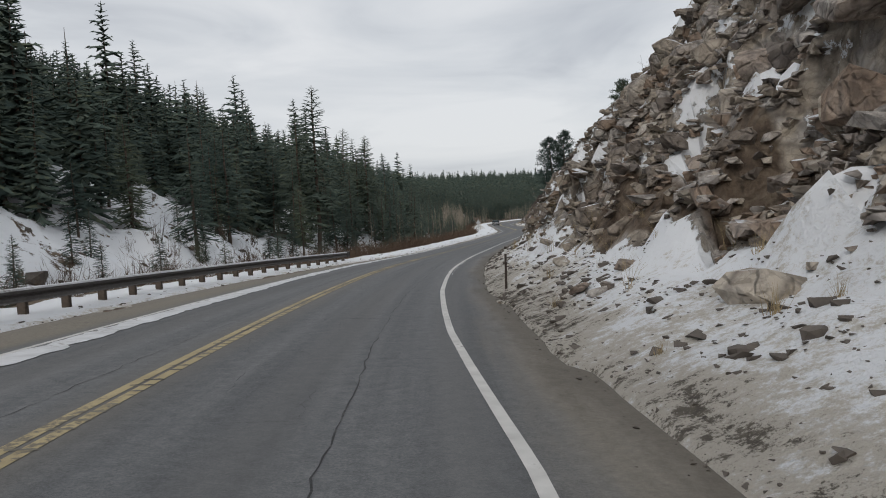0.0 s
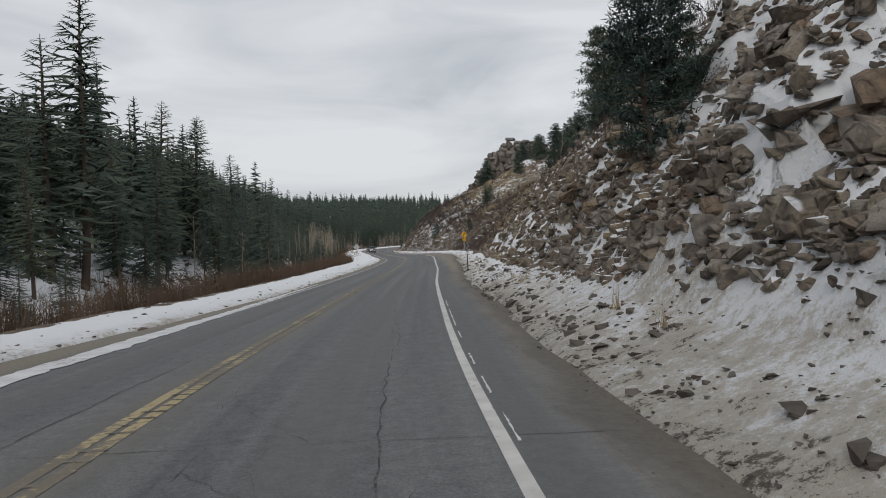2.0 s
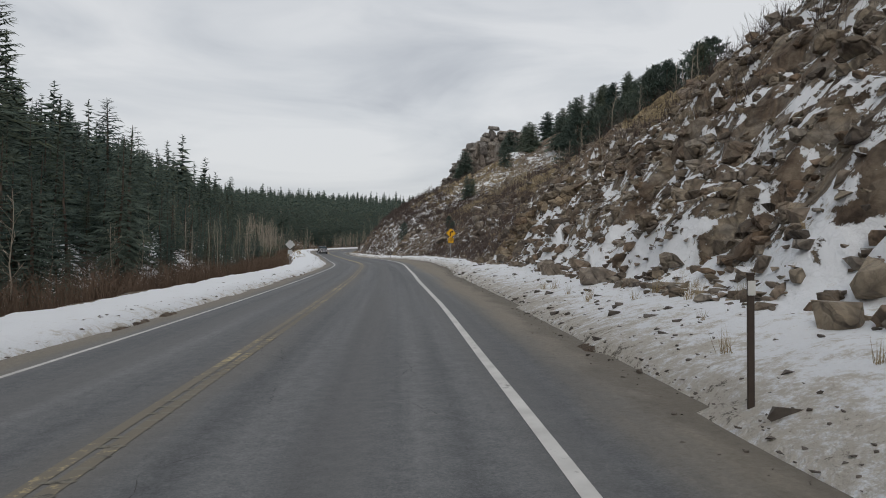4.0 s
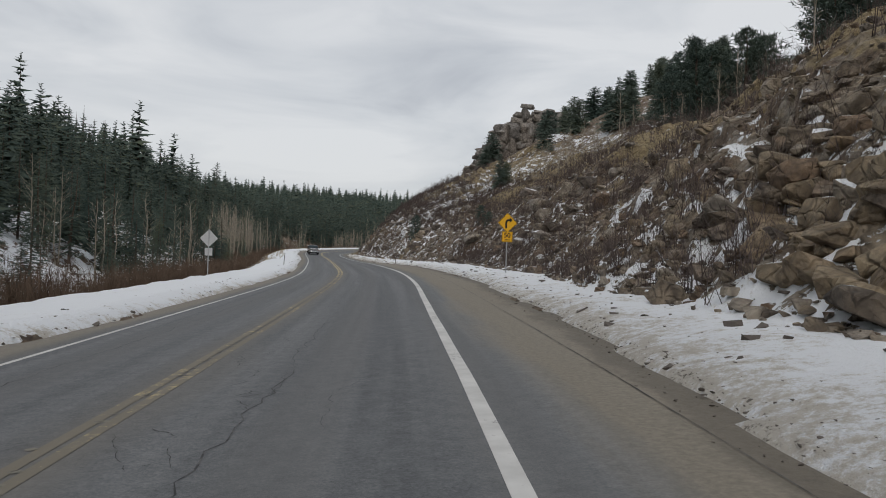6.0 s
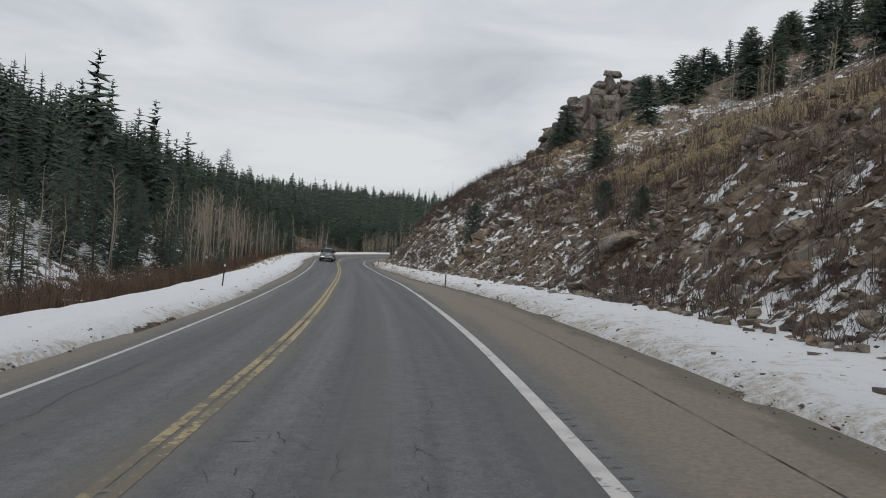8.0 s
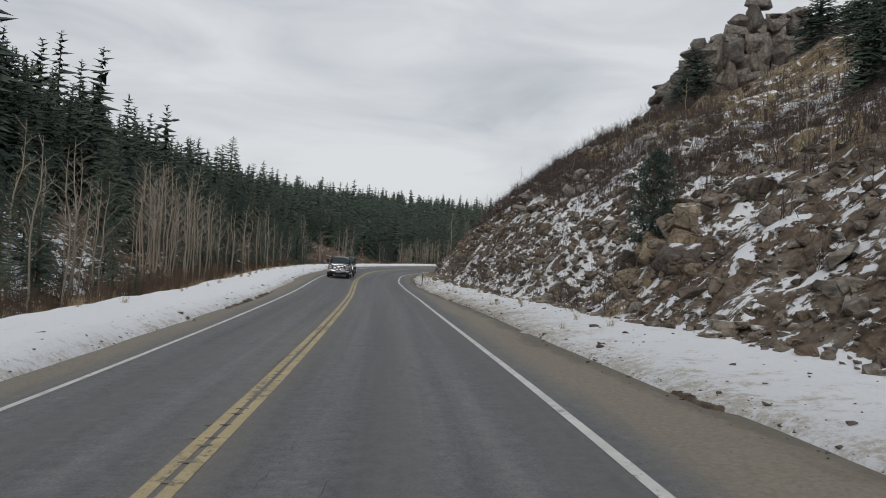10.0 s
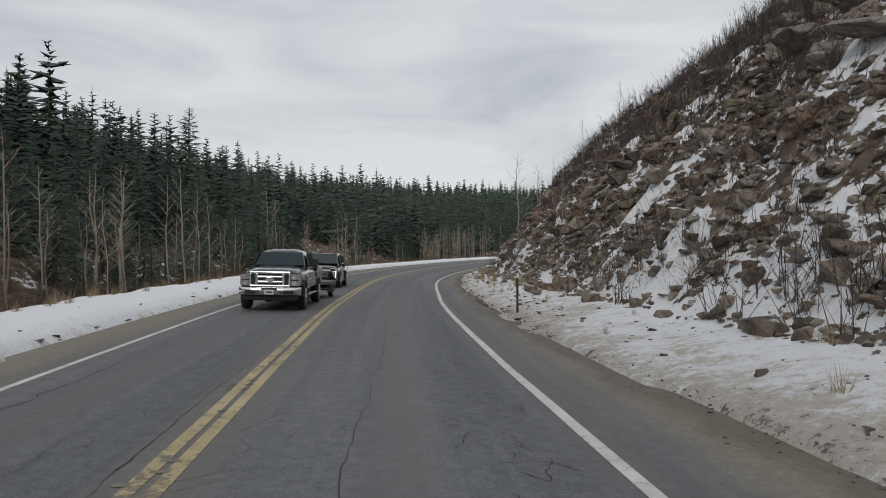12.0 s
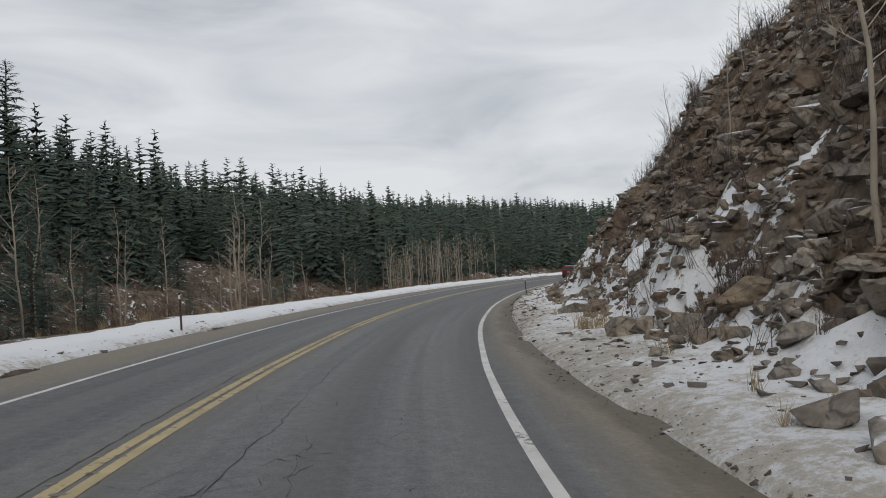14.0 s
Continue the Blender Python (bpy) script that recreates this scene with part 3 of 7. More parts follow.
PATCHES = [(17.2, 9.3, 1, 0.9), (16.2, 8.4, 1.2, 0.5), (18.4, 7.8, 0.9, 0.35), (19.5, 10.6, 1, 1), (14.4, 10.3, 0.8, 0.5), (224, 17, 3, 1.2), (228.5, 12.2, 2.5, 0.7), (225, 60, 4, 2), (220, 57, 3, 2), (228, 43, 2, 1.2), (236, 41.5, 2.5, 1.2), (240, 42, 3, 1.5), (226, 46, 1.5, 1.2), (113, 9.7, 0.8, 0.5), (117, 10.3, 1, 0.5), (115.2, 11.4, 0.9, 0.6), (119.5, 9.9, 1, 0.5), (121.5, 11.4, 1.2, 0.6), (111.5, 10.8, 0.9, 0.6), (203, 44, 1.5, 0.8), (199, 34, 1.5, 0.7)]
PATCHES += [(cs, co, 0.85, 0.45) for cs, co in ((241, 10.2), (238.5, 11.4), (244, 10.6), (233, 13.4), (231.5, 11.6), (246.5, 11.8), (237.5, 9.9), (236.6, 10.7), (238.4, 9.2), (240.2, 12.2), (243, 12.8), (239, 13.6), (247.5, 10), (250, 11), (252, 9.4), (234.5, 9.6), (245, 9))]


def lying(s, o):
    """Single patches of snow on the slope: 0 to 1."""
    out = 0
    for cs, co, ws, wo in PATCHES:
        out = out + np.exp(-((s - cs + 0.5 * (o - co)) / ws) ** 2 - ((o - co) / wo) ** 2)
    return np.clip(out, 0, 1)


def ground_at(s, o):
    x, y, z = spot(s, o)
    return x, y, z + UNIT * land(s, o)


def mesh_of(name, verts, faces, smooth=False, mats=(), fields=None, broken=None):
    me = bpy.data.meshes.new(name)
    verts = np.asarray(verts, np.float32)
    faces = np.asarray(faces, np.int32)
    k = faces.shape[1]
    me.vertices.add(len(verts))
    me.vertices.foreach_set("co", verts.ravel())
    me.loops.add(faces.size)
    me.loops.foreach_set("vertex_index", faces.ravel())
    me.polygons.add(len(faces))
    me.polygons.foreach_set("loop_start", np.arange(0, faces.size, k, dtype=np.int32))
    me.polygons.foreach_set("use_smooth", np.full(len(faces), smooth) if broken is None else ~broken)
    for m in mats:
        me.materials.append(m)
    for key, val in (fields or {}).items():
        at = me.attributes.new(key, "FLOAT", "POINT")
        at.data.foreach_set("value", np.asarray(val, np.float32).ravel())
    me.update(calc_edges=True)
    me.validate()
    return me


def sheet(ns, no):
    i = np.arange(ns - 1)[:, None] * no + np.arange(no - 1)[None]
    return np.stack([i, i + no, i + no + 1, i + 1], -1).reshape(-1, 4)[:, ::-1]


def thing(name, me, label, category, group="", kind="", m=None):
    ob = new(name, me)
    if m is not None:
        ob.matrix_basis = m
    return tagged(ob, label, category, group, kind)


# ground: one sheet from the far woods across the road and up the rock slope
ss = np.concatenate([np.arange(-180, -60, 6.0), np.arange(-60, -6, 2.0), np.arange(-6, 300, 0.45), np.arange(300, 380, 1.0), np.arange(380, 540.1, 4.0)])
oo = np.concatenate([-np.geomspace(60, 620, 24)[::-1], np.arange(-58, -18, 1.6), np.arange(-18, -9, 0.7), np.arange(-9, -3.0, 0.3), np.array([-2.5, 0, 2.5, 4.2]),
                     np.arange(4.6, 22, 0.27), np.arange(24, 48, 0.8), np.geomspace(49, 420, 26)])
gs, go = np.meshgrid(ss, oo, indexing="ij")
gx, gy, gz = ground_at(gs, go)
toe_d = go - along(TOE_R, gs)
left_d = -go - along(FOOT_L, gs)
edge_r, edge_l = go - along(EDGE_R, gs), along(EDGE_L, gs) - go
SNOW_R = ((-60, 0.46), (8, 0.46), (14, 0.48), (24, 0.54), (33, 0.56), (38, 0.74), (46, 0.78), (52, 0.66), (58, 0.6), (72, 0.57), (98, 0.55), (108, 0.56), (116, 0.55), (130, 0.52), (150, 0.5), (190, 0.48), (198, 0.54), (207, 0.7), (222, 0.68), (230, 0.58), (237, 0.53), (246, 0.52), (256, 0.52), (264, 0.56), (284, 0.55), (300, 0.44), (540, 0.35))
snow = np.full(gs.shape, 0.3)
snow = np.where(toe_d > 0, along(SNOW_R, gs) + along(((-60, 0.95), (10, 0.95), (16, 0.5), (28, 0.2), (58, 0.16), (72, 0.5), (100, 0.5), (114, 0.2), (185, 0.15), (204, 0.1), (222, 0.12), (234, 0.5), (540, 0.6)), gs) * np.exp(-(np.clip(toe_d, 0, None) / (along(((-60, 0.9), (9, 0.8), (14, 0.4), (26, 0.3), (60, 0.5), (85, 0.8), (540, 0.8)), gs) + 0.7 * (fbm(gs / 3.0, go * 0 + 5.5, 97) - 0.3))) ** 2) - 0.12 * np.clip((toe_d - 25) / 20, 0, 1) - along(((-60, 0), (100, 0), (122, 0.3), (190, 0.3), (205, 0.12), (540, 0.1)), gs) * np.clip((toe_d - 4) / 5, 0, 1), snow)
gully = drift(gs, go)
bare = dirt(gs, go)
snow = np.where(toe_d > 0, snow + along(((-60, 0.1), (14, 0.1), (24, 0.1), (60, 0.14), (95, 0.2), (112, 0.07), (190, 0.07), (208, 0.16), (222, 0.16), (246, 0.08), (256, 0.16), (268, 0.28), (540, 0.26)), gs) * gully - 0.16 - 1.2 * bare * (toe_d > 0.15), snow)
snow = snow + 0.5 * lying(gs, go)
snow = np.where((toe_d <= 0) & (edge_r > 0.0), 1.3, snow)
snow = np.where(edge_l > 0, np.where(edge_l < along(((-60, 3.4), (60, 2.6), (110, 3.2), (150, 4.2), (230, 4.6), (270, 2.6), (540, 2.4)), gs), 1.4, np.where(left_d > 0, along(((-60, 0.62), (10, 0.7), (25, 0.74), (80, 0.74), (100, 0.62)), gs), 0.34)), snow)
snow = np.where((left_d > 0) & (gs > 215), 0.62 - 0.34 * np.clip((gs - 215) / 30, 0, 1), snow)
grit_w = along(((-60, 0.5), (50, 0.5), (70, 0.62), (95, 0.6), (122, 0.55), (140, 0.42), (190, 0.42), (208, 0.7), (226, 0.5), (250, 0.5), (290, 0.6), (540, 0.6)), gs)
grit = np.where((edge_r > -1) & (toe_d < 1.5), grit_w * np.exp(-np.clip(edge_r - 0.2, 0, None) / along(((-60, 1.2), (55, 1.2), (70, 1.3), (540, 1.5)), gs)) + 0.2 * (gs < 60) * np.clip(1.2 - edge_r / 2.4, 0, 1) + 0.06 * np.clip((gs - 205) / 10, 0, 1), 0.0)
grit = np.where((gs > 228) & (gs < 290) & (edge_r > 0.2) & (toe_d < 1.2), grit + 0.2 * np.clip((fbm(gs / 4.0, go / 0.9, 61) - 0.5) / 0.15, 0, 1), grit)
grit = np.where((gs < 48) & (edge_r > 0.2) & (toe_d < 0.8), grit + 0.22 * np.clip((fbm(gs / 3.0, go / 0.9, 63) - 0.5) / 0.15, 0, 1), grit)
grit = np.where((edge_l > -1) & (edge_l < 1.0), 0.55 * np.exp(-np.clip(edge_l, 0, None) / 0.35), grit)
soil = np.where(toe_d > 0, 0.7 * bare + along(((-60, 0.16), (25, 0.2), (45, 0.34), (70, 0.5), (110, 0.45), (150, 0.62), (210, 0.6), (260, 0.6), (540, 0.55)), gs), 0.75)
grass = np.where(toe_d > 0, along(((-60, 0.08), (100, 0.12), (125, 0.34), (160, 0.30), (200, 0.24), (240, 0.16), (300, 0.16), (540, 0.3)), gs) + 0.6 * np.clip((toe_d - 6) / 5, 0, 1) * np.clip(1.6 - toe_d / 30, 0, 1) * (gs > 90), 0.25)
thing("ground", mesh_of("ground", np.stack([gx, gy, gz], -1).reshape(-1, 3), sheet(len(ss), len(oo)), True, (ground_mat,),
               {"snow": snow, "grit": grit, "soil": soil, "grass": grass}, (go > along(TOE_R, gs) + 0.8)[:-1, :-1].ravel()),
               "rocky mountainside and verge with patchy old snow", "ground", kind="structure")


def strip(name, s_list, o_list, lift, material, label, category="road", kind="structure", sandy=None, drop=None):
    s_list, o_list = np.asarray(s_list, float), np.asarray(o_list, float)
    a, b = np.meshgrid(s_list, o_list, indexing="ij") if o_list.ndim == 1 else (np.repeat(s_list[:, None], o_list.shape[1], 1), o_list)
    x, y, z = spot(a, b)
    z = z + lift + (0 if drop is None else drop)
    f = {"across": b, "ahead": a, "rim": along(EDGE_R, a) - b}
    if sandy is not None:
        f["sandy"] = np.repeat(sandy[:, None], b.shape[1], 1)
    return thing(name, mesh_of(name, np.stack([x, y, z], -1).reshape(-1, 3), sheet(*a.shape), True, (material,), f), label, category, kind=kind)


rs = np.arange(-180, 540.1, 1.0)
ro = np.stack([along(EDGE_L, rs) - 0.5, along(EDGE_L, rs) - 0.2] + [np.full(len(rs), v) for v in (-3, -2, -1, -0.5, 0, 0.5, 1, 2, 3, 3.8, 4.4)] + [along(EDGE_R, rs) + 0.1, along(EDGE_R, rs) + 0.6], 1)
dip = np.zeros(ro.shape)
dip[:, 0], dip[:, 1], dip[:, -1], dip[:, -2] = -0.12, -0.02, -0.08, -0.01
strip("road", rs, ro, 0.0, asphalt_mat, "grey two-lane asphalt road with sandy shoulders", "road", sandy=along(((-60, 0.35), (60, 0.5), (95, 0.9), (180, 0.9), (215, 0.75), (240, 0.75), (540, 0.5)), rs), drop=dip)
ls = np.arange(-180, 420, 0.7)
WHITE_R = ((-60, 3.90), (-5, 3.90), (5, 3.88), (12, 3.48), (20, 3.26), (30, 3.19), (45, 3.24), (60, 3.31), (75, 3.39), (90, 3.42), (105, 3.32), (120, 3.42), (135, 3.65), (150, 3.74), (165, 3.79), (180, 3.83), (195, 3.67), (210, 3.51), (225, 3.34), (240, 3.29), (255, 3.52), (270, 3.84), (285, 4.06), (300, 4.19), (540, 3.75))
WHITE_L = ((-60, -2.85), (60, -2.81), (90, -2.82), (120, -2.83), (150, -2.72), (180, -2.77), (210, -2.80), (240, -2.78), (270, -2.69), (300, -2.56), (540, -2.8))
for at, wide, mt, nm, lb in ((along(WHITE_R, ls), along(((-60, 0.12), (95, 0.12), (112, 0.165), (158, 0.165), (175, 0.125)), ls), white_paint, "edge_line", "worn white road edge line"), (along(WHITE_L, ls), 0.10, white_paint, "edge_line", "thin white road edge line"),
                             (-0.11, 0.125, yellow_paint, "centre_line", "worn yellow road centre line"), (0.075, 0.125, yellow_paint, "centre_line", "worn yellow road centre line")):
    wave = (fbm(ls / 9, ls * 0 + 3.3, 91) - 0.5) * 0.05
    strip(nm, ls, np.stack([at + wave - wide / 2, at + wave + wide / 2], 1), 0.005, mt, lb, "road marking")


# ---- helpers for things ----
def part(name, me, material, parent, label="", m=None):
    """One mesh as a part of a thing, or of a part."""
    if isinstance(me, bmesh.types.BMesh):
        data = bpy.data.meshes.new(name)
        me.to_mesh(data)
        me.free()
        me = data
    if material is not None and not me.materials:
        me.materials.append(material)
    ob = new(name, me)
    ob.parent = parent
    if m is not None:
        ob.matrix_basis = m
    return tagged(ob, label) if label else ob


def holder(name, label, category, group="", m=None):
    ob = new(name)
    ob.empty_display_size = 0.3
    if m is not None:
        ob.matrix_basis = m
    return tagged(ob, label, category, group)


def stand(s, o, up=0.0, turn=0.0, scale=1.0):
    """A pose on the ground beside the road, facing along it."""
    x, y, z = ground_at(s, o)
    return pose(float(x), float(y), float(z) + up, 0, 0, heading(s) + turn) @ Matrix.Scale(scale, 4)


def box_bm(sx, sy, sz, at=(0, 0, 0), bevel=0.0, segs=1):
    bm = bmesh.new()
    bmesh.ops.create_cube(bm, size=1, matrix=Matrix.Translation(at) @ Matrix.Diagonal((sx, sy, sz, 1)))
    if bevel:
        bmesh.ops.bevel(bm, geom=bm.edges[:], offset=bevel, segments=segs, affect="EDGES", profile=0.6)
    return bm


def tube_bm(r, length, at=(0, 0, 0), axis="Z", sides=12, r2=None, bevel=0.0):
    bm = bmesh.new()
    turn = {"X": Matrix.Rotation(radians(90), 4, "Y"), "Y": Matrix.Rotation(radians(90), 4, "X"), "Z": Matrix.Identity(4)}[axis]
    bmesh.ops.create_cone(bm, cap_ends=True, segments=sides, radius1=r, radius2=r if r2 is None else r2, depth=length, matrix=Matrix.Translation(at) @ turn)
    if bevel:
        caps = [e for e in bm.edges if any(len(f.verts) > 4 for f in e.link_faces)]
        bmesh.ops.bevel(bm, geom=caps, offset=bevel, segments=2, affect="EDGES")
    return bm


def join_bm(*many):
    out = bmesh.new()
    for b in many:
        tmp = bpy.data.meshes.new("tmp")
        b.to_mesh(tmp)
        b.free()
        out.from_mesh(tmp)
        bpy.data.meshes.remove(tmp)
    return out


def smooth_bm(bm):
    for f in bm.faces:
        f.smooth = True
    return bm


def loft_bm(rings, cap=True, smooth=False):
    """A skin through rings of points, each with the same count."""
    bm = bmesh.new()
    vs = [[bm.verts.new(p) for p in ring] for ring in rings]
    for a, b in zip(vs, vs[1:]):
        for k in range(len(a)):
            bm.faces.new((a[k], a[(k + 1) % len(a)], b[(k + 1) % len(a)], b[k]))
    if cap:
        bm.faces.new(vs[0][::-1])
        bm.faces.new(vs[-1])
    bmesh.ops.recalc_face_normals(bm, faces=bm.faces[:])
    return smooth_bm(bm) if smooth else bm


def ring_y(y, w_low, w_high, z0, z1, r=0.08, crown=0.0):
    """A rounded upright section across a vehicle, w_low and w_high half as wide as it is at foot and top."""
    pts = [(-w_low + r, z0), (w_low - r, z0), (w_low, z0 + r), (w_high + (w_low - w_high) * 0.1, z1 - r * 1.3), (w_high - r * 0.7, z1 - r * 0.25), (w_high * 0.5, z1 + crown),
           (-w_high * 0.5, z1 + crown), (-w_high + r * 0.7, z1 - r * 0.25), (-w_high - (w_low - w_high) * 0.1, z1 - r * 1.3), (-w_low, z0 + r)]
    return [(x, y, z) for x, z in pts]


# ---- bare geometry for things that come in numbers, as arrays ----
def spikes(base, tip, wide, thick):
    """Ridged blades from base to tip: wide across, thick upright."""
    base, tip = np.asarray(base, float), np.asarray(tip, float)
    wide, thick = np.broadcast_to(wide, len(base)), np.broadcast_to(thick, len(base))
    d = tip - base
    side = np.stack([-d[:, 1], d[:, 0], np.zeros(len(d))], 1)
    n = np.linalg.norm(side, axis=1)
    side = np.where(n[:, None] > 1e-5, side / np.maximum(n, 1e-6)[:, None], np.array([1.0, 0, 0]))
    up = np.cross(side, d)
    up /= np.maximum(np.linalg.norm(up, axis=1), 1e-6)[:, None]
    up = np.where((up[:, 2] < 0)[:, None], -up, up)
    a = base + side * wide[:, None]
    b = base - side * wide[:, None]
    c = base + up * thick[:, None]
    verts = np.stack([a, b, c, tip], 1).reshape(-1, 3)
    i = np.arange(len(base))[:, None] * 4
    faces = np.concatenate([i + [1, 2, 3], i + [2, 0, 3]], 0)
    return verts, faces


def limb(points, radii, sides):
    """A tapered, bent limb through the points."""
    points, radii = np.asarray(points, float), np.asarray(radii, float)
    a = np.arange(sides) * 2 * math.pi / sides
    ringed = np.stack([np.cos(a), np.sin(a), np.zeros(sides)], 1)
    verts = (points[:, None] + ringed[None] * radii[:, None, None]).reshape(-1, 3)
    faces = []
    for k in range(len(points) - 1):
        for j in range(sides):
            p, q = k * sides + j, k * sides + (j + 1) % sides
            faces += [(p, q, q + sides), (p, q + sides, p + sides)]
    return verts, np.array(faces)


def gather(pieces):
    vs, fs, n = [], [], 0
    for v, f in pieces:
        vs.append(v), fs.append(f + n)
        n += len(v)
    return np.concatenate(vs), np.concatenate(fs)


def scatter(variants, x, y, z, size, turn, rs, stretch=None, lean=None):
    """Joins many copies of the variants into one array mesh."""
    pick = rs.integers(0, len(variants), len(x))
    out = []
    for k, (v, f) in enumerate(variants):
        m = np.where(pick == k)[0]
        if not len(m):
            continue
        c, s_ = np.cos(turn[m])[:, None], np.sin(turn[m])[:, None]
        vz = v[None, :, 2] * (size[m][:, None] if stretch is None else (size * stretch)[m][:, None])
        vx, vy = v[None, :, 0] * size[m][:, None], v[None, :, 1] * size[m][:, None]
        px, py = vx * c - vy * s_, vx * s_ + vy * c
        if lean is not None:
            px, py = px + vz * lean[0][m][:, None], py + vz * lean[1][m][:, None]
        pts = np.stack([px + x[m][:, None], py + y[m][:, None], vz + z[m][:, None]], -1)
        faces = f[None] + (np.arange(len(m)) * len(v))[:, None, None]
        out.append((pts.reshape(-1, 3), faces.reshape(-1, 3)))
    return gather(out)


def conifer(seed, boughs, twigs, spread, bare, plump=1.0, sparse=0.0, full=0.06, slim=0.13):
    """A spruce one metre high: trunk and crown as arrays. bare: the bare share of its trunk."""
    r = np.random.default_rng(seed)
    zs = np.linspace(0, 1, 7)
    bend = np.cumsum(r.normal(0, 0.004, (7, 2)), axis=0)
    trunk = limb(np.column_stack([bend, zs]), 0.014 * (1 - zs) ** 0.8 + 0.0012, 6 if twigs > 2 else 3)
    base, tip, wide, thick = [], [], [], []
    lump = r.uniform(0, 6.28, 3)
    for k in range(boughs):
        u = (k + r.uniform(0, 1)) / boughs
        u = 1 - (1 - u) ** 1.12
        a = k * 2.39996 + r.uniform(-0.5, 0.5)
        uneven = 1 + 0.16 * math.sin(9 * u + lump[0] + 1.5 * math.sin(a + lump[1])) + 0.1 * math.sin(2 * a + lump[2])
        if r.uniform() < sparse * (1.2 - u):
            continue
        z = bare + (0.985 - bare) * u
        l = spread * ((1 - u) ** 0.66 * (0.74 + 0.28 * min(1, u * 6)) * uneven + full) * r.uniform(0.68, 1.15)
        droop = l * (0.42 - 0.85 * u) * r.uniform(0.4, 1.4)
        cx, cy = np.interp(z, zs, bend[:, 0]), np.interp(z, zs, bend[:, 1])
        p0 = np.array([cx, cy, z])
        p1 = p0 + np.array([math.cos(a) * l, math.sin(a) * l, -droop])
        base.append(p0), tip.append(p1), wide.append(l * slim * plump), thick.append(l * slim * plump)
        for q in range(twigs):
            f = 0.25 + 0.72 * (q + r.uniform(-0.3, 0.3)) / max(1, twigs)
            b = p0 + (p1 - p0) * f
            a2 = a + (1 if q % 2 else -1) * r.uniform(0.35, 1.1)
            l2 = l * (0.55 - 0.3 * f) * r.uniform(0.7, 1.35)
            base.append(b), tip.append(b + np.array([math.cos(a2) * l2, math.sin(a2) * l2, l2 * r.uniform(-0.5, 0.35)]))
            wide.append(l2 * 1.7 * slim * plump), thick.append(l2 * 1.85 * slim * plump)
    base.append(np.array([bend[-1, 0], bend[-1, 1], 0.93])), tip.append(np.array([bend[-1, 0], bend[-1, 1] + 0.001, 0.995])), wide.append(0.007), thick.append(0.007)
    return trunk, spikes(base, tip, wide, thick)


def round_pine(seed, boughs, tufts, spread, bare):
    """A bushy pine one metre high: boughs that end in dense clumps of needles."""
    r = np.random.default_rng(seed)
    zs = np.linspace(0, 1, 7)
    bend = np.cumsum(r.normal(0, 0.012, (7, 2)), axis=0)
    trunk = limb(np.column_stack([bend, zs]), 0.022 * (1 - zs) ** 0.7 + 0.003, 6)
    base, tip, wide, thick = [], [], [], []
    for k in range(boughs):
        u = (k + r.uniform(0, 1)) / boughs
        z = bare + (0.97 - bare) * u
        l = spread * (math.sqrt(max(0.0, 1 - u ** 2.2)) * (0.7 + 0.3 * min(1, u * 4)) + 0.06) * r.uniform(0.55, 1.12)
        a = k * 2.39996 + r.uniform(-0.6, 0.6)
        p0 = np.array([np.interp(z, zs, bend[:, 0]), np.interp(z, zs, bend[:, 1]), z])
        p1 = p0 + np.array([math.cos(a) * l, math.sin(a) * l, l * r.uniform(-0.1, 0.35)])
        base.append(p0), tip.append(p1), wide.append(l * 0.03), thick.append(l * 0.03)
        for q in range(tufts):
            b = p0 + (p1 - p0) * r.uniform(0.3, 1.0) + r.normal(0, 0.016, 3)
            d = r.normal(size=3) + np.array([math.cos(a) * 0.8, math.sin(a) * 0.8, 0.5])
            d *= r.uniform(0.03, 0.065) / np.linalg.norm(d)
            base.append(b), tip.append(b + d), wide.append(0.0065), thick.append(0.0065)
    return trunk, spikes(base, tip, wide, thick)


def bare_tree(seed, twigs=18, sub=4, forked=False):
    """A leafless aspen one metre high."""
    r = np.random.default_rng(seed)
    zs = np.linspace(0, 1, 8)
    bend = np.cumsum(r.normal(0, 0.009, (8, 2)), axis=0)
    trunk = limb(np.column_stack([bend, zs]), 0.0068 * (1 - zs) ** 0.8 + 0.001, 5)
    base, tip, wide = [], [], []
    for k in range(twigs):
        z = 0.32 + 0.64 * (k + r.uniform(-0.4, 0.4)) / twigs
        a = r.uniform(0, 6.28)
        l = (0.2 * (1 - z) ** 0.5 + 0.03) * r.uniform(0.5, 1.25)
        p0 = np.array([np.interp(z, zs, bend[:, 0]), np.interp(z, zs, bend[:, 1]), z])
        p1 = p0 + np.array([math.cos(a) * l * 0.75, math.sin(a) * l * 0.75, l * r.uniform(0.45, 0.95)])
        base.append(p0), tip.append(p1), wide.append(0.0026)
        for q in range(sub):
            f = r.uniform(0.3, 0.9)
            a2 = a + r.uniform(-1.1, 1.1)
            l2 = l * r.uniform(0.3, 0.6)
            b = p0 + (p1 - p0) * f
            base.append(b), tip.append(b + np.array([math.cos(a2) * l2 * 0.7, math.sin(a2) * l2 * 0.7, l2 * r.uniform(0.4, 0.9)])), wide.append(0.0016)
    return trunk, spikes(base, tip, np.array(wide), np.array(wide))


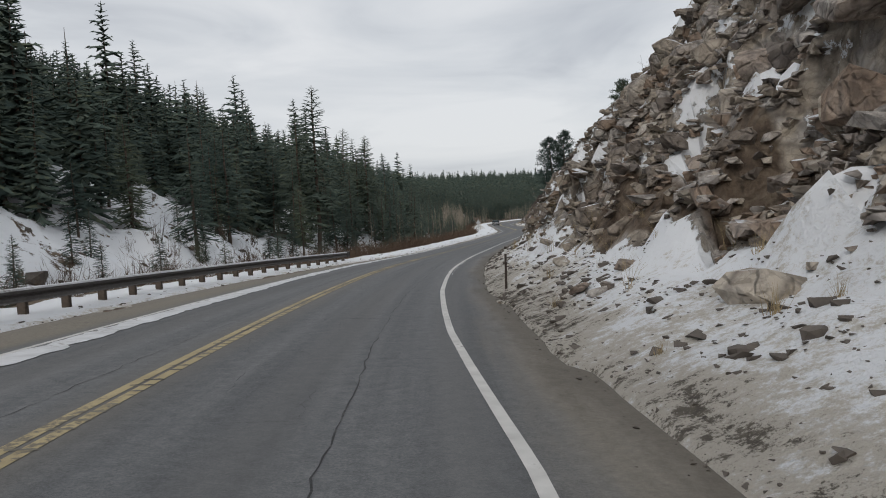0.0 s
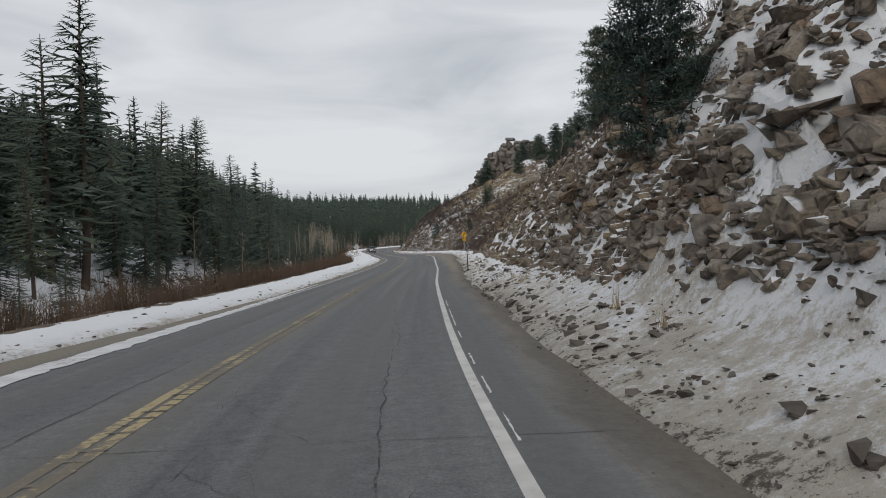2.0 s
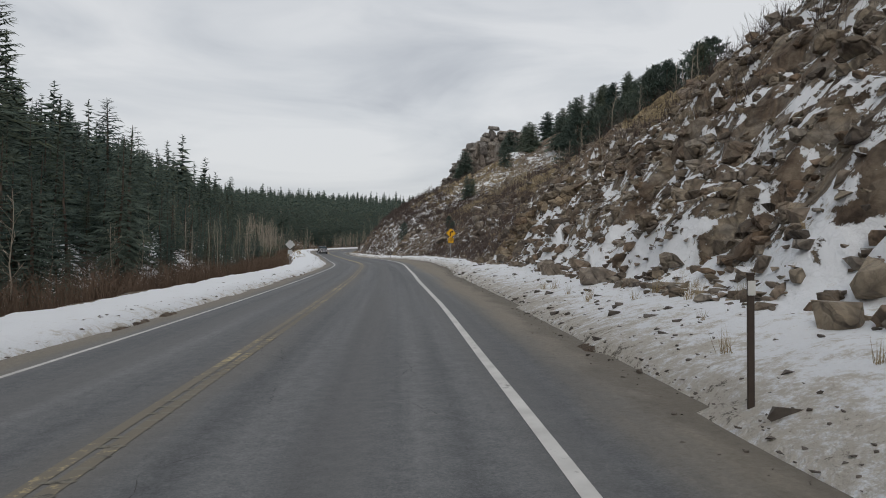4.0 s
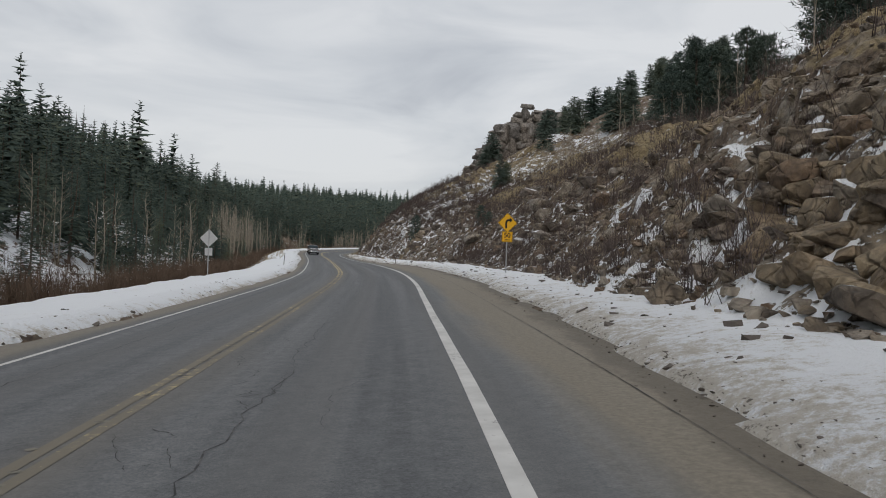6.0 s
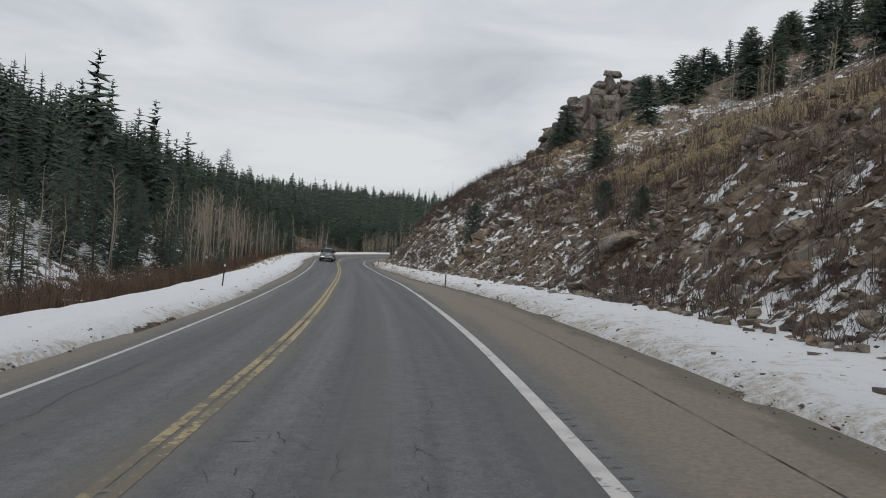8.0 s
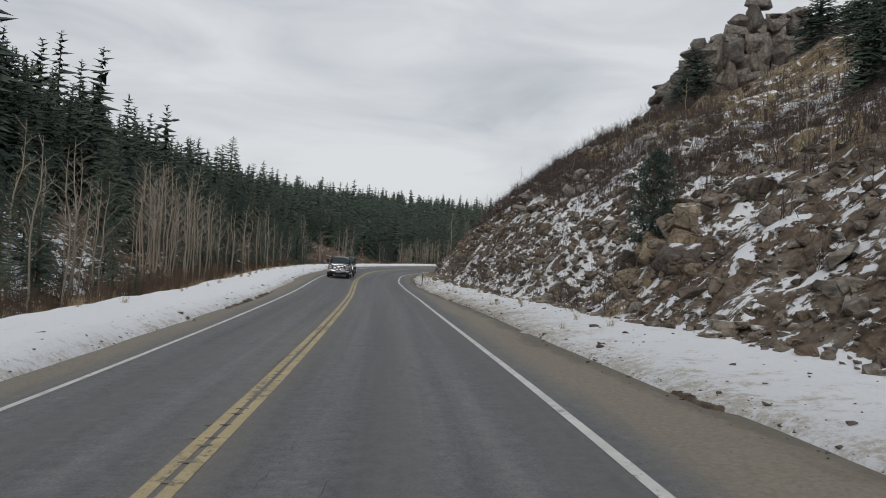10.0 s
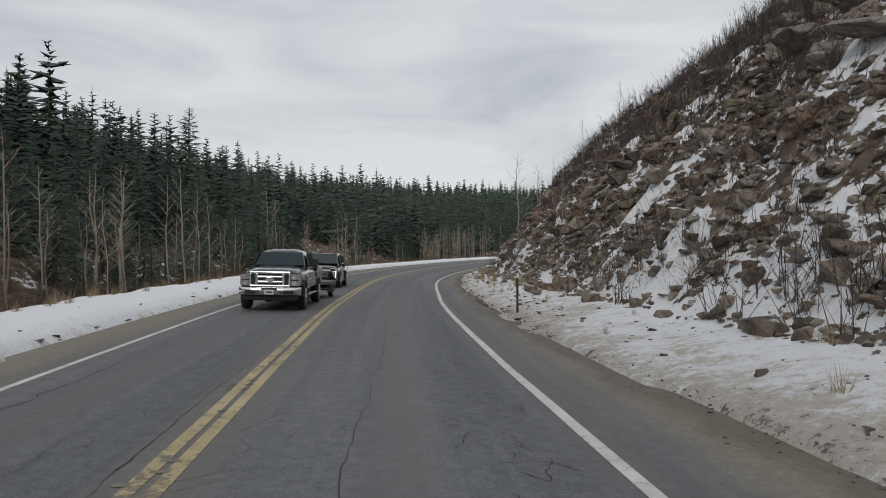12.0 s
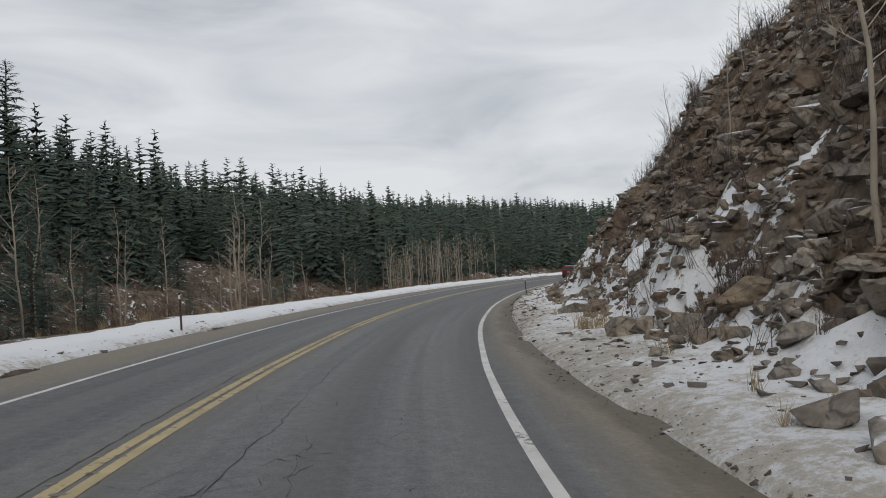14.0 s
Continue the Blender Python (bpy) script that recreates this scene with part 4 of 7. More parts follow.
def shrub(seed, stems, sub, flat=0.75):
    r = np.random.default_rng(seed)
    base, tip, wide = [], [], []
    for k in range(stems):
        a, out = r.uniform(0, 6.28), r.uniform(0.05, flat)
        foot = np.array([r.normal(0, 0.12), r.normal(0, 0.12), -0.05])
        h = r.uniform(0.55, 1.0)
        p1 = foot + np.array([math.cos(a) * out * h, math.sin(a) * out * h, h])
        base.append(foot), tip.append(p1), wide.append(0.009)
        for q in range(sub):
            f = r.uniform(0.25, 0.9)
            a2 = a + r.uniform(-1.5, 1.5)
            l2 = r.uniform(0.15, 0.4)
            b = foot + (p1 - foot) * f
            base.append(b), tip.append(b + np.array([math.cos(a2) * l2 * 0.7, math.sin(a2) * l2 * 0.7, l2 * r.uniform(0.3, 0.9)])), wide.append(0.006)
    return spikes(base, tip, np.array(wide), np.array(wide))


def tuft(seed, blades):
    r = np.random.default_rng(seed)
    a, out, h = r.uniform(0, 6.28, blades), r.uniform(0.05, 0.75, blades), r.uniform(0.45, 1.0, blades)
    base = np.column_stack([r.normal(0, 0.12, blades), r.normal(0, 0.12, blades), np.full(blades, -0.05)])
    tip = base + np.column_stack([np.cos(a) * out * h, np.sin(a) * out * h, h])
    return spikes(base, tip, 0.012, 0.012)


def stone(seed, points, bevel=0.0):
    """A broken block of rock about a metre across: the hull of a few points, with sharp flat faces."""
    r = np.random.default_rng(seed)
    q = r.uniform(-1, 1, (points, 3))
    q /= (np.abs(q) ** 3.5).sum(axis=1)[:, None] ** (1 / 3.5)
    q *= r.uniform(0.86, 1.0, (points, 1)) * np.array([0.62, 0.5, 0.44]) * r.uniform(0.85, 1.2, 3)
    bm = bmesh.new()
    for c in q:
        bm.verts.new(c)
    out = bmesh.ops.convex_hull(bm, input=bm.verts[:])
    bmesh.ops.delete(bm, geom=list({v for v in out["geom_interior"] + out["geom_unused"] if isinstance(v, bmesh.types.BMVert)}), context="VERTS")
    if bevel:
        bmesh.ops.dissolve_limit(bm, angle_limit=radians(14), verts=bm.verts[:], edges=bm.edges[:])
        bmesh.ops.bevel(bm, geom=bm.edges[:], offset=bevel, segments=1, affect="EDGES", clamp_overlap=True)
    bmesh.ops.triangulate(bm, faces=bm.faces[:])
    bmesh.ops.recalc_face_normals(bm, faces=bm.faces[:])
    bm.verts.index_update()
    v = np.array([c.co[:] for c in bm.verts])
    f = np.array([[c.index for c in q.verts] for q in bm.faces])
    bm.free()
    return v, f


# ---- roadside fittings ----
rust_mat = make_plain("rusted_steel", (0.10, 0.092, 0.088), 0.6, 0.5, 0.3, 6.0, 0.2)
timber_mat = make_plain("weathered_timber", (0.09, 0.072, 0.058), 0.95, 0, 0.4, 9.0, 0.5)
zinc_mat = make_plain("galvanised_steel", (0.42, 0.43, 0.44), 0.5, 0.6, 0.15, 14.0, 0.1)
sign_back_mat = make_plain("bare_aluminium", (0.50, 0.51, 0.52), 0.55, 0.3, 0.1, 5.0, 0.05)
sign_yellow = make_plain("yellow_sign_sheet", (0.78, 0.42, 0.02), 0.45, 0, 0.06, 3.0, 0.0)
sign_black = make_plain("black_sign_print", (0.012, 0.012, 0.012), 0.5, 0, 0.1, 3.0, 0.0)
post_mat = make_plain("brown_marker_post", (0.055, 0.042, 0.035), 0.7, 0, 0.25, 9.0, 0.1)
reflector_mat = make_plain("pale_reflector", (0.62, 0.62, 0.60), 0.35, 0, 0.08, 9.0, 0.0)


def guard_rail():
    rail = holder("guardrail", "rusty steel guardrail on timber posts above ploughed snow", "guardrail")
    prof = [(0.0, -0.155), (-0.03, -0.15), (-0.08, -0.11), (-0.08, -0.06), (-0.01, -0.015), (-0.01, 0.015), (-0.08, 0.06), (-0.08, 0.11), (-0.03, 0.15), (0.0, 0.155), (0.012, 0.15), (-0.055, 0.1),
            (-0.055, 0.065), (0.012, 0.02), (0.012, -0.02), (-0.055, -0.065), (-0.055, -0.1), (0.012, -0.15)]

    def line(s):
        o = -5.2 + 0.2 * np.clip((s - 20) / 26, 0, 1)
        x, y, z = spot(s, o)
        return Vector((float(x), float(y), float(z)))
    step_len = 3.42
    n = 22
    for k in range(n):
        rings = []
        for q in range(5):
            s = 46.0 - (n - k - q / 4) * step_len
            p, h = line(s), radians(heading(s))
            side = Vector((math.cos(h), math.sin(h), 0))
            lap = 0.003 * (k % 2)
            rings.append([p + side * (0.1 - px + lap) + Vector((0, 0, 0.56 + pz)) for px, pz in prof])
        part("rail_section", loft_bm(rings), rust_mat, rail)
        caps = []
        for q in range(9):
            s = 46.0 - (n - k - q / 8) * step_len
            p, h = line(s), radians(heading(s))
            side, top = Vector((math.cos(h), math.sin(h), 0)), 0.012 + 0.03 * float(fbm(np.array([s * 1.3]), np.array([2.2]), 95)[0])
            caps.append([p + side * px + Vector((0, 0, 0.715 + pz)) for px, pz in ((0.09, -0.004), (0.185, -0.035), (0.17, -0.02 + top), (0.11, top))])
        part("snow_cap", loft_bm(caps), slush_mat, rail, "thin crust of snow along the rail")
    post_me = bpy.data.meshes.new("guardrail_post")
    bm = box_bm(0.2, 0.16, 1.0, (-0.2, 0, 0.2), 0.012)
    bm.to_mesh(post_me), bm.free()
    post_me.materials.append(timber_mat)
    block_me = bpy.data.meshes.new("guardrail_block")
    bm = box_bm(0.13, 0.14, 0.34, (-0.06, 0, 0.56), 0.01)
    bm.to_mesh(block_me), bm.free()
    block_me.materials.append(timber_mat)
    for k in range(n * 2 + 1):
        s = 46.0 - k * step_len / 2
        p = line(s)
        m = pose(p.x, p.y, p.z, 0, 0, heading(s)) @ pose(0.06, 0, 0)
        part("post", post_me, None, rail, m=m)
        part("spacer_block", block_me, None, rail, m=m)
    p = line(46.2)
    end = join_bm(box_bm(0.05, 0.5, 0.34, (0.13, 0.2, 0.56), 0.01), box_bm(0.34, 0.05, 0.4, (0.02, 0.45, 0.56), 0.01), box_bm(0.34, 0.5, 0.04, (0.02, 0.2, 0.75), 0.01), box_bm(0.34, 0.5, 0.04, (0.02, 0.2, 0.38), 0.01))
    part("end_terminal", end, rust_mat, rail, "open box-shaped end of the rail", m=pose(p.x, p.y, p.z, 0, 0, heading(46)))
    return rail


guard_rail()


def delineator():
    ob = holder("marker_post", "slim brown roadside marker post with pale reflector", "marker post", "roadside marker posts")
    part("post", box_bm(0.066, 0.028, 1.35, (0, 0, 0.5), 0.008), post_mat, ob)
    part("reflector", box_bm(0.07, 0.012, 0.13, (0, -0.022, 1.06), 0.003), reflector_mat, ob, "small pale reflector")
    part("cap", box_bm(0.072, 0.036, 0.02, (0, 0, 1.185), 0.004), post_mat, ob)
    return ob


marker = delineator()
MARKERS = [(18.6, 4.9, 2), (75.5, 5.05, -1), (179.5, 5.9, 1), (233.6, 4.95, 1), (306, 5.1, -2), (174.5, -4.75, 4), (276, -4.6, -1), (355, -4.8, 0)]
for k, (s, o, tilt) in enumerate(MARKERS):
    m = stand(s, o) @ pose(0, 0, 0, 0, tilt, 0)
    if k == 0:
        marker.matrix_basis = m
    else:
        copy_thing(marker, m)


def plate_bm(points, thick, y):
    """A flat plate of the outline (x, z), facing -y."""
    bm = bmesh.new()
    f = bm.faces.new([bm.verts.new((px, y, pz)) for px, pz in points])
    ext = bmesh.ops.extrude_face_region(bm, geom=[f])
    bmesh.ops.translate(bm, verts=[v for v in ext["geom"] if isinstance(v, bmesh.types.BMVert)], vec=(0, thick, 0))
    bmesh.ops.recalc_face_normals(bm, faces=bm.faces[:])
    return bm


def diamond(half, r=0.05):
    pts = []
    for k in range(4):
        a0 = k * math.pi / 2
        cx, cz = math.cos(a0) * (half - r * 1.4142), math.sin(a0) * (half - r * 1.4142)
        for j in range(5):
            a = a0 + (j - 2) * math.pi / 8
            pts.append((cx + r * math.cos(a), cz + r * math.sin(a)))
    return pts


def frame_bm(half, width, y, thick=0.003):
    bm = bmesh.new()
    out, inn = diamond(half, 0.045), diamond(half - width, 0.03)
    a = [bm.verts.new((p, y, q)) for p, q in out]
    b = [bm.verts.new((p, y, q)) for p, q in inn]
    for k in range(len(a)):
        bm.faces.new((a[k], a[(k + 1) % len(a)], b[(k + 1) % len(a)], b[k]))
    ext = bmesh.ops.extrude_face_region(bm, geom=bm.faces[:])
    bmesh.ops.translate(bm, verts=[v for v in ext["geom"] if isinstance(v, bmesh.types.BMVert)], vec=(0, thick, 0))
    bmesh.ops.recalc_face_normals(bm, faces=bm.faces[:])
    return bm


def lettering(name, text, size, at, parent):
    cu = bpy.data.curves.new(name, "FONT")
    cu.body, cu.size, cu.align_x, cu.align_y, cu.extrude, cu.offset = text, size, "CENTER", "CENTER", 0.002, size * 0.018
    cu.materials.append(sign_black)
    ob = new(name, cu)
    ob.parent = parent
    ob.matrix_basis = pose(*at, 90, 0, 0)
    return ob


def curve_sign():
    ob = holder("curve_warning_sign", "yellow diamond curve sign with 50 MPH plate on steel post", "road sign", m=stand(139.76, 8.18, 0, 3))
    part("post", box_bm(0.055, 0.055, 3.6, (0, 0.06, 1.3), 0.006), zinc_mat, ob, "square galvanised steel post")
    zc = 2.68
    face = part("diamond_plate", plate_bm(diamond(0.54), 0.004, 0.0), sign_yellow, ob, "yellow diamond plate with black border", m=pose(0, 0, zc))
    part("border", frame_bm(0.52, 0.022, -0.0045), sign_black, face, "black border")
    # arrow that turns to the right
    outer, inner = [], []
    for k in range(9):
        a = math.pi - k * math.pi / 2 / 8
        outer.append((0.07 + 0.20 * math.cos(a), 0.0 + 0.20 * math.sin(a)))
        inner.append((0.07 + 0.095 * math.cos(a), 0.0 + 0.095 * math.sin(a)))
    outline = [(-0.13, -0.30)] + outer + [(0.11, 0.20), (0.11, 0.29), (0.27, 0.147), (0.11, 0.005), (0.11, 0.095)] + inner[::-1] + [(-0.025, -0.30)]
    part("arrow", plate_bm(outline, 0.003, -0.0045), sign_black, face, "black arrow bending right")
    pl = part("speed_plate", box_bm(0.58, 0.004, 0.56, (0, 0, 0), 0.0), sign_yellow, ob, "small yellow advisory speed plate", m=pose(0, 0.002, zc - 0.54 - 0.21))
    for sx, sz, cx, cz in ((0.55, 0.014, 0, 0.26), (0.55, 0.014, 0, -0.26), (0.014, 0.52, 0.268, 0), (0.014, 0.52, -0.268, 0)):
        part("border", box_bm(sx, 0.003, sz, (cx, -0.0045, cz)), sign_black, pl)
    lettering("numerals", "50", 0.37, (0, -0.006, 0.07), pl)
    lettering("letters", "MPH", 0.14, (0, -0.006, -0.17), pl)
    for bz in (zc + 0.2, zc - 0.2):
        part("bolt", tube_bm(0.014, 0.02, (0, -0.004, bz), "Y", 8), zinc_mat, ob)
    return ob


curve_sign()


def sign_from_behind():
    ob = holder("traffic_sign", "grey back of a diamond road sign with small plate", "road sign", m=stand(146.0, -7.05, 0.35, 180 - 4))
    part("post", box_bm(0.055, 0.055, 2.9, (0, 0.05, 1.0), 0.006), zinc_mat, ob)
    part("diamond_plate", plate_bm(diamond(0.54), 0.006, 0.0), sign_back_mat, ob, "bare grey aluminium diamond plate", m=pose(0, 0, 1.9))
    part("lower_plate", box_bm(0.46, 0.006, 0.46, (0, 0, 0), 0.0), sign_back_mat, ob, m=pose(0, 0.002, 1.08))
    for bz in (2.15, 1.65, 1.17, 0.99):
        part("bolt", tube_bm(0.012, 0.02, (0, 0.085, bz), "Y", 8), zinc_mat, ob)
    return ob


sign_from_behind()

# ---- road surface details: cracks, milled grooves, thin snow along the left edge ----
rng = np.random.default_rng(11)


def ribbon(pts, widths, lift):
    """A thin ribbon along points (s, o) on the road."""
    pts = np.asarray(pts, float)
    t = np.gradient(pts, axis=0)
    t /= np.maximum(np.linalg.norm(t, axis=1), 1e-6)[:, None]
    n = np.column_stack([-t[:, 1], t[:, 0]]) * np.asarray(widths)[:, None] / 2
    a, b = pts + n, pts - n
    out = []
    for q in (a, b):
        x, y, z = spot(q[:, 0], q[:, 1])
        out.append(np.column_stack([x, y, z + lift]))
    v = np.concatenate(out)
    k = len(pts)
    i = np.arange(k - 1)[:, None]
    return v, np.concatenate([i + [0, 1, k + 1], i + [0, k + 1, k]], 0)


def crack(s0, o0, s1, o1, width, wig=0.12, stepn=0.25):
    length = math.hypot(s1 - s0, o1 - o0)
    n = max(4, int(length / stepn))
    u = np.linspace(0, 1, n)
    w = np.cumsum(rng.normal(0, 1, n))
    w = (w - u * w[-1]) * wig * 0.16 + rng.normal(0, min(0.022, wig * 0.2), n)
    d = np.array([s1 - s0, o1 - o0]) / length
    pts = np.column_stack([s0 + (s1 - s0) * u - d[1] * w, o0 + (o1 - o0) * u + d[0] * w])
    return ribbon(pts, 0.72 * width * rng.uniform(0.2, 1.3, n) * np.minimum(1, np.minimum(u, 1 - u) * 8 + 0.15), 0.004)


cracks = [crack(3, 2.35, 24, 2.4, 0.028, 0.06), crack(22, 2.4, 47, 2.25, 0.028, 0.06), crack(45, 2.3, 60, 1.9, 0.02), crack(100, 0.9, 122, 1.2, 0.02, 0.2), crack(250, 1.1, 285, 1.4, 0.018, 0.1),
          crack(100, -2.2, 170, -2.0, 0.02, 0.2), crack(190, -2.1, 262, -2.3, 0.018, 0.12), crack(215, 1.3, 262, 1.6, 0.016, 0.1), crack(104, 5.0, 178, 5.5, 0.022, 0.01), crack(-5, -0.75, 50, -0.7, 0.018, 0.08), crack(195, -0.42, 300, -0.36, 0.03, 0.05)]
# long cracks from edge to edge
cracks += [crack(14.2, -3.9, 14.0, 4.7, 0.045, 0.1, 0.12), crack(129.2, -0.4, 131.0, 6.2, 0.04, 0.12, 0.12), crack(192.0, -3.4, 192.5, 4.9, 0.045, 0.12, 0.12), crack(203.6, -3.5, 204.2, 4.9, 0.045, 0.12, 0.12), crack(213.0, -1.2, 213.6, 4.8, 0.035, 0.1, 0.12), crack(68.0, 0.4, 68.6, 4.4, 0.04, 0.1, 0.12), crack(245.5, 0.3, 246.2, 4.6, 0.035, 0.1, 0.12)]
s = 4.0
while s < 300:
    o0, o1 = rng.choice([-3.4, -0.3, 0.3]), rng.choice([3.4, 5.0])
    if rng.uniform() < 0.75:
        cracks.append(crack(s, o0, s + rng.uniform(-0.5, 0.5), o1, 0.013, 0.06))
    s += rng.uniform(4, 10)
for _ in range(420):
    s, o = rng.uniform(2, 300), rng.choice([0.9, 2.5, -1.0, -2.4]) + rng.normal(0, 0.35)
    for _ in range(rng.integers(1, 4)):
        a, l = rng.normal(0, 0.75), rng.uniform(0.4, 1.8)
        s2, o2 = s + l * math.cos(a), o + l * math.sin(a) * 0.6
        cracks.append(crack(s, o, s2, o2, 0.009, 0.08, 0.1))
        s, o = s2, o2
# crazed patches in the wheel paths
for s_mid, o_mid, ds, n in ((222, 2.7, 7, 80), (208, 2.8, 5, 40), (256, 1.4, 9, 50), (262, 2.6, 8, 24), (108, 0.8, 7, 50), (133, -1.4, 6, 40), (138, 1.0, 7, 90), (141, 2.4, 6, 60), (128, 2.2, 6, 40), (232, 2.3, 7, 60), (245, 1.2, 7, 60), (50, 2.3, 4, 30)):
    for _ in range(n):
        s, o, a = s_mid + rng.normal(0, ds), o_mid + rng.normal(0, 0.22), rng.uniform(0, 6.28)
        l = rng.uniform(0.15, 0.6)
        cracks.append(crack(s, o, s + l * 1.3 * math.cos(a), o + l * 0.6 * math.sin(a), 0.017, 0.06, 0.06))
v, f = gather(cracks)
thing("pavement_cracks", mesh_of("pavement_cracks", v, f, False, (crack_mat,)), "dark branching cracks in worn grey asphalt", "crack", kind="stuff")

grooves = []
for s in np.arange(-10, 330, 0.305):
    for at, half, keep in ((0.085, 0.075, 0.85 if s < 90 else 0.0), (-0.02, rng.uniform(0.05, 0.09), 0.45), (-0.2, rng.uniform(0.03, 0.05), 0.3 if s > 180 else 0.1)):
        if rng.uniform() < keep:
            pts = [(s, at - half), (s + 0.01, at), (s, at + half)]
            grooves.append(ribbon(pts, (0.04, rng.uniform(0.06, 0.11), 0.04), 0.0075))
v, f = gather(grooves)
thing("rumble_strip", mesh_of("rumble_strip", v, f, False, (groove_mat,)), "row of shallow milled grooves along the centre line", "rumble strip", kind="stuff")

slush = []
for s0 in np.arange(-30, 74, 2.4):
    n = 16
    u = np.linspace(0, 1, n)
    wide = float(along(((-30, 0.5), (12, 0.52), (40, 0.62), (60, 0.4), (74, 0.16)), s0))
    o = float(along(((-30, -2.35), (20, -2.45), (40, -2.75), (74, -3.2)), s0)) - 0.06 * rng.uniform() + rng.normal(0, 0.02, n)
    slush.append(ribbon(np.column_stack([s0 + 3.4 * u, o]), np.clip(wide * rng.uniform(0.75, 1.15) * (0.6 + 0.4 * np.sin(u * math.pi)) + rng.normal(0, 0.05, n), 0.02, 1), 0.012 + 0.001 * rng.uniform()))
v, f = gather(slush)
thing("road_slush", mesh_of("road_slush", v, f, False, (slush_mat,)), "thin ragged strip of packed snow on asphalt", "snow", kind="stuff")

# white residue in the grooves beside the edge line, and bare grooves further on
marks = []
for s0 in np.arange(24, 56, 1.0):
    n = 14
    u = np.linspace(0, 1, n)
    if rng.uniform() < 0.45:
        continue
    marks.append(ribbon(np.column_stack([s0 + 1.05 * u, along(WHITE_R, s0 + u) + 0.125 + rng.normal(0, 0.003, n)]), np.clip(rng.normal(0.02, 0.01, n), 0.004, 0.05), 0.0065))
v, f = gather(marks)
thing("salt_residue", mesh_of("salt_residue", v, f, False, (slush_mat,)), "chalky white residue in grooves beside the edge line", "road marking", kind="stuff")
marks = []
for s in np.arange(127, 150, 0.3):
    at = float(along(WHITE_R, s)) + 0.15
    marks.append(ribbon([(s, at - 0.045), (s + 0.01, at), (s, at + rng.uniform(0.02, 0.06))], (0.02, rng.uniform(0.03, 0.07), 0.02), 0.0065))
v, f = gather(marks)
thing("edge_grooves", mesh_of("edge_grooves", v, f, False, (groove_mat,)), "row of milled grooves beside the white edge line", "rumble strip", kind="stuff")

# ---- rocks ----
rng = np.random.default_rng(5)
big_stones = [stone(100 + k, 17, 0.022) for k in range(14)]
mid_stones = [stone(200 + k, 12) for k in range(14)]
small_stones = [stone(300 + k, 8) for k in range(8)]
stone_meshes = []
for v, f in big_stones:
    stone_meshes.append(mesh_of("boulder", v, f, False, (rock_mat,)))


def boulder(s, o, size, sink=0.25, flat=1.0, label="angular brown boulder lying on the rocky slope", kinds=stone_meshes):
    size *= UNIT
    x, y, z = ground_at(s, o)
    ob = thing("boulder", kinds[rng.integers(0, len(kinds))], label, "boulder", "boulders of the rock slope")
    ob.matrix_basis = pose(float(x), float(y), float(z) + size * flat * (0.45 - sink), *rng.uniform(-25, 25, 2), rng.uniform(0, 360)) @ Matrix.Diagonal((size * rng.uniform(0.8, 1.3), size * rng.uniform(0.8, 1.2), size * flat * rng.uniform(0.7, 1.1), 1))
    return ob


crag_meshes = [mesh_of("rock_block", v, f, False, (crag_mat,)) for v, f in big_stones]
tan_meshes = [mesh_of("boulder", v, f, False, (tan_mat,)) for v, f in big_stones[:8]]
# pale tan blocks that break out of the slope
for s_mid, o_mid, ds, do, n, low, high in ((51.5, 7.5, 1.4, 0.4, 12, 0.3, 0.65), (55.0, 7.9, 1.6, 0.6, 14, 0.35, 0.75), (57.5, 9.3, 1.4, 0.7, 8, 0.4, 0.85), (62, 9.0, 2.2, 0.9, 8, 0.35, 0.75), (200.5, 10.4, 1.5, 0.6, 16, 0.7, 1.4), (226.0, 12.0, 0.8, 0.4, 3, 0.6, 0.9),
                                          (114.6, 9.0, 1.6, 0.5, 18, 0.4, 0.9), (114.5, 10.6, 2.0, 1.1, 22, 0.45, 1.05), (131, 13.4, 1.6, 0.7, 5, 0.7, 1.3), (242, 10.0, 3.0, 1.2, 8, 0.5, 1.0), (266, 10.5, 3.0, 1.5, 8, 0.5, 1.0)):
    for _ in range(n):
        boulder(s_mid + rng.normal(0, ds), max(o_mid + rng.normal(0, do), float(along(TOE_R, s_mid)) + 0.7), rng.uniform(low, high), 0.38, 0.9, "pale tan angular block jutting from the rocky slope", tan_meshes)
# single stones on the verge
for s, o, size in ((16.6, 7.4, 0.5), (20.4, 7.4, 0.4), (14.0, 6.9, 0.45), (18.3, 6.3, 0.3), (12.5, 6.0, 0.25), (24, 6.6, 0.4), (30, 6.9, 0.35), (27, 6.3, 0.28), (36, 6.2, 0.3), (67.2, 5.7, 0.34), (66, 6.6, 0.4), (13.5, 5.9, 0.36), (12.6, 6.2, 0.25), (70, 7.4, 0.35), (84, 7.2, 0.4),
                   (57, 7.6, 0.5), (54.5, 6.9, 0.35), (113, 8.6, 0.9), (121, 9.0, 0.6), (147, 9.4, 0.4), (206, 7.8, 0.25), (260.6, 6.2, 0.5), (259.4, 6.0, 0.4), (258, 6.1, 0.35), (244, 6.6, 0.3), (238, 6.2, 0.4), (240.5, 6.4, 0.45), (248, 6.4, 0.25), (266, 6.3, 0.3)):
    boulder(s, o, size, 0.2, 0.85, "grey angular stone lying in dirty roadside snow")
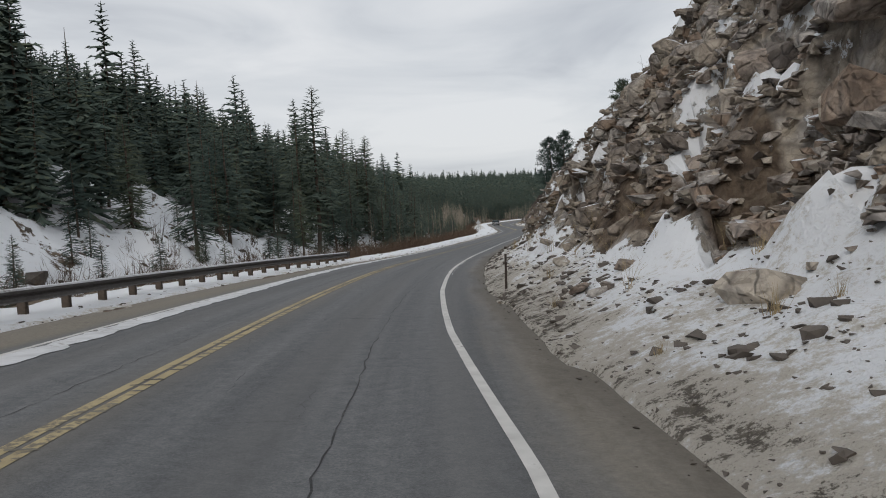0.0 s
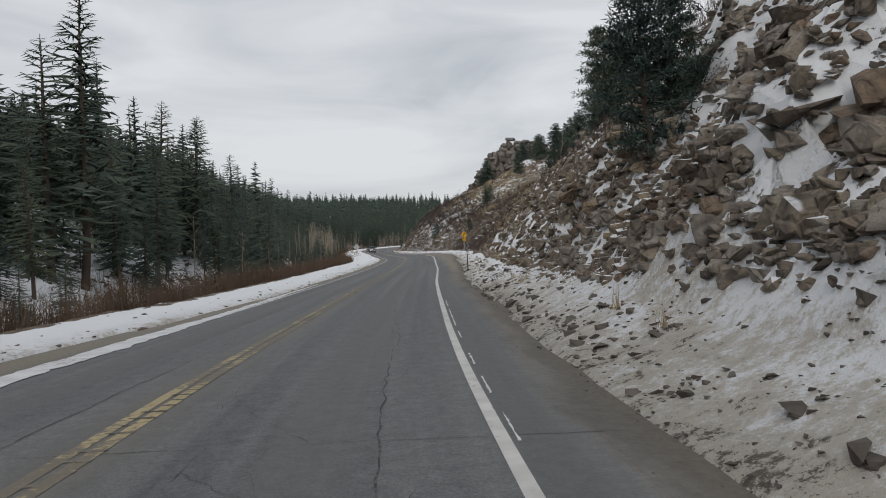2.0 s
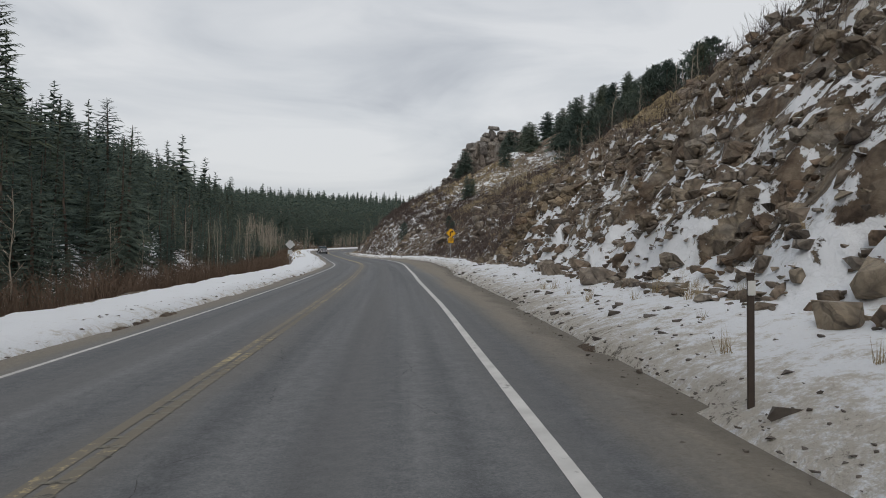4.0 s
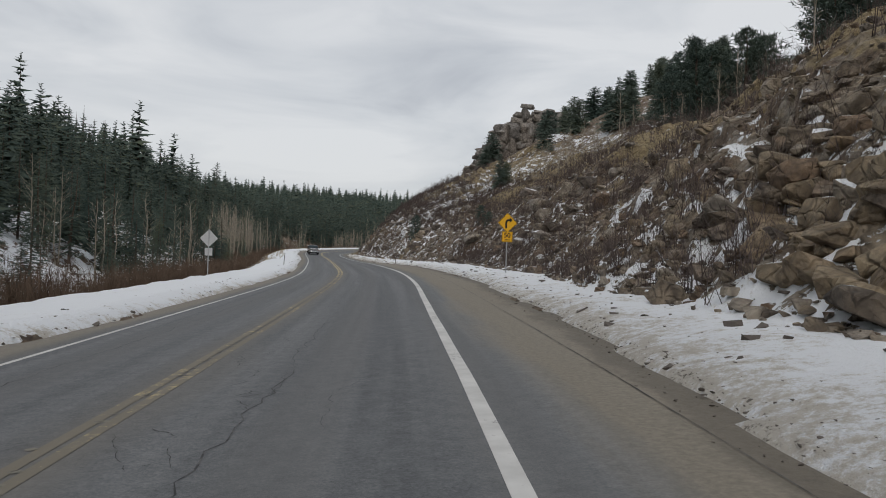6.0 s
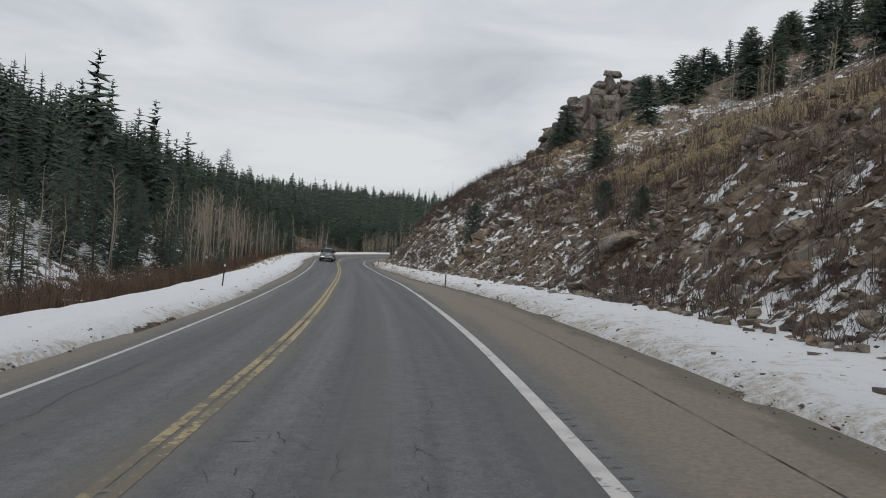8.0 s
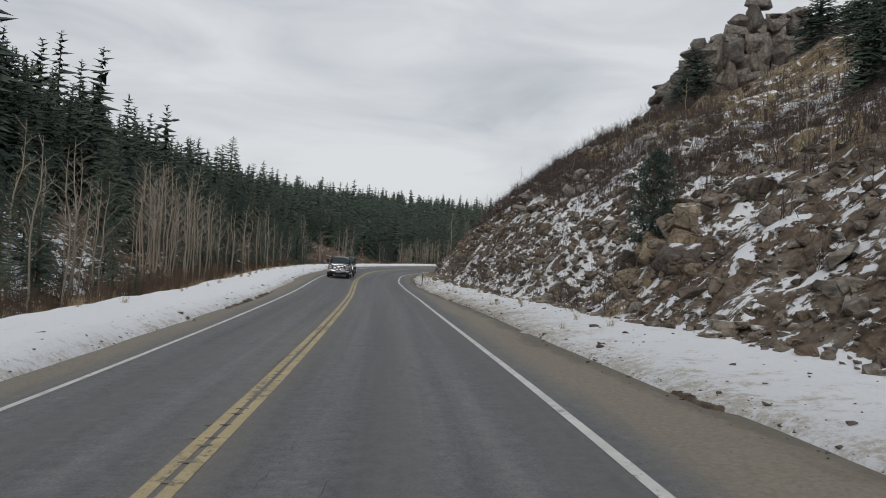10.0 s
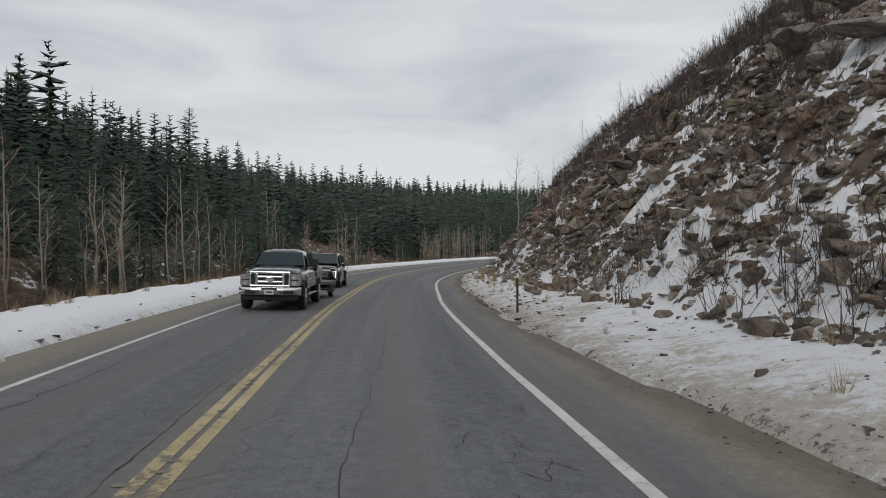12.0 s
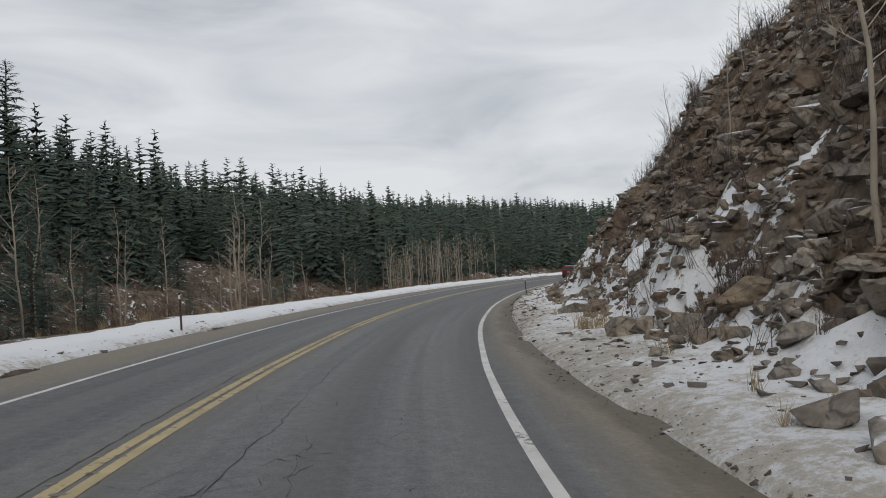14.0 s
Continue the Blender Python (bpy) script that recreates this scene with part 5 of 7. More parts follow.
# the great blocks of the outcrops
high_blocks = []
for s_mid, o_mid, ds, do, n, low, high in ((64, 10.0, 4.0, 1.8, 16, 0.35, 0.75), (115, 10.6, 5.0, 2.0, 46, 0.4, 1.0), (121, 11.6, 4.0, 2.0, 34, 0.45, 1.05), (201, 11.6, 2.5, 1.4, 16, 0.7, 1.4), (12, 12.0, 8, 2.6, 70, 0.6, 1.3), (12, 17.0, 9, 4.0, 110, 0.8, 1.8), (24, 10.5, 5, 2.0, 40, 0.5, 1.2), (28, 16.0, 8, 3.5, 70, 0.6, 1.3), (44, 11.0, 7, 2.5, 22, 0.35, 0.75),
                                          (150, 14, 12, 3, 16, 0.6, 1.3), (175, 14, 12, 3.5, 14, 0.6, 1.4), (237, 13, 5, 3.0, 10, 0.5, 0.9), (258, 12, 5, 3, 8, 0.5, 1.0), (85, 12, 12, 4, 14, 0.45, 0.95)):
    for _ in range(n):
        s, o = s_mid + rng.normal(0, ds * 0.6), max(o_mid + rng.normal(0, do * 0.7), float(along(TOE_R, s_mid)) + (2.8 if s_mid > 225 or s_mid < 20 else 1.9))
        if o < 12.0 and 105 < s_mid < 125 and rng.uniform() < 0.7:
            boulder(s, o, rng.uniform(low, high), 0.3, 1.0, "pale tan angular block jutting from the rocky slope", tan_meshes)
        elif o < 12.0:
            boulder(s, o, rng.uniform(low, high), 0.32)
        else:
            high_blocks.append((s, o, rng.uniform(low, high)))
s, o, size = np.array(high_blocks).T * np.array([[1], [1], [UNIT]])
x, y, z = ground_at(s, o)
v, f = scatter(big_stones, x, y, z + size * 0.1, size * 1.1, rng.uniform(0, 6.28, len(s)), rng, rng.uniform(0.7, 1.1, len(s)), (rng.normal(0, 0.2, len(s)), rng.normal(0, 0.2, len(s))))
thing("cliff_blocks", mesh_of("cliff_blocks", v, f, False, (rubble_mat,)), "jointed grey brown blocks high on the rock slope", "rocks", kind="stuff")
# broken rubble over the whole slope, thin where snow fills the gullies and on bare soil
STONY = ((-60, 1.0), (60, 1.0), (125, 0.9), (150, 0.75), (190, 0.75), (215, 1.0), (240, 0.95), (262, 0.8), (320, 0.6))
for name, count, kinds, low, high, mean in (("rubble", 14000, mid_stones, 0.34, 1.15, 8.0), ("gravel_rubble", 38000, small_stones, 0.15, 0.5, 7.0)):
    s = rng.uniform(-8, 312, count)
    d = rng.exponential(mean, count)
    o = along(TOE_R, s) - 0.3 + d
    steep = np.where(d * along(RISE_R, s) < along(KNEE_R, s) + 2, 1.0, 0.42)
    keep = (d < 50) & (rng.uniform(size=count) < along(STONY, s) * steep * (1 - 0.62 * drift(s, o)) * (1 - 0.8 * lying(s, o)) * (1 - np.where(s < 30, 0.85 if name == "rubble" else 0.2, 0.3) * dirt(s, o)) * np.where(s < 16, np.clip((d - 1.2) / 1.0, 0.03, 1), np.where(s < 58, np.clip((d - np.where(s > 30, 0.0, 0.4)) / 0.6, 0.06, 1) * np.where(s > 30, 0.4, 0.35 if name == "rubble" else 1.0), 1.0)))
    s, o, d = s[keep], o[keep], d[keep]
    x, y, z = ground_at(s, o)
    size = np.clip((rng.pareto(2.4, len(s)) * 0.5 + 1) * low, low, high) * (1 + d / 60) * UNIT * along(((-60, 0.95), (26, 0.95), (32, 0.6), (38, 0.5), (56, 0.5), (70, 0.72), (100, 0.75), (195, 0.75), (208, 0.58), (236, 0.6), (250, 0.75), (540, 0.72)), s)
    v, f = scatter(kinds, x, y, z + size * np.where(s < 60, -0.02, 0.1), size, rng.uniform(0, 6.28, len(s)), rng, rng.uniform(0.55, 1.1, len(s)), (rng.normal(0, 0.3, len(s)), rng.normal(0, 0.3, len(s))))
    thing(name, mesh_of(name, v, f, False, (rubble_mat,)), "broken brown rubble with snow between the stones", "rubble", kind="stuff")
# shattered rock at the first bend
n = 15000
s, d = rng.uniform(0, 58, n), 0.7 + 15 * rng.beta(1.0, 2.2, n)
d = np.where(s > 30, d - 0.5, d)
o = along(TOE_R, s) + d
k = rng.uniform(size=n) < (1 - 0.6 * drift(s, o)) * (1 - 0.4 * dirt(s, o)) * np.where(s > 37, 0.4, 1.0)
s, o = s[k], o[k]
x, y, z = ground_at(s, o)
size = np.clip((rng.pareto(2.6, len(s)) * 0.5 + 1) * along(((0, 0.26), (22, 0.24), (34, 0.2), (60, 0.17)), s), 0.14, 0.8)
v, f = scatter(small_stones, x, y, z + size * np.where(s < 34, 0.35, 0.1), size, rng.uniform(0, 6.28, len(s)), rng, rng.uniform(0.5, 1.0, len(s)), (rng.normal(0, 0.35, len(s)), rng.normal(0, 0.35, len(s))))
more = rng.uniform(17, 60, 4600)
d = np.where(more < 34, 1.3, 0.0) + 7 * rng.beta(1.0, 2.0, 4600)
size2 = np.clip((rng.pareto(2.1, 4600) * 0.5 + 1) * 0.2, 0.18, 0.7)
x, y, z = ground_at(more, along(TOE_R, more) + d)
low_v, low_f = scatter(mid_stones, x, y, z + size2 * np.where(more < 34, 0.3, 0.05), size2, rng.uniform(0, 6.28, 4600), rng, rng.uniform(0.55, 1.0, 4600), (rng.normal(0, 0.3, 4600), rng.normal(0, 0.3, 4600)))
v, f = gather([(v, f), (low_v, low_f)])
thing("shattered_rock", mesh_of("shattered_rock", v, f, False, (rubble_mat,)), "shattered grey rock with snow on its ledges", "rubble", kind="stuff")
# the same broken rock at the last bend
n = 24000
s, d = rng.uniform(206, 292, n), 0.5 + 14 * rng.beta(1.0, 1.9, n)
o = along(TOE_R, s) + d
k = rng.uniform(size=n) < (1 - 0.5 * drift(s, o)) * (1 - 0.95 * lying(s, o)) * np.clip(d / 1.2, 0.1, 1) * along(((206, 0.2), (224, 0.22), (237, 0.6), (256, 0.65), (266, 0.35), (292, 0.15)), s)
s, o = s[k], o[k]
x, y, z = ground_at(s, o)
size = np.clip((rng.pareto(2.2, len(s)) * 0.5 + 1) * 0.23, 0.2, 1.0)
v, f = scatter(mid_stones, x, y, z + size * 0.08, size, rng.uniform(0, 6.28, len(s)), rng, rng.uniform(0.5, 1.0, len(s)), (rng.normal(0, 0.35, len(s)), rng.normal(0, 0.35, len(s))))
thing("broken_rock", mesh_of("broken_rock", v, f, False, (rubble_mat,)), "heaped brown broken rock at the foot of the mountainside", "rubble", kind="stuff")
# great slabs between the brush above it
for s, o, size, flat in ((222.7, 13.4, 1.5, 0.95), (224.4, 14.3, 1.2, 0.9), (221.0, 13.8, 1.0, 0.9), (228.5, 11.7, 1.5, 0.5), (226.8, 11.9, 1.6, 0.45), (230.4, 12.1, 1.3, 0.5), (233.8, 12.7, 1.5, 0.6), (225.8, 16.0, 1.6, 0.5), (229.0, 15.4, 1.5, 0.5), (234.2, 15.3, 1.2, 0.6), (219.0, 15.6, 1.6, 0.5)):
    boulder(s, o, size, 0.3, flat, "great grey slab with snow above it, among dark brush", crag_meshes)
# dark rocks on the snowy bank below the woods
n = 420
s, o = rng.uniform(0, 200, n), -11.5 - rng.gamma(2.0, 4.0, n)
x, y, z = ground_at(s, o)
size = np.clip((rng.pareto(2.2, n) * 0.5 + 1) * 0.35, 0.35, 1.9)
v, f = scatter(mid_stones, x, y, z + size * 0.05, size, rng.uniform(0, 6.28, n), rng, rng.uniform(0.5, 0.9, n))
thing("bank_rocks", mesh_of("bank_rocks", v, f, False, (clod_mat,)), "dark rocks on the snowy bank below the conifers", "rocks", kind="stuff")
# crumbs of rock and frozen clods on the verge
n = 24000
s = rng.uniform(0, 310, n)
er, toe = along(EDGE_R, s), along(TOE_R, s)
o = er + 0.15 + (toe + 0.8 - er) * rng.beta(1.1, 1.3, n)
keep = rng.uniform(size=n) < along(((-60, 1), (60, 1), (75, 0.3), (105, 0.15), (140, 0.08), (215, 0.1), (232, 0.25), (250, 0.35), (310, 0.5)), s) * np.clip((fbm(s / 1.6, o / 0.8, 67) - 0.4) / 0.12, 0.12, 1.2)
s, o = s[keep], o[keep]
x, y, z = ground_at(s, o)
size = np.clip(rng.pareto(2.3, len(s)) * 0.065 + 0.035, 0.035, 0.26)
v, f = scatter(small_stones, x, y, z, size, rng.uniform(0, 6.28, len(s)), rng, rng.uniform(0.5, 1.0, len(s)))
thing("verge_stones", mesh_of("verge_stones", v, f, False, (clod_mat,)), "small dark stones and clods in dirty snow", "stones", kind="stuff")
# loose gravel where the shoulder runs out
n = 5500
s = rng.uniform(0, 300, n)
o = along(EDGE_R, s) + 0.12 - rng.exponential(0.14, n) + rng.exponential(0.16, n)
x, y, z = ground_at(s, o)
size = np.clip(rng.pareto(3.0, n) * 0.03 + 0.018, 0.018, 0.09)
v, f = scatter(small_stones, x, y, np.maximum(z, spot(s, o)[2]), size, rng.uniform(0, 6.28, n), rng, rng.uniform(0.5, 0.9, n))
thing("shoulder_gravel", mesh_of("shoulder_gravel", v, f, False, (clod_mat,)), "loose dark gravel along the edge of the asphalt", "gravel", kind="stuff")
# dirty crumbs along the ploughed bank
n = 1301
s = rng.uniform(-5, 290, n)
o = along(EDGE_L, s) + 0.1 - rng.gamma(1.3, 0.35, n)
x, y, z = ground_at(s, o)
size = np.clip(rng.pareto(2.6, n) * 0.05 + 0.03, 0.03, 0.2)
v, f = scatter(small_stones, x, y, z, size, rng.uniform(0, 6.28, n), rng, rng.uniform(0.4, 0.8, n))
thing("bank_crumbs", mesh_of("bank_crumbs", v, f, False, (clod_mat,)), "dirty crumbs along the edge of the ploughed snow bank", "stones", kind="stuff")
# the crag high on the slope
crag = holder("rock_outcrop", "tall jointed grey crag on the skyline of the slope", "outcrop")
CREST = ((28.5, 0.8), (30, 3.0), (31.2, 5.2), (32.6, 5.6), (34, 7.0), (36, 9.0), (37.2, 10.8), (39.0, 11.4), (39.8, 10.0), (42, 9.6), (45, 7.5), (48, 5.0), (52, 3.0))
for o in np.arange(28.5, 52.5, 1.2):
    crest = float(along(CREST, o)) * rng.uniform(0.94, 1.05)
    for s in (257.5, 259.5, 261.5, 263.5):
        s, at = s + rng.uniform(-0.7, 0.7), o + rng.uniform(-0.45, 0.45)
        x, y, z = ground_at(s, at)
        up, reach = -0.8, crest * rng.uniform(0.72, 1.0)
        while up < reach:
            w, tall = rng.uniform(1.8, 3.0) * (1.15 - 0.3 * max(0.0, up) / 10), min(rng.uniform(2.2, 4.6), max(1.0, reach - up + 0.5))
            part("rock_block", crag_meshes[rng.integers(0, 14)], None, crag, m=pose(float(x) + rng.uniform(-0.3, 0.3), float(y) + rng.uniform(-0.3, 0.3), float(z) + up + tall * 0.4, *rng.uniform(-7, 7, 2), rng.uniform(0, 360)) @ Matrix.Diagonal((w, w, tall * 1.25, 1)))
            up += tall * 0.8

# ---- woods ----
tree_kinds = [conifer(1, 118, 8, 0.2, 0.03, 1, 0, 0.1, 0.062), conifer(2, 114, 8, 0.23, 0.04, 1, 0, 0.1, 0.06), conifer(3, 108, 8, 0.175, 0.1, 1, 0.05, 0.1, 0.064), conifer(5, 118, 8, 0.19, 0.03, 1, 0, 0.1, 0.062)]
tall_kinds = [conifer(4, 112, 8, 0.165, 0.2, 1, 0.06, 0.11, 0.064), conifer(6, 106, 8, 0.175, 0.28, 1, 0.08, 0.11, 0.064), conifer(7, 112, 8, 0.185, 0.14, 1, 0.04, 0.11, 0.064)]
edge_kinds = [conifer(11, 84, 3, 0.2, 0.03, 1.25), conifer(12, 80, 3, 0.22, 0.05, 1.25), conifer(13, 80, 3, 0.175, 0.12, 1.25, 0.05)]
pine_kinds = [round_pine(21, 110, 34, 0.33, 0.04), round_pine(22, 104, 34, 0.3, 0.08), round_pine(23, 110, 34, 0.34, 0.03)]
far_kinds = [conifer(31, 56, 1, 0.21, 0.04, 1.6, 0, 0.12), conifer(32, 54, 1, 0.19, 0.08, 1.6, 0, 0.12), conifer(33, 56, 1, 0.23, 0.03, 1.6, 0, 0.12), conifer(34, 52, 1, 0.18, 0.12, 1.6, 0.05, 0.12)]
hill_kinds = [conifer(35, 120, 8, 0.33, 0.02, 1.1, 0, 0.2, 0.08), conifer(36, 120, 8, 0.36, 0.03, 1.1, 0, 0.2, 0.08), conifer(37, 112, 8, 0.28, 0.04, 1.1, 0.04, 0.16, 0.08)]
dim_kinds = [conifer(41, 32, 0, 0.23, 0.04, 3.2, 0, 0.15), conifer(42, 30, 0, 0.2, 0.06, 3.2, 0, 0.15), conifer(43, 32, 0, 0.25, 0.03, 3.2, 0, 0.15)]
aspen_kinds = [bare_tree(50 + k, 18, 4) for k in range(6)]
shrub_kinds = [shrub(60 + k, 8, 2) for k in range(8)]
willow_kinds = [shrub(70 + k, 13, 2, 0.45) for k in range(5)]
tuft_kinds = [tuft(80 + k, 22) for k in range(4)]


def tree_model(name, kind, label, category, group, bark, needles):
    ob = holder(name, label, category, group)
    part("trunk", mesh_of("trunk", *kind[0], True, (bark,)), None, ob)
    part("crown", mesh_of("crown", *kind[1], False, (needles,)), None, ob)
    return ob


def grow(models, s, o, tall, sink=0.25):
    """Plants copies of the models; the first of each model is the model itself."""
    for k in range(len(s)):
        j = int(rng.integers(0, len(models)))
        x, y, z = ground_at(s[k], o[k])
        m = pose(float(x), float(y), float(z) - sink, rng.normal(0, 1.2), rng.normal(0, 1.2), rng.uniform(0, 360))
        size = Vector((tall[k] * rng.uniform(0.9, 1.15), tall[k] * rng.uniform(0.9, 1.15), tall[k]))
        if models[j][1]:
            copy_thing(models[j][0], m).scale = size
        else:
            models[j][0].matrix_basis = m
            models[j][0].scale = size
            models[j][1] = True


def spaced(s, o, gap):
    """Drops the points that stand too near to an earlier one."""
    taken, out = {}, []
    for k in range(len(s)):
        c = (int(s[k] // gap), int(o[k] // gap))
        if c in taken:
            continue
        taken[c] = True
        out.append(k)
    return np.array(out)


rng = np.random.default_rng(8)
spruces = [[tree_model("spruce_tree", k, "tall dark green spruce on the snowy wooded slope", "tree", "conifers of the wooded slope", bark_mat, needle_mat), False] for k in tree_kinds]
tall_spruces = [[tree_model("spruce_tree", k, "tall dark conifer with bare lower trunk on the snowy slope", "tree", "conifers of the wooded slope", bark_mat, needle_mat), False] for k in tall_kinds]
s = rng.uniform(26, 345, 3200)
o = -rng.uniform(14.5, 31, 3200)
o = o - 3.0 * np.clip((110 - s) / 40, 0, 1)
k = spaced(s, o, 2.3)
k = k[fbm(s[k] / 9, o[k] / 9, 101) > 0.41][:430]
tall = np.clip(rng.normal(10.6, 2.6, len(k)), 4.0, 16) * along(((-60, 0.8), (40, 0.95), (60, 1.12), (128, 1.08), (150, 0.75), (200, 0.75), (240, 0.85), (270, 0.9), (310, 0.7), (345, 0.6)), s[k]) * (0.66 + 0.36 * np.clip((-o[k] - 15) / 12, 0, 1))
front = np.argsort(-o[k])[:185]
rest = np.argsort(-o[k])[185:]
near = rng.uniform(size=len(front)) < along(((-60, 0.65), (110, 0.6), (140, 0.2), (345, 0.15)), s[k][front])
lot = (np.sin(s[k][front] * 12.99 + o[k][front] * 78.23) * 437.58) % 1
stays = (s[k][front] < 18) | (s[k][front] > 84) | (o[k][front] < -21) | (lot < 0.3)
front, near = front[stays], near[stays]
grow(tall_spruces, s[k][front][near], o[k][front][near], tall[front][near])
grow(spruces, s[k][front][~near], o[k][front][~near], tall[front][~near])
behind = (s[k][rest], o[k][rest], tall[rest])
# single trees that stand out above the others
TALL = np.array([(82.4, -18.6, 18.8), (80.2, -19.6, 15.5), (114.0, -21.1, 16.3), (117.6, -22.1, 17.2), (115.4, -23.0, 15.0), (111.9, -24.2, 17.8), (149.0, -24.7, 16.7), (124.8, -16.3, 10.5), (128.0, -17.2, 9.8), (250.5, -34.4, 19.9), (300.5, -35.0, 17.8), (313.0, -41.3, 23.2), (334.4, -43.8, 16.8), (358.0, -50.4, 16.0)])
grow(tall_spruces, TALL[:, 0], TALL[:, 1], UNIT * (TALL[:, 2] - land(TALL[:, 0], TALL[:, 1])) + 0.25)
s, o = rng.uniform(20, 130, 44), -rng.uniform(12.0, 20, 44)
grow(spruces, s, o, rng.uniform(1.2, 4.5, 44), 0.1)
s, o = rng.uniform(205, 335, 28), -rng.uniform(11.5, 16, 28)
grow(spruces, s, o, rng.uniform(2.0, 6.0, 28), 0.1)
grow(spruces, (273.0, 274.6, 276.5, 281.0), (-10.9, -12.6, -11.6, -12.2), (8.8, 8.0, 6.0, 6.5), 0.1)


def forest(name, kinds, s, o, tall, label):
    x, y, z = ground_at(s, o)
    turn = rng.uniform(0, 6.28, len(s))
    st = np.random.default_rng(3)
    crowns = scatter([q[1] for q in kinds], x, y, z - 0.3, tall * rng.uniform(0.9, 1.2, len(s)), turn, st, tall / tall)
    if name == "far_forest":
        thing(name, mesh_of(name, *crowns, False, (needle_far,)), label, "forest", kind="stuff")
        return
    st = np.random.default_rng(3)
    trunks = scatter([q[0] for q in kinds], x, y, z - 0.3, tall, turn, st)
    thing(name, mesh_of(name, *crowns, False, (needle_far,)), label, "forest", kind="stuff")
    thing(name + "_trunks", mesh_of(name + "_trunks", *trunks, True, (bark_mat,)), "grey brown trunks of dense conifer forest", "forest", kind="stuff")


forest("edge_forest", edge_kinds, *behind, "dark conifers behind the first trees of the snowy slope")
n = 15000
s, o = rng.uniform(-20, 420, n), -(19 + rng.exponential(26, n))
k = spaced(s, o, 2.25)
k = k[(o[k] > -58) & ((o[k] < -29) | (s[k] > 320) | (s[k] < 28))]
tall = np.clip(rng.normal(8.6, 1.7, len(k)), 4.5, 12.5) * np.where(rng.uniform(size=len(k)) < 0.05, 1.35, 1.0)
forest("near_forest", far_kinds, s[k], o[k], tall * along(((-60, 0.95), (200, 1.0), (220, 1.08), (250, 1.36), (290, 1.2), (320, 1.0), (420, 0.85)), s[k]), "dense dark conifer forest on a snowy slope")
n = 11000
s, o = rng.uniform(30, 540, n), -54 - 350 * rng.uniform(0, 1, n) ** 1.7
k = spaced(s, o, 3.9)
k = k[(s[k] > 150) | (o[k] > -110)]
k = k[(o[k] > -130) | (rng.uniform(size=len(k)) < 0.7)]
forest("far_forest", dim_kinds, s[k], o[k], np.clip(rng.normal(8.2, 1.6, len(k)), 4.5, 12) * np.where(rng.uniform(size=len(k)) < 0.04, 1.3, 1.0), "distant dark conifer forest along the ridge")

# conifers on the rock slope
pines = [[tree_model("pine_tree", k, "bushy dark green pine rooted in the rock slope", "tree", "pines of the rock slope", bark_mat, needle_mat), False] for k in pine_kinds]
PINES = [(51.6, 8.1, 4.4), (52.4, 8.9, 3.8), (53.2, 9.7, 3.2), (90.5, 16.0, 8.0), (92.0, 18.0, 7.6), (94.5, 17.0, 6.4), (97, 19.5, 7), (103, 23, 7), (158, 26.5, 8), (160, 28, 8.5), (157, 29.5, 8), (162, 30, 8), (164, 27.5, 7), (161, 33, 8.5), (167, 31, 7.5), (150, 31, 9), (152, 33.5, 9.5), (148, 33, 9), (146, 35.5, 9), (154, 35.5, 9), (143, 34, 8), (149, 38, 9.5), (156, 39, 9), (202.0, 10.9, 4.2), (180, 14.5, 2.4), (172, 13.6, 2.0)]
grow(pines, *np.array(PINES).T)
hill_spruces = [[tree_model("spruce_tree", k, "dark bushy spruce on the skyline of the rock slope", "tree", "conifers above the rock slope", bark_mat, needle_mat), False] for k in hill_kinds]
HILL = [(246, 42.2, 7), (250.4, 52.9, 7.9), (248.5, 46.5, 5.9), (253.5, 33, 7.8), (252.5, 31.6, 5.5), (271.5, 66, 8.4), (264.5, 62, 7.6), (262, 33.5, 7.8), (265, 36, 6.9), (257, 47, 5.9), (262, 50, 6.7), (258, 58, 6.7), (250, 60, 7.6), (246, 63, 8),
        (249, 66, 8.4), (243, 67, 7.6), (240, 70, 8.4), (254, 69, 8.4), (260, 70, 8.4), (247, 72, 8.8), (236, 73, 7.6), (233, 69, 6.7), (266, 74, 8.4), (274, 73, 8.4), (280, 76, 9.2), (256, 76, 9.2), (244, 77, 8.4), (228, 76, 7.6),
        (270, 57, 5.9), (276, 62, 6.7), (209.5, 23.8, 5.4), (211, 25, 4.2), (230.2, 37.2, 7.2), (238.3, 44.9, 7.6), (235, 45, 7.2), (224.2, 48.1, 7.9), (222.6, 49.5, 7.6), (219, 52.6, 7.7), (216.4, 53.4, 7.2), (211, 54, 7.6), (206, 52.6, 7.7), (203, 51, 7.9),
        (198, 51.2, 8.2)]
grow(hill_spruces, *np.array(HILL).T)

# leafless aspens
rng = np.random.default_rng(14)


def aspen_model(k):
    ob = holder("aspen_tree", "leafless pale-barked aspen among brown willow scrub", "tree", "bare aspens")
    part("trunk", mesh_of("aspen_trunk", *aspen_kinds[k][0], True, (aspen_mat,)), None, ob)
    part("crown", mesh_of("aspen_crown", *aspen_kinds[k][1], False, (aspen_mat,)), None, ob, "bare twiggy crown")
    return ob


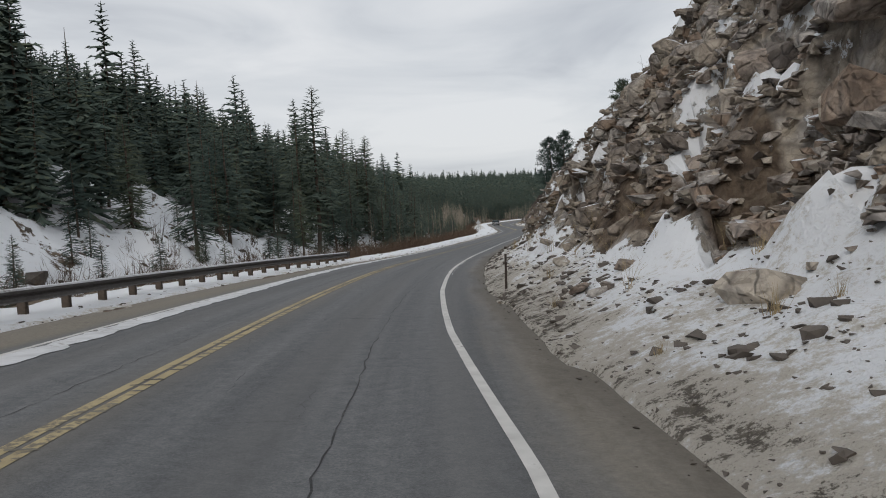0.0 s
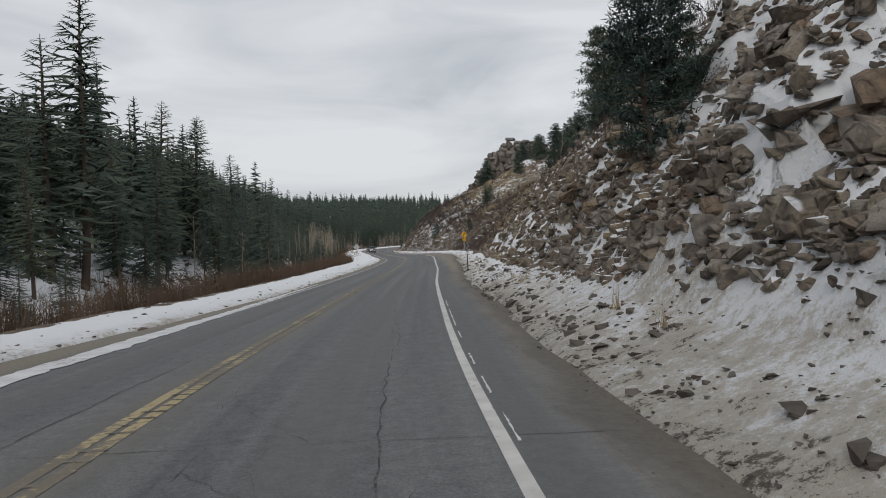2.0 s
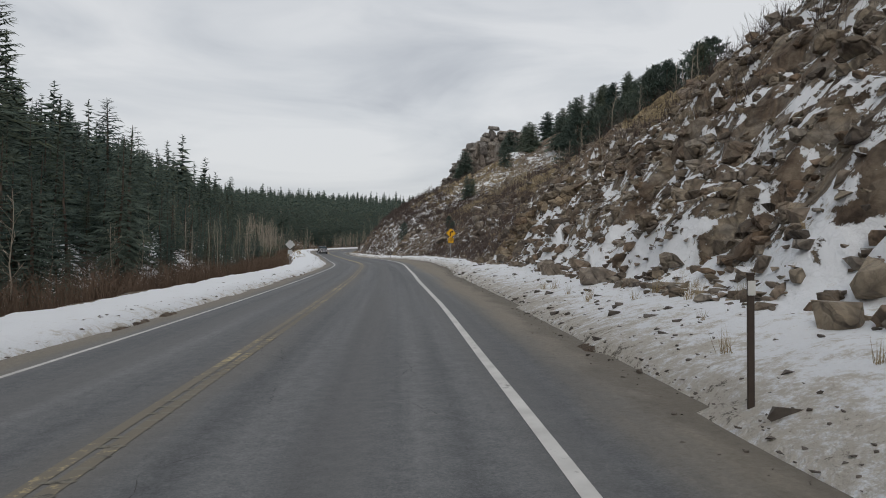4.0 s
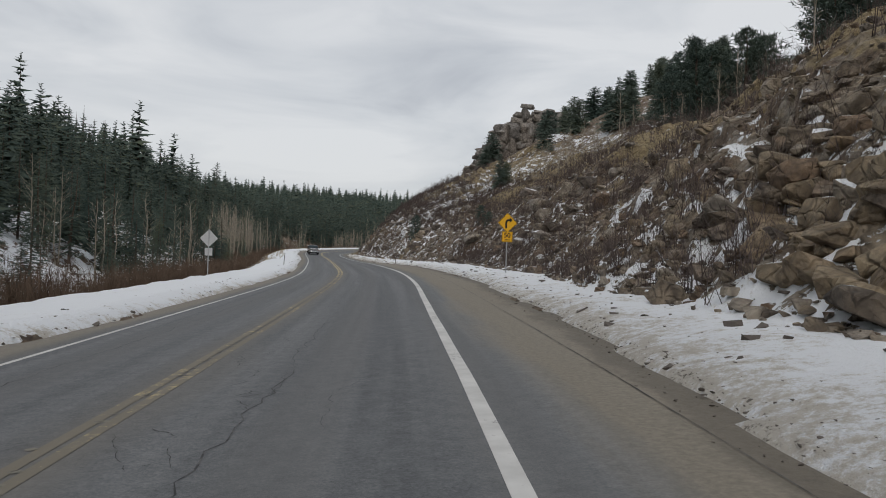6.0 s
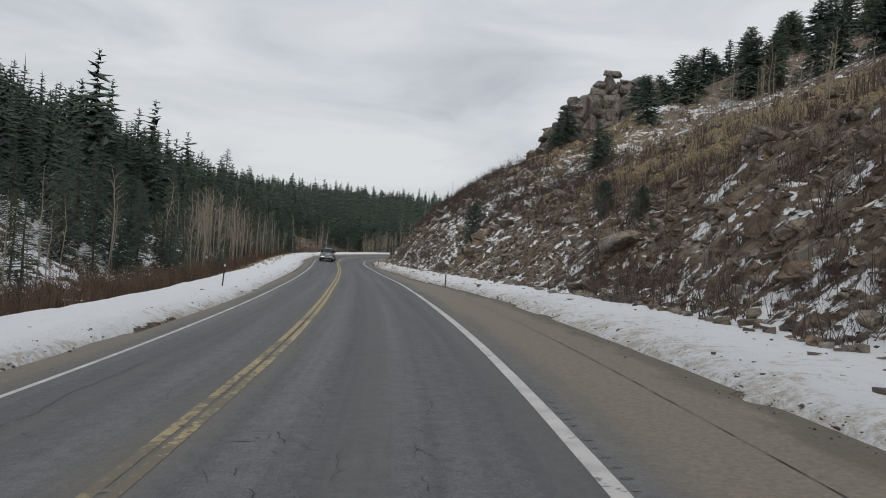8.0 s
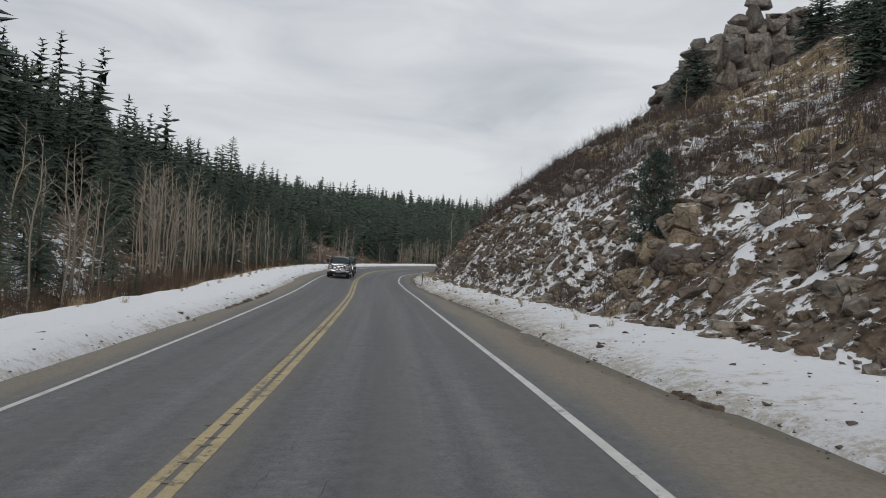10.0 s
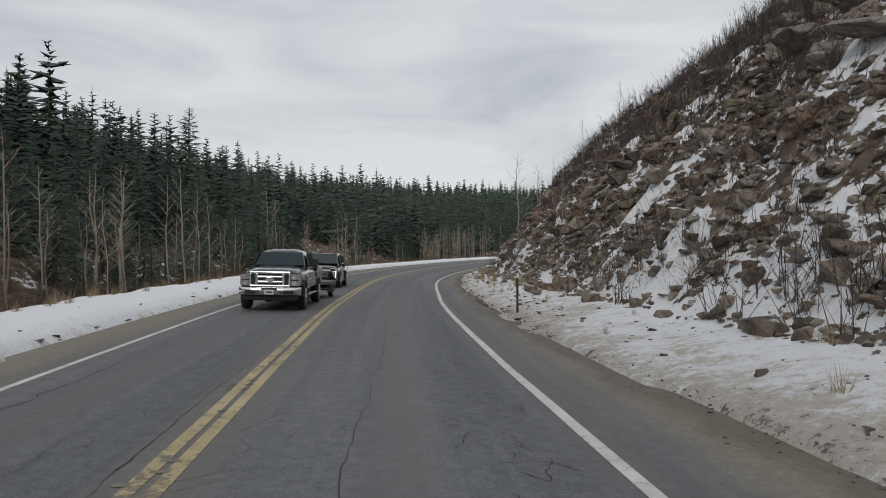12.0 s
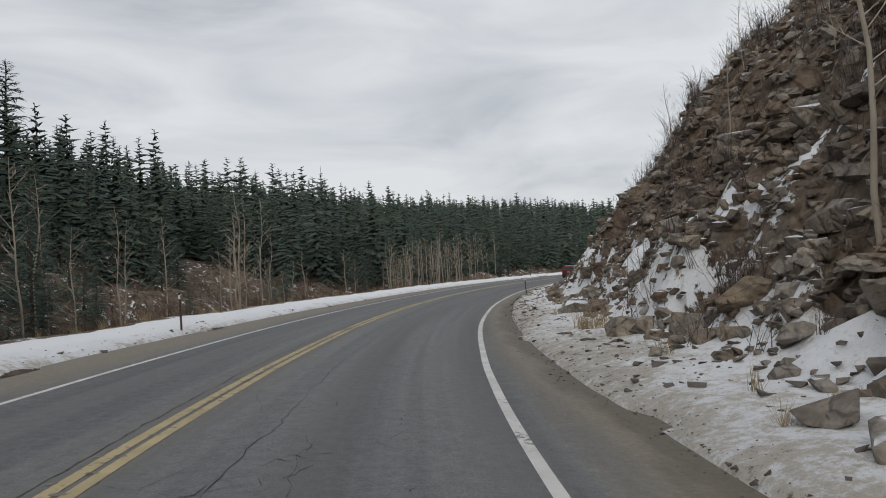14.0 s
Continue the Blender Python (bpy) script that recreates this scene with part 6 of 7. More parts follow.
aspens = [[aspen_model(k), False] for k in range(6)]
s = np.concatenate([rng.normal(158, 5, 9), rng.normal(180, 7, 9), rng.normal(217, 4, 12), rng.normal(238, 4, 40), rng.normal(254, 8, 10), rng.uniform(280, 345, 14), rng.normal(334, 9, 56), rng.normal(120, 12, 8)])
o = np.concatenate([-rng.uniform(15, 21, 9), -rng.uniform(13, 18, 9), -rng.uniform(12, 17, 12), -rng.uniform(12, 18, 40), -rng.uniform(12, 17, 10), -rng.uniform(10, 15, 14), -rng.uniform(6.5, 12, 56), -rng.uniform(13, 18, 8)])
grow(aspens, s, o, rng.uniform(6.0, 9.5, len(s)) * along(((-60, 0.85), (180, 0.85), (212, 1.15), (240, 1.15), (260, 0.75), (300, 0.68), (350, 0.8)), s), 0.15)
s, o = np.concatenate([rng.uniform(100, 240, 40), rng.uniform(252, 300, 22)]), np.concatenate([rng.uniform(11, 40, 40), rng.uniform(9, 26, 22)])
grow(aspens, s, o, rng.uniform(2.0, 4.2, len(s)), 0.1)
s, o = rng.uniform(248, 305, 26), -rng.uniform(9.5, 14.5, 26)
grow(aspens, s, o, rng.uniform(5.5, 9.0, 26), 0.1)
s, o = np.concatenate([rng.uniform(128, 168, 30), rng.uniform(180, 216, 60)]), np.concatenate([rng.uniform(16, 31, 30), rng.uniform(22, 34, 60)])
grow(aspens, s, o, rng.uniform(2.8, 5.2, 90), 0.1)
grow(aspens, np.array([264.0, 265.8, 292.0, 266.0, 265.2, 267.0, 268.0]), np.array([8.7, 10.4, 17.0, -10.3, -10.9, -11.2, -10.6]), np.array([7.6, 4.6, 4.0, 5.5, 5.0, 5.8, 4.6]), 0.1)

# scrub and dry grass
def scrub(name, kinds, s, o, size, material, label, stretch=None, sink=0.0, category="shrubs"):
    x, y, z = ground_at(s, o)
    v, f = scatter(kinds, x, y, z - sink, size, rng.uniform(0, 6.28, len(s)), rng, stretch)
    thing(name, mesh_of(name, v, f, False, (material,)), label, category, kind="stuff")


n = 2900
s = rng.uniform(10, 345, n)
o = along(((-60, -9.5), (40, -8.8), (60, -7.6), (180, -8.0), (200, -9.0), (345, -9.0)), s) - rng.gamma(2.2, 1.9, n)
k = (o > -20) & (rng.uniform(size=n) < along(((-60, 0.5), (30, 0.6), (60, 1), (170, 1), (200, 0.6), (345, 0.6)), s))
scrub("willow_scrub", willow_kinds, s[k], o[k], rng.uniform(1.2, 2.5, k.sum()) * along(((-60, 1), (30, 1.1), (110, 1.1), (150, 0.95), (345, 0.9)), s[k]), willow_mat, "dense red brown leafless willow scrub beside snow")
n = 3800
s, d = rng.uniform(50, 330, n), rng.gamma(1.9, 7.5, n)
k = (d < 60) & (rng.uniform(size=n) < along(((-60, 0.1), (70, 0.45), (100, 0.6), (135, 1), (190, 1), (215, 1), (250, 1), (330, 0.9)), s) * np.clip(0.2 + d / 12, 0, 1))
scrub("brush", shrub_kinds, s[k], along(TOE_R, s[k]) + 0.3 + d[k], rng.uniform(0.6, 1.7, k.sum()) * (1 + d[k] / 70), twig_mat, "bare grey brown brush on the rocky hillside")
n = 1700
s = rng.uniform(132, 320, n)
d = along(((132, 1.5), (180, 2.5), (200, 4.5), (320, 4.0)), s) + rng.gamma(2.0, 4.5, n)
scrub("hill_brush", willow_kinds, s, along(TOE_R, s) + d, rng.uniform(0.9, 1.9, n), twig_mat, "dense dark leafless brush on the upper hillside")
n = 520
s, d = rng.uniform(56, 112, n), 6.0 + rng.gamma(2.4, 3.2, n)
scrub("ridge_brush", willow_kinds, s, along(TOE_R, s) + d, rng.uniform(0.9, 2.0, n), twig_mat, "brown leafless brush along the top of the rocky slope")
n = 1700
s = rng.uniform(206, 268, n)
d = along(((206, 4.6), (228, 4.4), (240, 3.0), (268, 2.4)), s) + rng.gamma(1.9, 3.4, n)
scrub("slope_brush", willow_kinds, s, along(TOE_R, s) + d, rng.uniform(0.7, 1.5, n), twig_mat, "dark leafless brush between the stones of the slope")
s, o = 267.0 + rng.normal(0, 0.35, 9), 7.9 + rng.normal(0, 0.25, 9)
scrub("roadside_bush", shrub_kinds, s, o, rng.uniform(0.9, 1.4, 9), twig_mat, "dark leafless bush at the foot of the rocky slope", category="shrub")
n = 520
s = rng.uniform(205, 345, n)
scrub("undergrowth", shrub_kinds, s, -rng.uniform(12.5, 24, n), rng.uniform(0.8, 1.9, n), willow_mat, "brown undergrowth below the conifers")
n = 860
s = np.concatenate([rng.uniform(116, 172, 580), rng.uniform(196, 226, 120), rng.uniform(224, 240, 70), rng.uniform(244, 280, 90)])
scrub("toe_brush", shrub_kinds, s, along(TOE_R, s) - 0.1 + rng.gamma(1.5, 1.2, n), rng.uniform(0.6, 1.6, n), twig_mat, "low brown brush at the foot of the slope")
n = 1500
s, d = rng.uniform(90, 320, n), 2.0 + rng.gamma(2.2, 6.0, n)
scrub("dry_grass", tuft_kinds, s, along(TOE_R, s) - 0.6 + d, rng.uniform(0.2, 0.6, n), straw_mat, "straw-coloured dry grass tufts on the slope", category="grass")
s = np.concatenate([rng.uniform(2, 60, 50), rng.uniform(62, 90, 40), rng.uniform(195, 300, 120)])
o = along(EDGE_R, s) + 0.6 + rng.uniform(0, 1, len(s)) * (along(TOE_R, s) - along(EDGE_R, s) + 0.6)
scrub("verge_grass", tuft_kinds, s, o, rng.uniform(0.18, 0.5, len(s)), straw_mat, "thin dry weeds standing in roadside snow", category="grass")
s, o = rng.uniform(7, 34, 22), rng.uniform(6.3, 8.2, 22)
scrub("verge_stalks", shrub_kinds, s, o, rng.uniform(0.4, 0.75, 22), straw_mat, "thin dry weed stalks standing in roadside snow", category="weeds")
s, o = np.array([272.0, 273.0, 199.0, 198.4, 65.8, 244.0, 252.0]), np.array([6.3, 6.6, 8.7, 9.2, 8.4, 6.6, 6.4])
scrub("golden_tufts", tuft_kinds, np.repeat(s, 4) + rng.normal(0, 0.2, 28), np.repeat(o, 4) + rng.normal(0, 0.15, 28), rng.uniform(0.45, 0.85, 28), straw_mat, "dense golden tufts of dead grass at the foot of the slope", category="grass")
s, o = rng.uniform(195, 350, 420), None
o = along(EDGE_L, s) - rng.gamma(2.0, 1.3, 420) - 2.2
scrub("bank_grass", tuft_kinds, s, o, rng.uniform(0.25, 0.6, 420), straw_mat, "dry yellow grass behind the snow bank", category="grass")


# ---- vehicles ----
def make_gloss(name, colour, rough=0.25, metal=0.0, coat=0.8):
    m, nt, b = fresh(name, rough, metal)
    v = place(nt, "object")
    dust = grain(nt, v, 2.5, 5.0, 0.65)
    nt.links.new(ramp(nt, dust, ((0.3, colour), (0.8, tuple(0.8 * c + 0.006 for c in colour)))), b.inputs["Base Color"])
    nt.links.new(calc(nt, "ADD", rough, calc(nt, "MULTIPLY", dust, 0.12)), b.inputs["Roughness"])
    b.inputs["Coat Weight"].default_value = coat
    b.inputs["Coat IOR"].default_value = 1.48
    b.inputs["Coat Roughness"].default_value = 0.08
    b.inputs["Specular IOR Level"].default_value = 0.25
    return m


grey_paint = make_gloss("dark_grey_car_paint", (0.016, 0.017, 0.02), 0.14)
black_paint = make_gloss("black_car_paint", (0.006, 0.006, 0.007), 0.1)
red_paint = make_gloss("dark_red_car_paint", (0.16, 0.012, 0.02))
chrome_mat = make_plain("chrome", (0.78, 0.79, 0.81), 0.12, 1.0, 0.06, 5.0, 0.0, spec=0.5)
satin_mat = make_plain("satin_silver_trim", (0.48, 0.49, 0.5), 0.38, 0.8, 0.08, 5.0, 0.0)
trim_mat = make_plain("black_plastic_trim", (0.022, 0.022, 0.023), 0.6, 0, 0.2, 9.0, 0.1)
rubber_mat = make_plain("tyre_rubber", (0.026, 0.025, 0.024), 0.85, 0, 0.3, 14.0, 0.3)
plate_mat = make_plain("number_plate", (0.55, 0.58, 0.58), 0.5, 0, 0.08, 9.0, 0.0)
bar_mat = make_plain("plate_bar", (0.08, 0.1, 0.12), 0.6, 0, 0.05, 9.0, 0.0)
amber_mat = make_plain("amber_lens", (0.55, 0.16, 0.03), 0.3, 0, 0.1, 9.0, 0.0, spec=0.5)
tail_mat = make_plain("red_lens", (0.35, 0.01, 0.012), 0.25, 0, 0.1, 9.0, 0.0, spec=0.5)
lamp_mat = make_plain("lamp_lens", (0.34, 0.35, 0.37), 0.12, 0.3, 0.1, 9.0, 0.0, spec=0.5)
tarp_mat = make_plain("pale_tarp", (0.52, 0.53, 0.54), 0.8, 0, 0.12, 4.0, 0.3)
deck_mat = make_plain("grey_trailer_deck", (0.16, 0.15, 0.145), 0.75, 0.2, 0.3, 6.0, 0.3)
glass_mat, g_nt, g_b = fresh("tinted_glass", 0.05)
g_b.inputs["Base Color"].default_value = (0.022, 0.036, 0.044, 1)
g_b.inputs["IOR"].default_value = 1.5
glow_mat, l_nt, l_b = fresh("daytime_lamp", 0.3)
l_b.inputs["Base Color"].default_value = (0.8, 0.8, 0.8, 1)
l_b.inputs["Emission Color"].default_value = (1, 0.98, 0.94, 1)
l_b.inputs["Emission Strength"].default_value = 1.1


def lathe_bm(profile, sides, axis_x=True):
    """Turns a profile of (radius, x) about the x axis."""
    rings = []
    for k in range(sides):
        a = 2 * math.pi * k / sides
        rings.append([(x, r * math.cos(a), r * math.sin(a)) for r, x in profile])
    bm = bmesh.new()
    vs = [[bm.verts.new(p) for p in ring] for ring in rings]
    for k in range(sides):
        a, b = vs[k], vs[(k + 1) % sides]
        for j in range(len(profile) - 1):
            bm.faces.new((a[j], a[j + 1], b[j + 1], b[j]))
    bmesh.ops.recalc_face_normals(bm, faces=bm.faces[:])
    return smooth_bm(bm)


def wheel_parts(parent, x, y, radius, width, side, spokes, rim_mat):
    """A wheel with its tyre, rim and spokes; side: +1 when its face looks to +x."""
    w = part("wheel", lathe_bm([(radius * 0.62, -width * 0.4), (radius * 0.62, width * 0.4)], 28), trim_mat, parent, m=pose(x, y, radius))
    r, h = radius, width / 2
    part("tyre", lathe_bm([(r * 0.64, -h * 0.9), (r * 0.72, -h), (r * 0.9, -h * 0.98), (r * 0.985, -h * 0.78), (r, -h * 0.4), (r, h * 0.4), (r * 0.985, h * 0.78), (r * 0.9, h * 0.98), (r * 0.72, h), (r * 0.64, h * 0.9)], 30), rubber_mat, w)
    part("rim", lathe_bm([(r * 0.66, side * h * 0.88), (r * 0.63, side * h * 1.0), (r * 0.6, side * h * 0.97), (r * 0.57, side * h * 0.9), (0.001, side * h * 0.9)], 28), trim_mat, w)
    part("rim_edge", lathe_bm([(r * 0.665, side * h * 0.97), (r * 0.65, side * h * 1.04), (r * 0.58, side * h * 1.0)], 28), rim_mat, w, "bright rim edge")
    bms = [tube_bm(r * 0.14, 0.07, (side * h * 0.98, 0, 0), "X", 12)]
    for k in range(spokes):
        a = 2 * math.pi * k / spokes
        bm = box_bm(0.04, r * 0.15, r * 0.54, (side * h * 0.93, 0, r * 0.33), 0.008)
        bmesh.ops.rotate(bm, verts=bm.verts[:], cent=(0, 0, 0), matrix=Matrix.Rotation(a, 3, "X"))
        bms.append(bm)
    part("spokes", join_bm(*bms), rim_mat, w)
    return w


def pane(name, corners, parent, thick=0.012, material=None):
    """A slab of glass through four corners."""
    c = [Vector(q) for q in corners]
    n = (c[1] - c[0]).cross(c[3] - c[0]).normalized() * thick
    return part(name, loft_bm([[q + n * 0.5 for q in c], [q - n * 0.5 for q in c]]), material or glass_mat, parent)


def frame_of(corners, wide, thick):
    """A flat border that runs inside four corners."""
    c = [Vector(q) for q in corners]
    mid = sum(c, Vector()) / 4
    n = (c[1] - c[0]).cross(c[3] - c[0]).normalized() * thick
    inner = [q + (mid - q).normalized() * wide for q in c]
    bm = bmesh.new()
    rows = [[bm.verts.new(q + k * n) for q in ring] for k in (-0.5, 0.5) for ring in (c, inner)]
    for k in range(4):
        j = (k + 1) % 4
        for p, q in ((0, 1), (1, 3), (3, 2), (2, 0)):
            bm.faces.new((rows[p][k], rows[p][j], rows[q][j], rows[q][k]))
    bmesh.ops.recalc_face_normals(bm, faces=bm.faces[:])
    return bm


def arch_bm(x, y, r, side, thick=0.05):
    """The dark lip and hollow of a wheel arch."""
    pts = [(math.cos(math.pi * k / 12) * r, math.sin(math.pi * k / 12) * r) for k in range(13)]
    inner = [(math.cos(math.pi * k / 12) * (r - 0.055), math.sin(math.pi * k / 12) * (r - 0.055)) for k in range(13)]
    bm = bmesh.new()
    rows = []
    for dx in (0.0, side * thick):
        rows.append(([bm.verts.new((x + dx, y + p, q)) for p, q in pts], [bm.verts.new((x + dx, y + p, q)) for p, q in inner]))
    (o0, i0), (o1, i1) = rows
    for k in range(12):
        bm.faces.new((o1[k], o1[k + 1], i1[k + 1], i1[k]))
        bm.faces.new((o0[k], o0[k + 1], o1[k + 1], o1[k]))
        bm.faces.new((i0[k], i0[k + 1], i1[k + 1], i1[k]))
    bmesh.ops.recalc_face_normals(bm, faces=bm.faces[:])
    return bm


def well_shade_bm(x, y, z, r, depth, side):
    """A solid dark half-drum at the flank, standing for the shade inside a wheel arch."""
    bm = tube_bm(r, depth, (x - side * depth / 2, y, z), "X", 24)
    for v in bm.verts:
        v.co.z = max(v.co.z, z - 0.06)
    return bm


def pickup_truck(m):
    car = holder("pickup_truck", "dark grey crew-cab pickup truck with chrome grille and bumper", "pickup truck", m=m)
    F, R = 1.98, -1.99
    # flanks and floor of nose and cab in one skin, without wheel gaps
    part("body", loft_bm([ring_y(y, w, wh, z0, z1, 0.09) for y, w, wh, z0, z1 in ((2.82, 0.93, 0.9, 0.72, 1.17), (2.5, 1.0, 0.94, 0.70, 1.25), (1.2, 1.0, 0.95, 0.68, 1.3), (0.4, 1.0, 0.96, 0.62, 1.32), (-1.22, 1.0, 0.96, 0.62, 1.33), (-1.3, 1.0, 0.96, 0.66, 1.33))], smooth=False), grey_paint, car)
    part("hood", loft_bm([ring_y(y, w, w * 0.9, z - 0.16, z, 0.06, 0.035) for y, w, z in ((2.9, 0.74, 1.19), (2.84, 0.82, 1.25), (2.6, 0.88, 1.31), (2.0, 0.91, 1.36), (1.5, 0.92, 1.39), (1.06, 0.93, 1.41))], smooth=True), grey_paint, car)
    part("cab", loft_bm([ring_y(y, w, wt_, z0, z1, r, 0.03) for y, w, wt_, z0, z1, r in ((1.16, 0.93, 0.90, 1.25, 1.36, 0.05), (0.86, 0.95, 0.82, 1.25, 1.62, 0.07), (0.54, 0.96, 0.76, 1.25, 1.88, 0.1), (0.36, 0.96, 0.745, 1.25, 1.955, 0.13), (0.1, 0.96, 0.74, 1.25, 1.98, 0.14), (-0.7, 0.96, 0.74, 1.25, 1.99, 0.14), (-1.02, 0.96, 0.75, 1.25, 1.96, 0.12), (-1.22, 0.96, 0.81, 1.25, 1.72, 0.08), (-1.30, 0.96, 0.9, 1.25, 1.36, 0.05))], smooth=True), grey_paint, car)
    pane("windscreen", ((-0.82, 1.10, 1.445), (0.82, 1.10, 1.445), (0.665, 0.60, 1.87), (-0.665, 0.60, 1.87)), car, 0.03)
    part("windscreen_seal", frame_of(((-0.85, 1.115, 1.425), (0.85, 1.115, 1.425), (0.69, 0.575, 1.885), (-0.69, 0.575, 1.885)), 0.03, 0.022), trim_mat, car)
    for sd in (-1, 1):
        pane("front_window", ((sd * 0.955, 0.86, 1.40), (sd * 0.958, -0.22, 1.40), (sd * 0.815, -0.22, 1.87), (sd * 0.825, 0.42, 1.86)), car, 0.03)
        pane("rear_window", ((sd * 0.958, -0.34, 1.40), (sd * 0.958, -1.08, 1.40), (sd * 0.825, -0.98, 1.86), (sd * 0.815, -0.34, 1.87)), car, 0.03)
        part("bed_side", loft_bm([[(sd * x, y, z) for x, z in ((0.98, 0.72), (1.0, 0.8), (1.0, 1.2), (0.985, 1.42), (0.93, 1.43), (0.92, 1.36), (0.90, 0.72))] for y in (-1.36, -3.1)]), grey_paint, car)
        part("side_moulding", box_bm(0.02, 2.5, 0.035, (sd * 1.005, -0.02, 0.98), 0.006), chrome_mat, car, "thin chrome strip")
        part("running_board", box_bm(0.16, 2.1, 0.05, (sd * 0.98, 0.05, 0.47), 0.02), satin_mat, car)
        for y in (F, R):
            part("wheel_arch", arch_bm(sd * 0.985, y, 0.53, sd, 0.045), trim_mat, car, m=pose(0, 0, 0.46))
            # black drum on the uncut flank, its colour standing for the arch's shade
            part("wheel_well_shade", well_shade_bm(sd * 1.003, y, 0.46, 0.475, 0.42, sd), trim_mat, car)
            wheel_parts(car, sd * 0.9, y, 0.42, 0.28, sd, 5, chrome_mat)
        mir = part("mirror_arm", box_bm(0.2, 0.06, 0.05, (sd * 1.04, 0.72, 1.46), 0.015), trim_mat, car)
        part("mirror", box_bm(0.2, 0.13, 0.34, (sd * 1.19, 0.72, 1.52), 0.04, 2), trim_mat, mir, "tall black towing mirror")
        part("turn_lens", box_bm(0.03, 0.02, 0.1, (sd * 1.27, 0.79, 1.45), 0.006), amber_mat, mir, "amber lens")
        head = part("headlight", loft_bm([[(sd * x, y - 0.22 * max(0.0, x - 0.78), z) for x, z in ((0.655, 0.80), (0.93, 0.80), (0.965, 0.88), (0.955, 1.10), (0.92, 1.16), (0.655, 1.18))] for y in (2.76, 2.905)]), lamp_mat, car, "clear stacked headlight")
        part("turn_lens", box_bm(0.035, 0.05, 0.13, (sd * 0.943, 2.848, 1.0), 0.012), amber_mat, head, "amber corner lens")
        for lz in (0.895, 1.075):
            part("reflector", tube_bm(0.072, 0.02, (sd * 0.775, 2.908, lz), "Y", 18), chrome_mat, head, "round chrome reflector")
        part("divider", box_bm(0.25, 0.015, 0.03, (sd * 0.785, 2.908, 0.985), 0.004), trim_mat, head)
        part("fog_lamp", tube_bm(0.06, 0.04, (sd * 0.70, 3.03, 0.60), "Y", 14), lamp_mat, car)
        part("tail_light", box_bm(0.07, 0.05, 0.34, (sd * 0.95, -3.1, 1.15), 0.015), tail_mat, car)
        part("vent", box_bm(0.012, 0.14, 0.16, (sd * 1.003, 1.28, 1.1), 0.02), chrome_mat, car)
        part("door_handle", box_bm(0.02, 0.18, 0.035, (sd * 1.003, -0.1, 1.2), 0.008), chrome_mat, car)
        part("door_handle", box_bm(0.02, 0.18, 0.035, (sd * 1.003, -1.05, 1.2), 0.008), chrome_mat, car)
    part("bed_floor", box_bm(1.82, 1.78, 0.06, (0, -2.24, 0.82)), trim_mat, car)
    part("bed_front", box_bm(1.86, 0.06, 0.7, (0, -1.40, 1.08)), grey_paint, car)
    part("tailgate", box_bm(1.82, 0.07, 0.64, (0, -3.1, 1.08), 0.02), grey_paint, car)
    grille = part("grille", box_bm(1.24, 0.1, 0.44, (0, 2.86, 1.0), 0.02), trim_mat, car, "black grille with broad chrome bars")
    for sx, sz, cx, cz in ((1.30, 0.085, 0, 1.215), (1.28, 0.05, 0, 0.80), (0.06, 0.40, 0.62, 1.0), (0.06, 0.40, -0.62, 1.0), (0.085, 0.40, 0.425, 1.0), (0.085, 0.40, -0.425, 1.0), (0.80, 0.07, 0, 1.08), (0.80, 0.07, 0, 0.92)):
        part("bar", box_bm(sx, 0.07, sz, (cx, 2.92, cz), 0.022, 2), chrome_mat, grille)
    em = tube_bm(0.075, 0.03, (0, 0, 0), "Y", 20)
    bmesh.ops.scale(em, vec=(1.9, 1, 0.8), verts=em.verts[:])
    part("emblem", em, chrome_mat, grille, "plain chrome oval emblem", m=pose(0, 2.965, 1.0))
    rings = []
    for x in np.linspace(-0.99, 0.99, 13):
        back = 0.16 * abs(x / 0.99) ** 4
        rings.append([(x, y - back, z) for y, z in ((2.78, 0.74), (3.0, 0.755), (3.06, 0.72), (3.075, 0.66), (3.06, 0.58), (3.02, 0.52), (2.96, 0.49), (2.78, 0.5))])
    bump = part("bumper", loft_bm(rings, smooth=True), chrome_mat, car, "chrome front bumper")
    for sd in (-1, 1):
        part("bumper_inset", box_bm(0.36, 0.03, 0.11, (sd * 0.6, 3.055, 0.60), 0.02), trim_mat, bump)
        part("tow_hook", box_bm(0.05, 0.05, 0.06, (sd * 0.36, 3.075, 0.61), 0.012), trim_mat, bump)
    part("intake", box_bm(0.5, 0.03, 0.07, (0, 3.07, 0.70), 0.01), trim_mat, bump)
    pl = part("number_plate", box_bm(0.3, 0.012, 0.15, (0, 3.09, 0.60), 0.004), plate_mat, bump, "pale number plate")
    part("plate_bar", box_bm(0.22, 0.004, 0.05, (0, 3.099, 0.60)), bar_mat, pl)
    part("air_dam", box_bm(1.8, 0.1, 0.2, (0, 2.8, 0.42), 0.03), trim_mat, car)
    part("underside", box_bm(1.6, 5.4, 0.2, (0, -0.1, 0.55)), trim_mat, car)
    for sd in (-0.45, 0.32):
        wb = box_bm(0.62, 0.02, 0.02, (0, 0, 0), 0.004)
        part("wiper", wb, trim_mat, car, m=pose(sd, 1.13, 1.445, 20, 3, 0))
    return car


